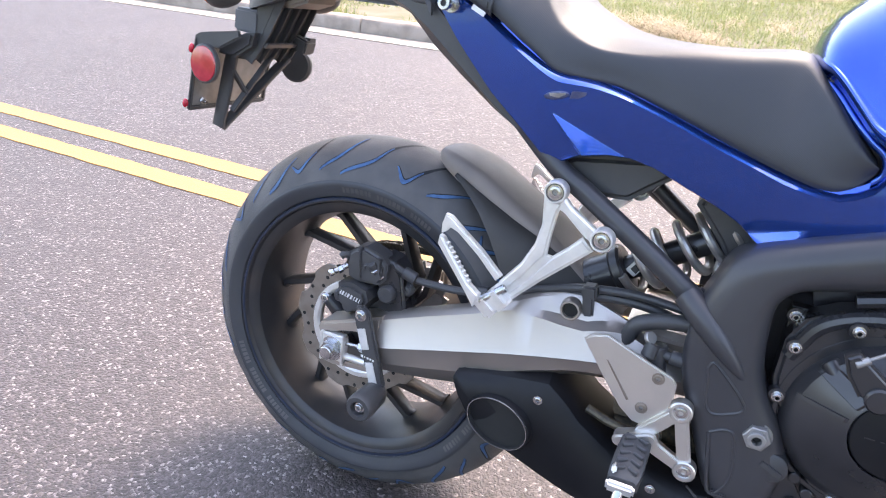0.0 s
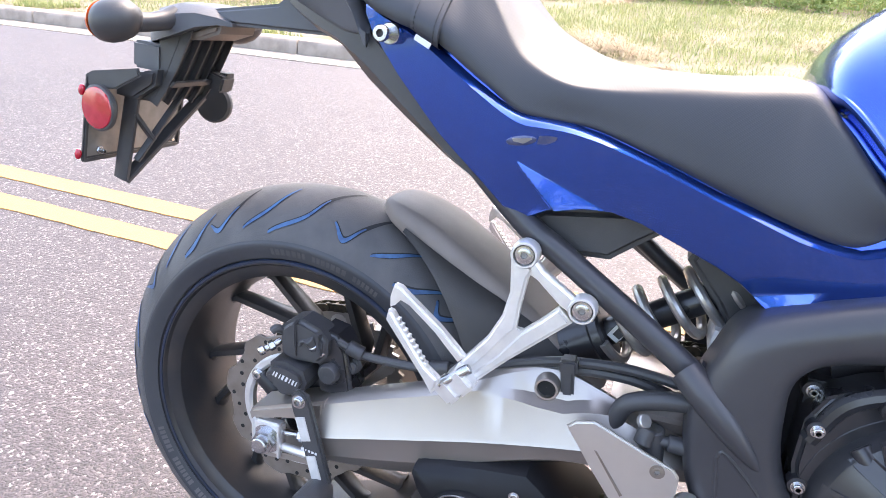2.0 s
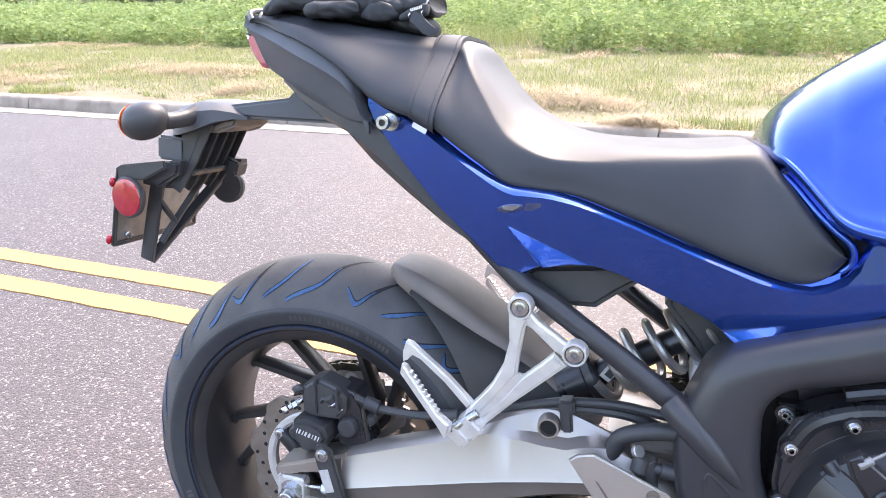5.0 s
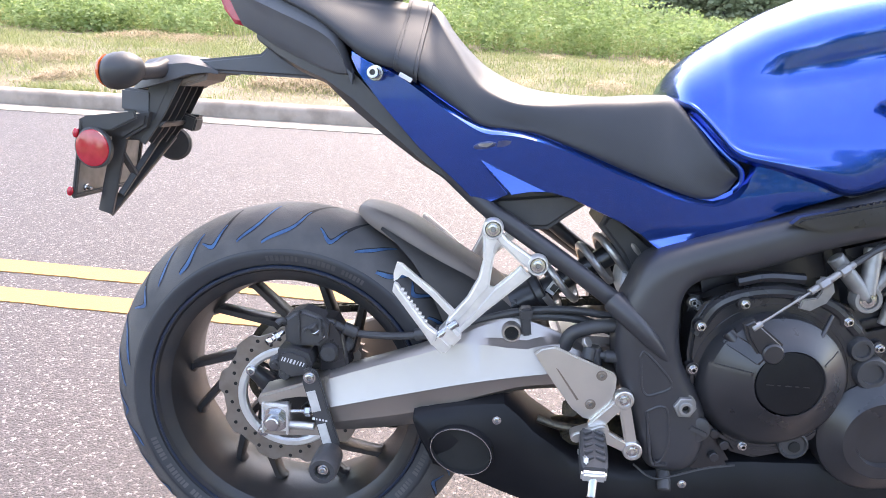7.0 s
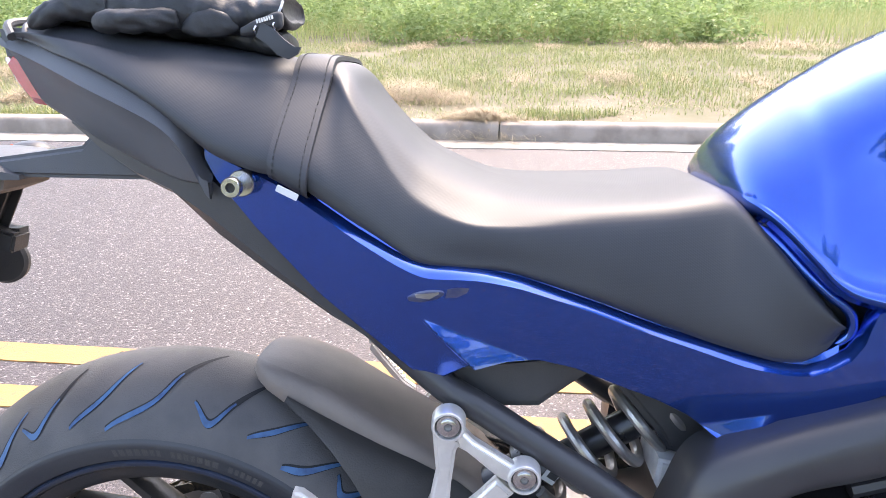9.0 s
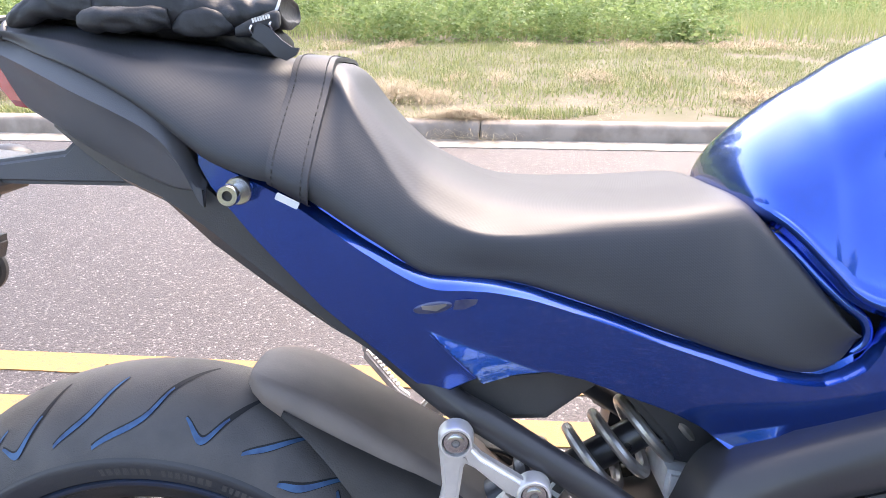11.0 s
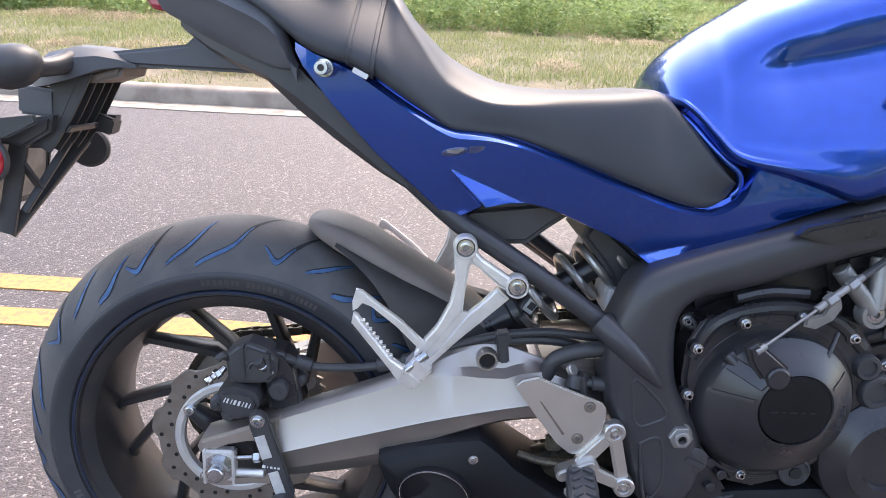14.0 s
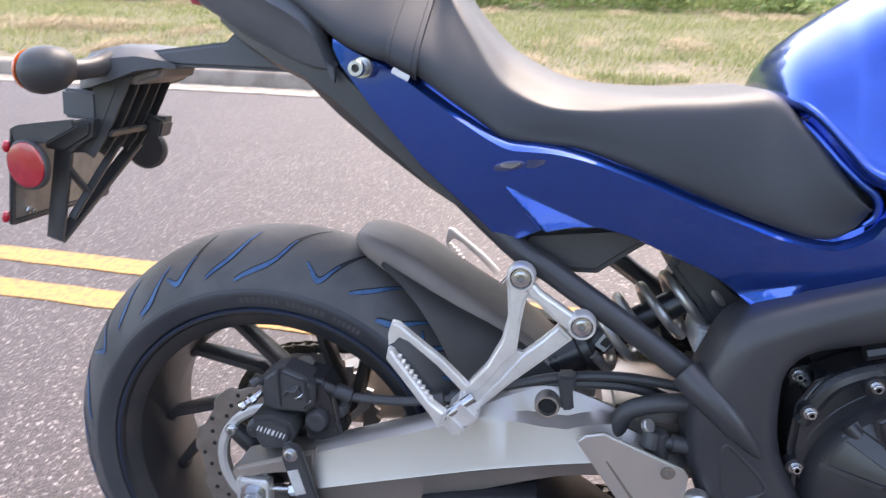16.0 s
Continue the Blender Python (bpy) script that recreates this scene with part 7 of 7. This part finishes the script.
def blades(name, count, place, length, width, lean, material, label, category, seed, droop=0.3):
    """Many bent grass blades as one object."""
    rs = np.random.RandomState(seed)
    P = np.array([place(rs) for _ in range(count)])
    L = length * rs.uniform(0.45, 1.25, count)
    az = rs.uniform(0, 2 * np.pi, count)
    le = np.abs(rs.normal(0, lean, count)) if lean < 1 else rs.uniform(1.0, 1.62, count)
    side = np.stack([-np.sin(az), np.cos(az), np.zeros(count)], 1) * (width * rs.uniform(0.6, 1.3, count))[:, None]
    d1 = np.stack([np.cos(az) * np.sin(le), np.sin(az) * np.sin(le), np.cos(le)], 1)
    le2 = np.minimum(le + droop + 0.4 * rs.rand(count), 1.9)
    d2 = np.stack([np.cos(az) * np.sin(le2), np.sin(az) * np.sin(le2), np.cos(le2)], 1)
    mid = P + d1 * (L * 0.55)[:, None]
    tip = mid + d2 * (L * 0.45)[:, None]
    V = np.concatenate([P - side, P + side, mid + side * 0.75, mid - side * 0.75, tip], 0)
    i = np.arange(count)
    F = [tuple(f) for f in np.stack([i, i + count, i + 2 * count, i + 3 * count], 1).tolist()] + [tuple(f) for f in np.stack([i + 3 * count, i + 2 * count, i + 4 * count], 1).tolist()]
    me = bpy.data.meshes.new(name)
    me.from_pydata(V.tolist(), [], F)
    me.materials.append(material)
    return tagged(new(name, me), label=label, category=category, kind="stuff")


def verge_place(n0, n1, s0=-13.0, s1=9.0, patch=0.0, thresh=-1.0, seed=0.0):
    def f(rs):
        for _ in range(12):
            s, n = rs.uniform(s0, s1), n0 + (n1 - n0) * rs.rand()
            if noise.noise((s * 0.9 + seed, n * 1.1, 3.0)) > thresh:
                break
        return tuple(road_point(s, n, verge_z(s, n) - 0.01))
    return f


blades("verge_grass", 130000, verge_place(4.9, 10.4, -12, 8, thresh=-0.32), 0.075, 0.0032, 0.98, GRASS, "short mown green and straw-coloured grass on the verge", "grass", 1)
blades("verge_grass", 44000, verge_place(5.3, 9.6, -12, 8, thresh=-0.05, seed=9.0), 0.11, 0.0028, 0.9, GRASS, "mown verge grass", "grass", 2)
blades("kerb_grass", 11000, verge_place(4.26, 4.60, -12, 8, thresh=0.06, seed=4.0), 0.095, 0.003, 0.6, GRASS, "grass tufts growing along the kerb", "grass", 3)
def windrow(n_mid, spread, high, seed):
    """Cut hay raked into a low, broken ridge along the road."""
    def f(rs):
        for _ in range(14):
            s = rs.uniform(-12, 8)
            k = noise.noise((s * 0.45 + seed, 1.0, 2.0)) + 0.4 * noise.noise((s * 2.1 + seed, 4.0, 2.0))
            if k > 0.02:
                break
        n = n_mid + 0.18 * noise.noise((s * 0.8, seed, 0)) + rs.normal(0, spread)
        z = verge_z(s, n) + high * min(max(k, 0) * 3, 1) * rs.rand() * math.exp(-((n - n_mid) / (2 * spread)) ** 2)
        return tuple(road_point(s, n, z))
    return f


blades("cut_hay", 20000, windrow(5.25, 0.20, 0.15, 21.0), 0.17, 0.0028, 1.35, DRY, "brown dry hay raked into a low ridge on the verge", "hay", 4, 0.6)
blades("cut_hay", 15000, windrow(6.4, 0.28, 0.10, 27.0), 0.17, 0.003, 1.4, DRY, "thin dry hay lying among the mown grass", "hay", 14, 0.6)
blades("cut_hay", 12000, windrow(9.7, 0.35, 0.07, 40.0), 0.20, 0.0035, 1.4, DRY, "pale cut hay lying before the weeds", "hay", 15, 0.6)
blades("verge_grass", 9000, verge_place(4.3, 5.2, -12, 8, thresh=0.0, seed=51.0), 0.05, 0.003, 0.9, GRASS, "thin low grass on the sandy strip behind the kerb", "grass", 16)
blades("cut_hay", 20000, verge_place(4.28, 5.2, -12, 8, thresh=-0.15, seed=33.0), 0.09, 0.0026, 1.45, DRY, "pale dry straw scattered behind the kerb", "hay", 5, 0.5)


def hay_spill(rs):
    r = abs(rs.normal(0, 0.17))
    a = rs.uniform(0, 2 * math.pi)
    s, n = 0.06 + 1.5 * r * math.cos(a), 4.22 + 0.6 * r * math.sin(a)
    z = 0.08 * math.exp(-(r / 0.22) ** 2) * rs.rand() + (0.10 if n > 4.16 else 0.01)
    return tuple(road_point(s, n, z))


blades("cut_hay", 2600, hay_spill, 0.15, 0.002, 1.3, DRY, "heap of dry hay spilling over the kerb", "hay", 6, 0.7)
blades("tall_grass", 42000, verge_place(10.4, 17.0, -24, 22, thresh=-0.5, seed=2.0), 0.42, 0.005, 0.35, TALLG, "tall field grass behind the mown strip", "grass", 7)
blades("tall_grass", 36000, verge_place(16.0, 46.0, -40, 45, thresh=-0.6, seed=6.0), 0.6, 0.016, 0.35, TALLG, "tall grass of the far field", "grass", 8)


def leaf_cloud(name, centres, leaf, material, label, category, seed, upright=0.5):
    """Leaves as small bent quads round given stems: rows of (x, y, z, spread, height, number)."""
    rs = np.random.RandomState(seed)
    V, F = [], []
    for x, y, z, sp, h, n in centres:
        t = rs.rand(n) ** 0.75
        ang, rad = rs.uniform(0, 2 * np.pi, n), sp * np.sqrt(rs.rand(n)) * (0.35 + 0.75 * np.sin(np.pi * np.clip(t * 0.85 + 0.1, 0, 1)))
        c = np.stack([x + rad * np.cos(ang), y + rad * np.sin(ang), z + h * t], 1)
        d = rs.normal(0, 1, (n, 3))
        d[:, 2] = np.abs(d[:, 2]) * upright
        d /= np.linalg.norm(d, axis=1)[:, None]
        w = np.cross(d, rs.normal(0, 1, (n, 3)))
        w /= np.linalg.norm(w, axis=1)[:, None] + 1e-9
        l = leaf * rs.uniform(0.6, 1.4, n)[:, None]
        b = sum(len(v) for v in V)
        V.append(np.concatenate([c - d * l * 0.5, c + w * l * 0.28, c + d * l * 0.5 - np.array([0, 0, 0.15]) * l, c - w * l * 0.28], 0))
        i = np.arange(n) + b
        F += np.stack([i, i + n, i + 2 * n, i + 3 * n], 1).tolist()
    me = bpy.data.meshes.new(name)
    me.from_pydata(np.concatenate(V, 0).tolist(), [], F)
    me.materials.append(material)
    return tagged(new(name, me), label=label, category=category, kind="stuff")


rs = np.random.RandomState(5)
C = []
while len(C) < 2300:
    s, n = rs.uniform(-22, 16), 10.2 + 11 * rs.rand() ** 1.4
    k = noise.noise((s * 0.18, n * 0.2, 1.0)) - 0.06 * max(s - 1.0 - 0.25 * (n - 10), 0)
    if k > -0.15:
        p = road_point(s, n, 0.15)
        C.append((p.x, p.y, p.z, rs.uniform(0.14, 0.3), (rs.uniform(0.72, 1.2) + 0.3 * max(k, 0)) * max(1 - 0.10 * max(s - 0.6, 0), 0.35) * (0.45 + 0.55 * min((n - 10) / 1.6, 1)) * (0.72 if s < -5 else 1.0), 62))
leaf_cloud("weeds", C, 0.08, WEED, "dense green leafy weeds behind the verge", "weeds", 8)


def build_woods(name, n0, depth, count, seed, s0, s1, h0, h1, label, leaf=0.42, dense=1.0):
    """Far woods: trunks with crowns of many leaves, as one leaf object and one of trunks."""
    r2 = np.random.RandomState(seed)
    crowns, bm = [], bmesh.new()
    for k in range(count):
        s, n = r2.uniform(s0, s1), n0 + depth * r2.rand()
        p = road_point(s, n, 0.1)
        h = r2.uniform(h0, h1)
        lean = r2.normal(0, 0.35, 2)
        top = Vector((p.x + lean[0], p.y + lean[1], h * 0.85))
        tube(bm, [p, p.lerp(top, 0.5) + Vector((r2.normal(0, 0.12), 0, 0)), top], 0.06, 6, 3, [(0, 0.10), (1, 0.02)])
        for j in range(4):
            a = r2.uniform(0, 6.28)
            q = p.lerp(top, 0.35 + 0.15 * j)
            tube(bm, [q, q + Vector((0.5 * math.cos(a), 0.5 * math.sin(a), 0.35)), q + Vector((1.0 * math.cos(a), 1.0 * math.sin(a), 0.9))], 0.02, 5, 2, [(0, 0.03), (1, 0.008)])
        for j in range(15):
            a, rr = r2.uniform(0, 6.28), r2.uniform(0.1, 2.3)
            crowns.append((p.x + lean[0] * 0.6 + rr * math.cos(a), p.y + rr * math.sin(a), h * r2.uniform(0.12, 0.85), r2.uniform(0.6, 1.3), r2.uniform(0.8, 1.8), int(85 * dense)))
        for j in range(4):
            crowns.append((p.x + r2.normal(0, 1.4), p.y - 1.5 + r2.normal(0, 0.8), 0.1, 1.4, r2.uniform(1.2, 3.2), int(110 * dense)))
    leaf_cloud(name, crowns, leaf, LEAF, label, "woods", seed + 1, 0.7)
    tagged(mesh_object("wood_trunks", bm, BARK), label="thin grey trunks in the far woods", category="tree trunks", kind="stuff")


build_woods("woods", 36, 16, 270, 21, -48, 48, 7.5, 12.0, "dark green woods at the far edge of the field", 0.30, 1.5)
build_woods("woods", 24, 8, 46, 25, -42, -8, 3.6, 6.5, "bushes and young trees beside the field", 0.22, 2.2)
build_woods("woods", -44, 8, 40, 31, -60, 8, 5.0, 8.0, "low row of trees far across the near verge")
build_woods("woods", -24, 7, 26, 37, 7, 40, 8.0, 13.0, "taller trees across the near verge", 0.34, 2.0)

# ---- kerb stones, last ----
kerb = tagged(new("kerb"), label="grey concrete kerb with rounded edge along the road", category="kerb", kind="structure")
kprof = [(4.070, -0.1), (4.072, 0.01), (4.085, 0.085), (4.098, 0.108), (4.118, 0.118), (4.215, 0.120), (4.232, 0.112), (4.235, -0.1)]
bm = bmesh.new()
KL = 3.0
stations = [0.004, 0.012] + [0.012 + (KL - 0.024) * k / 24 for k in range(1, 24)] + [KL - 0.012, KL - 0.004]
rings = []
for i, s in enumerate(stations):
    inset = 0.006 if i in (0, len(stations) - 1) else 0.0
    rings.append([Vector((s, n + (inset if z > 0 else 0) + 0.004 * noise.noise((s * 4, n * 9, z * 9)), z - (inset if z > 0.05 else 0) + 0.003 * noise.noise((s * 5, n * 7, 2)))) for n, z in kprof])
loft(bm, rings)
first = None
for k in range(-14, 15):
    if first is None:
        stone = part("kerb_stone", bm, CONCRETE, kerb)
        first = stone.data
    else:
        stone = new("kerb_stone", first)
        stone.parent = kerb
    stone.matrix_local = Matrix.Rotation(PHI, 4, 'Z') @ Matrix.Translation((0.2 + KL * k, 0, 0.002 * (k % 3)))
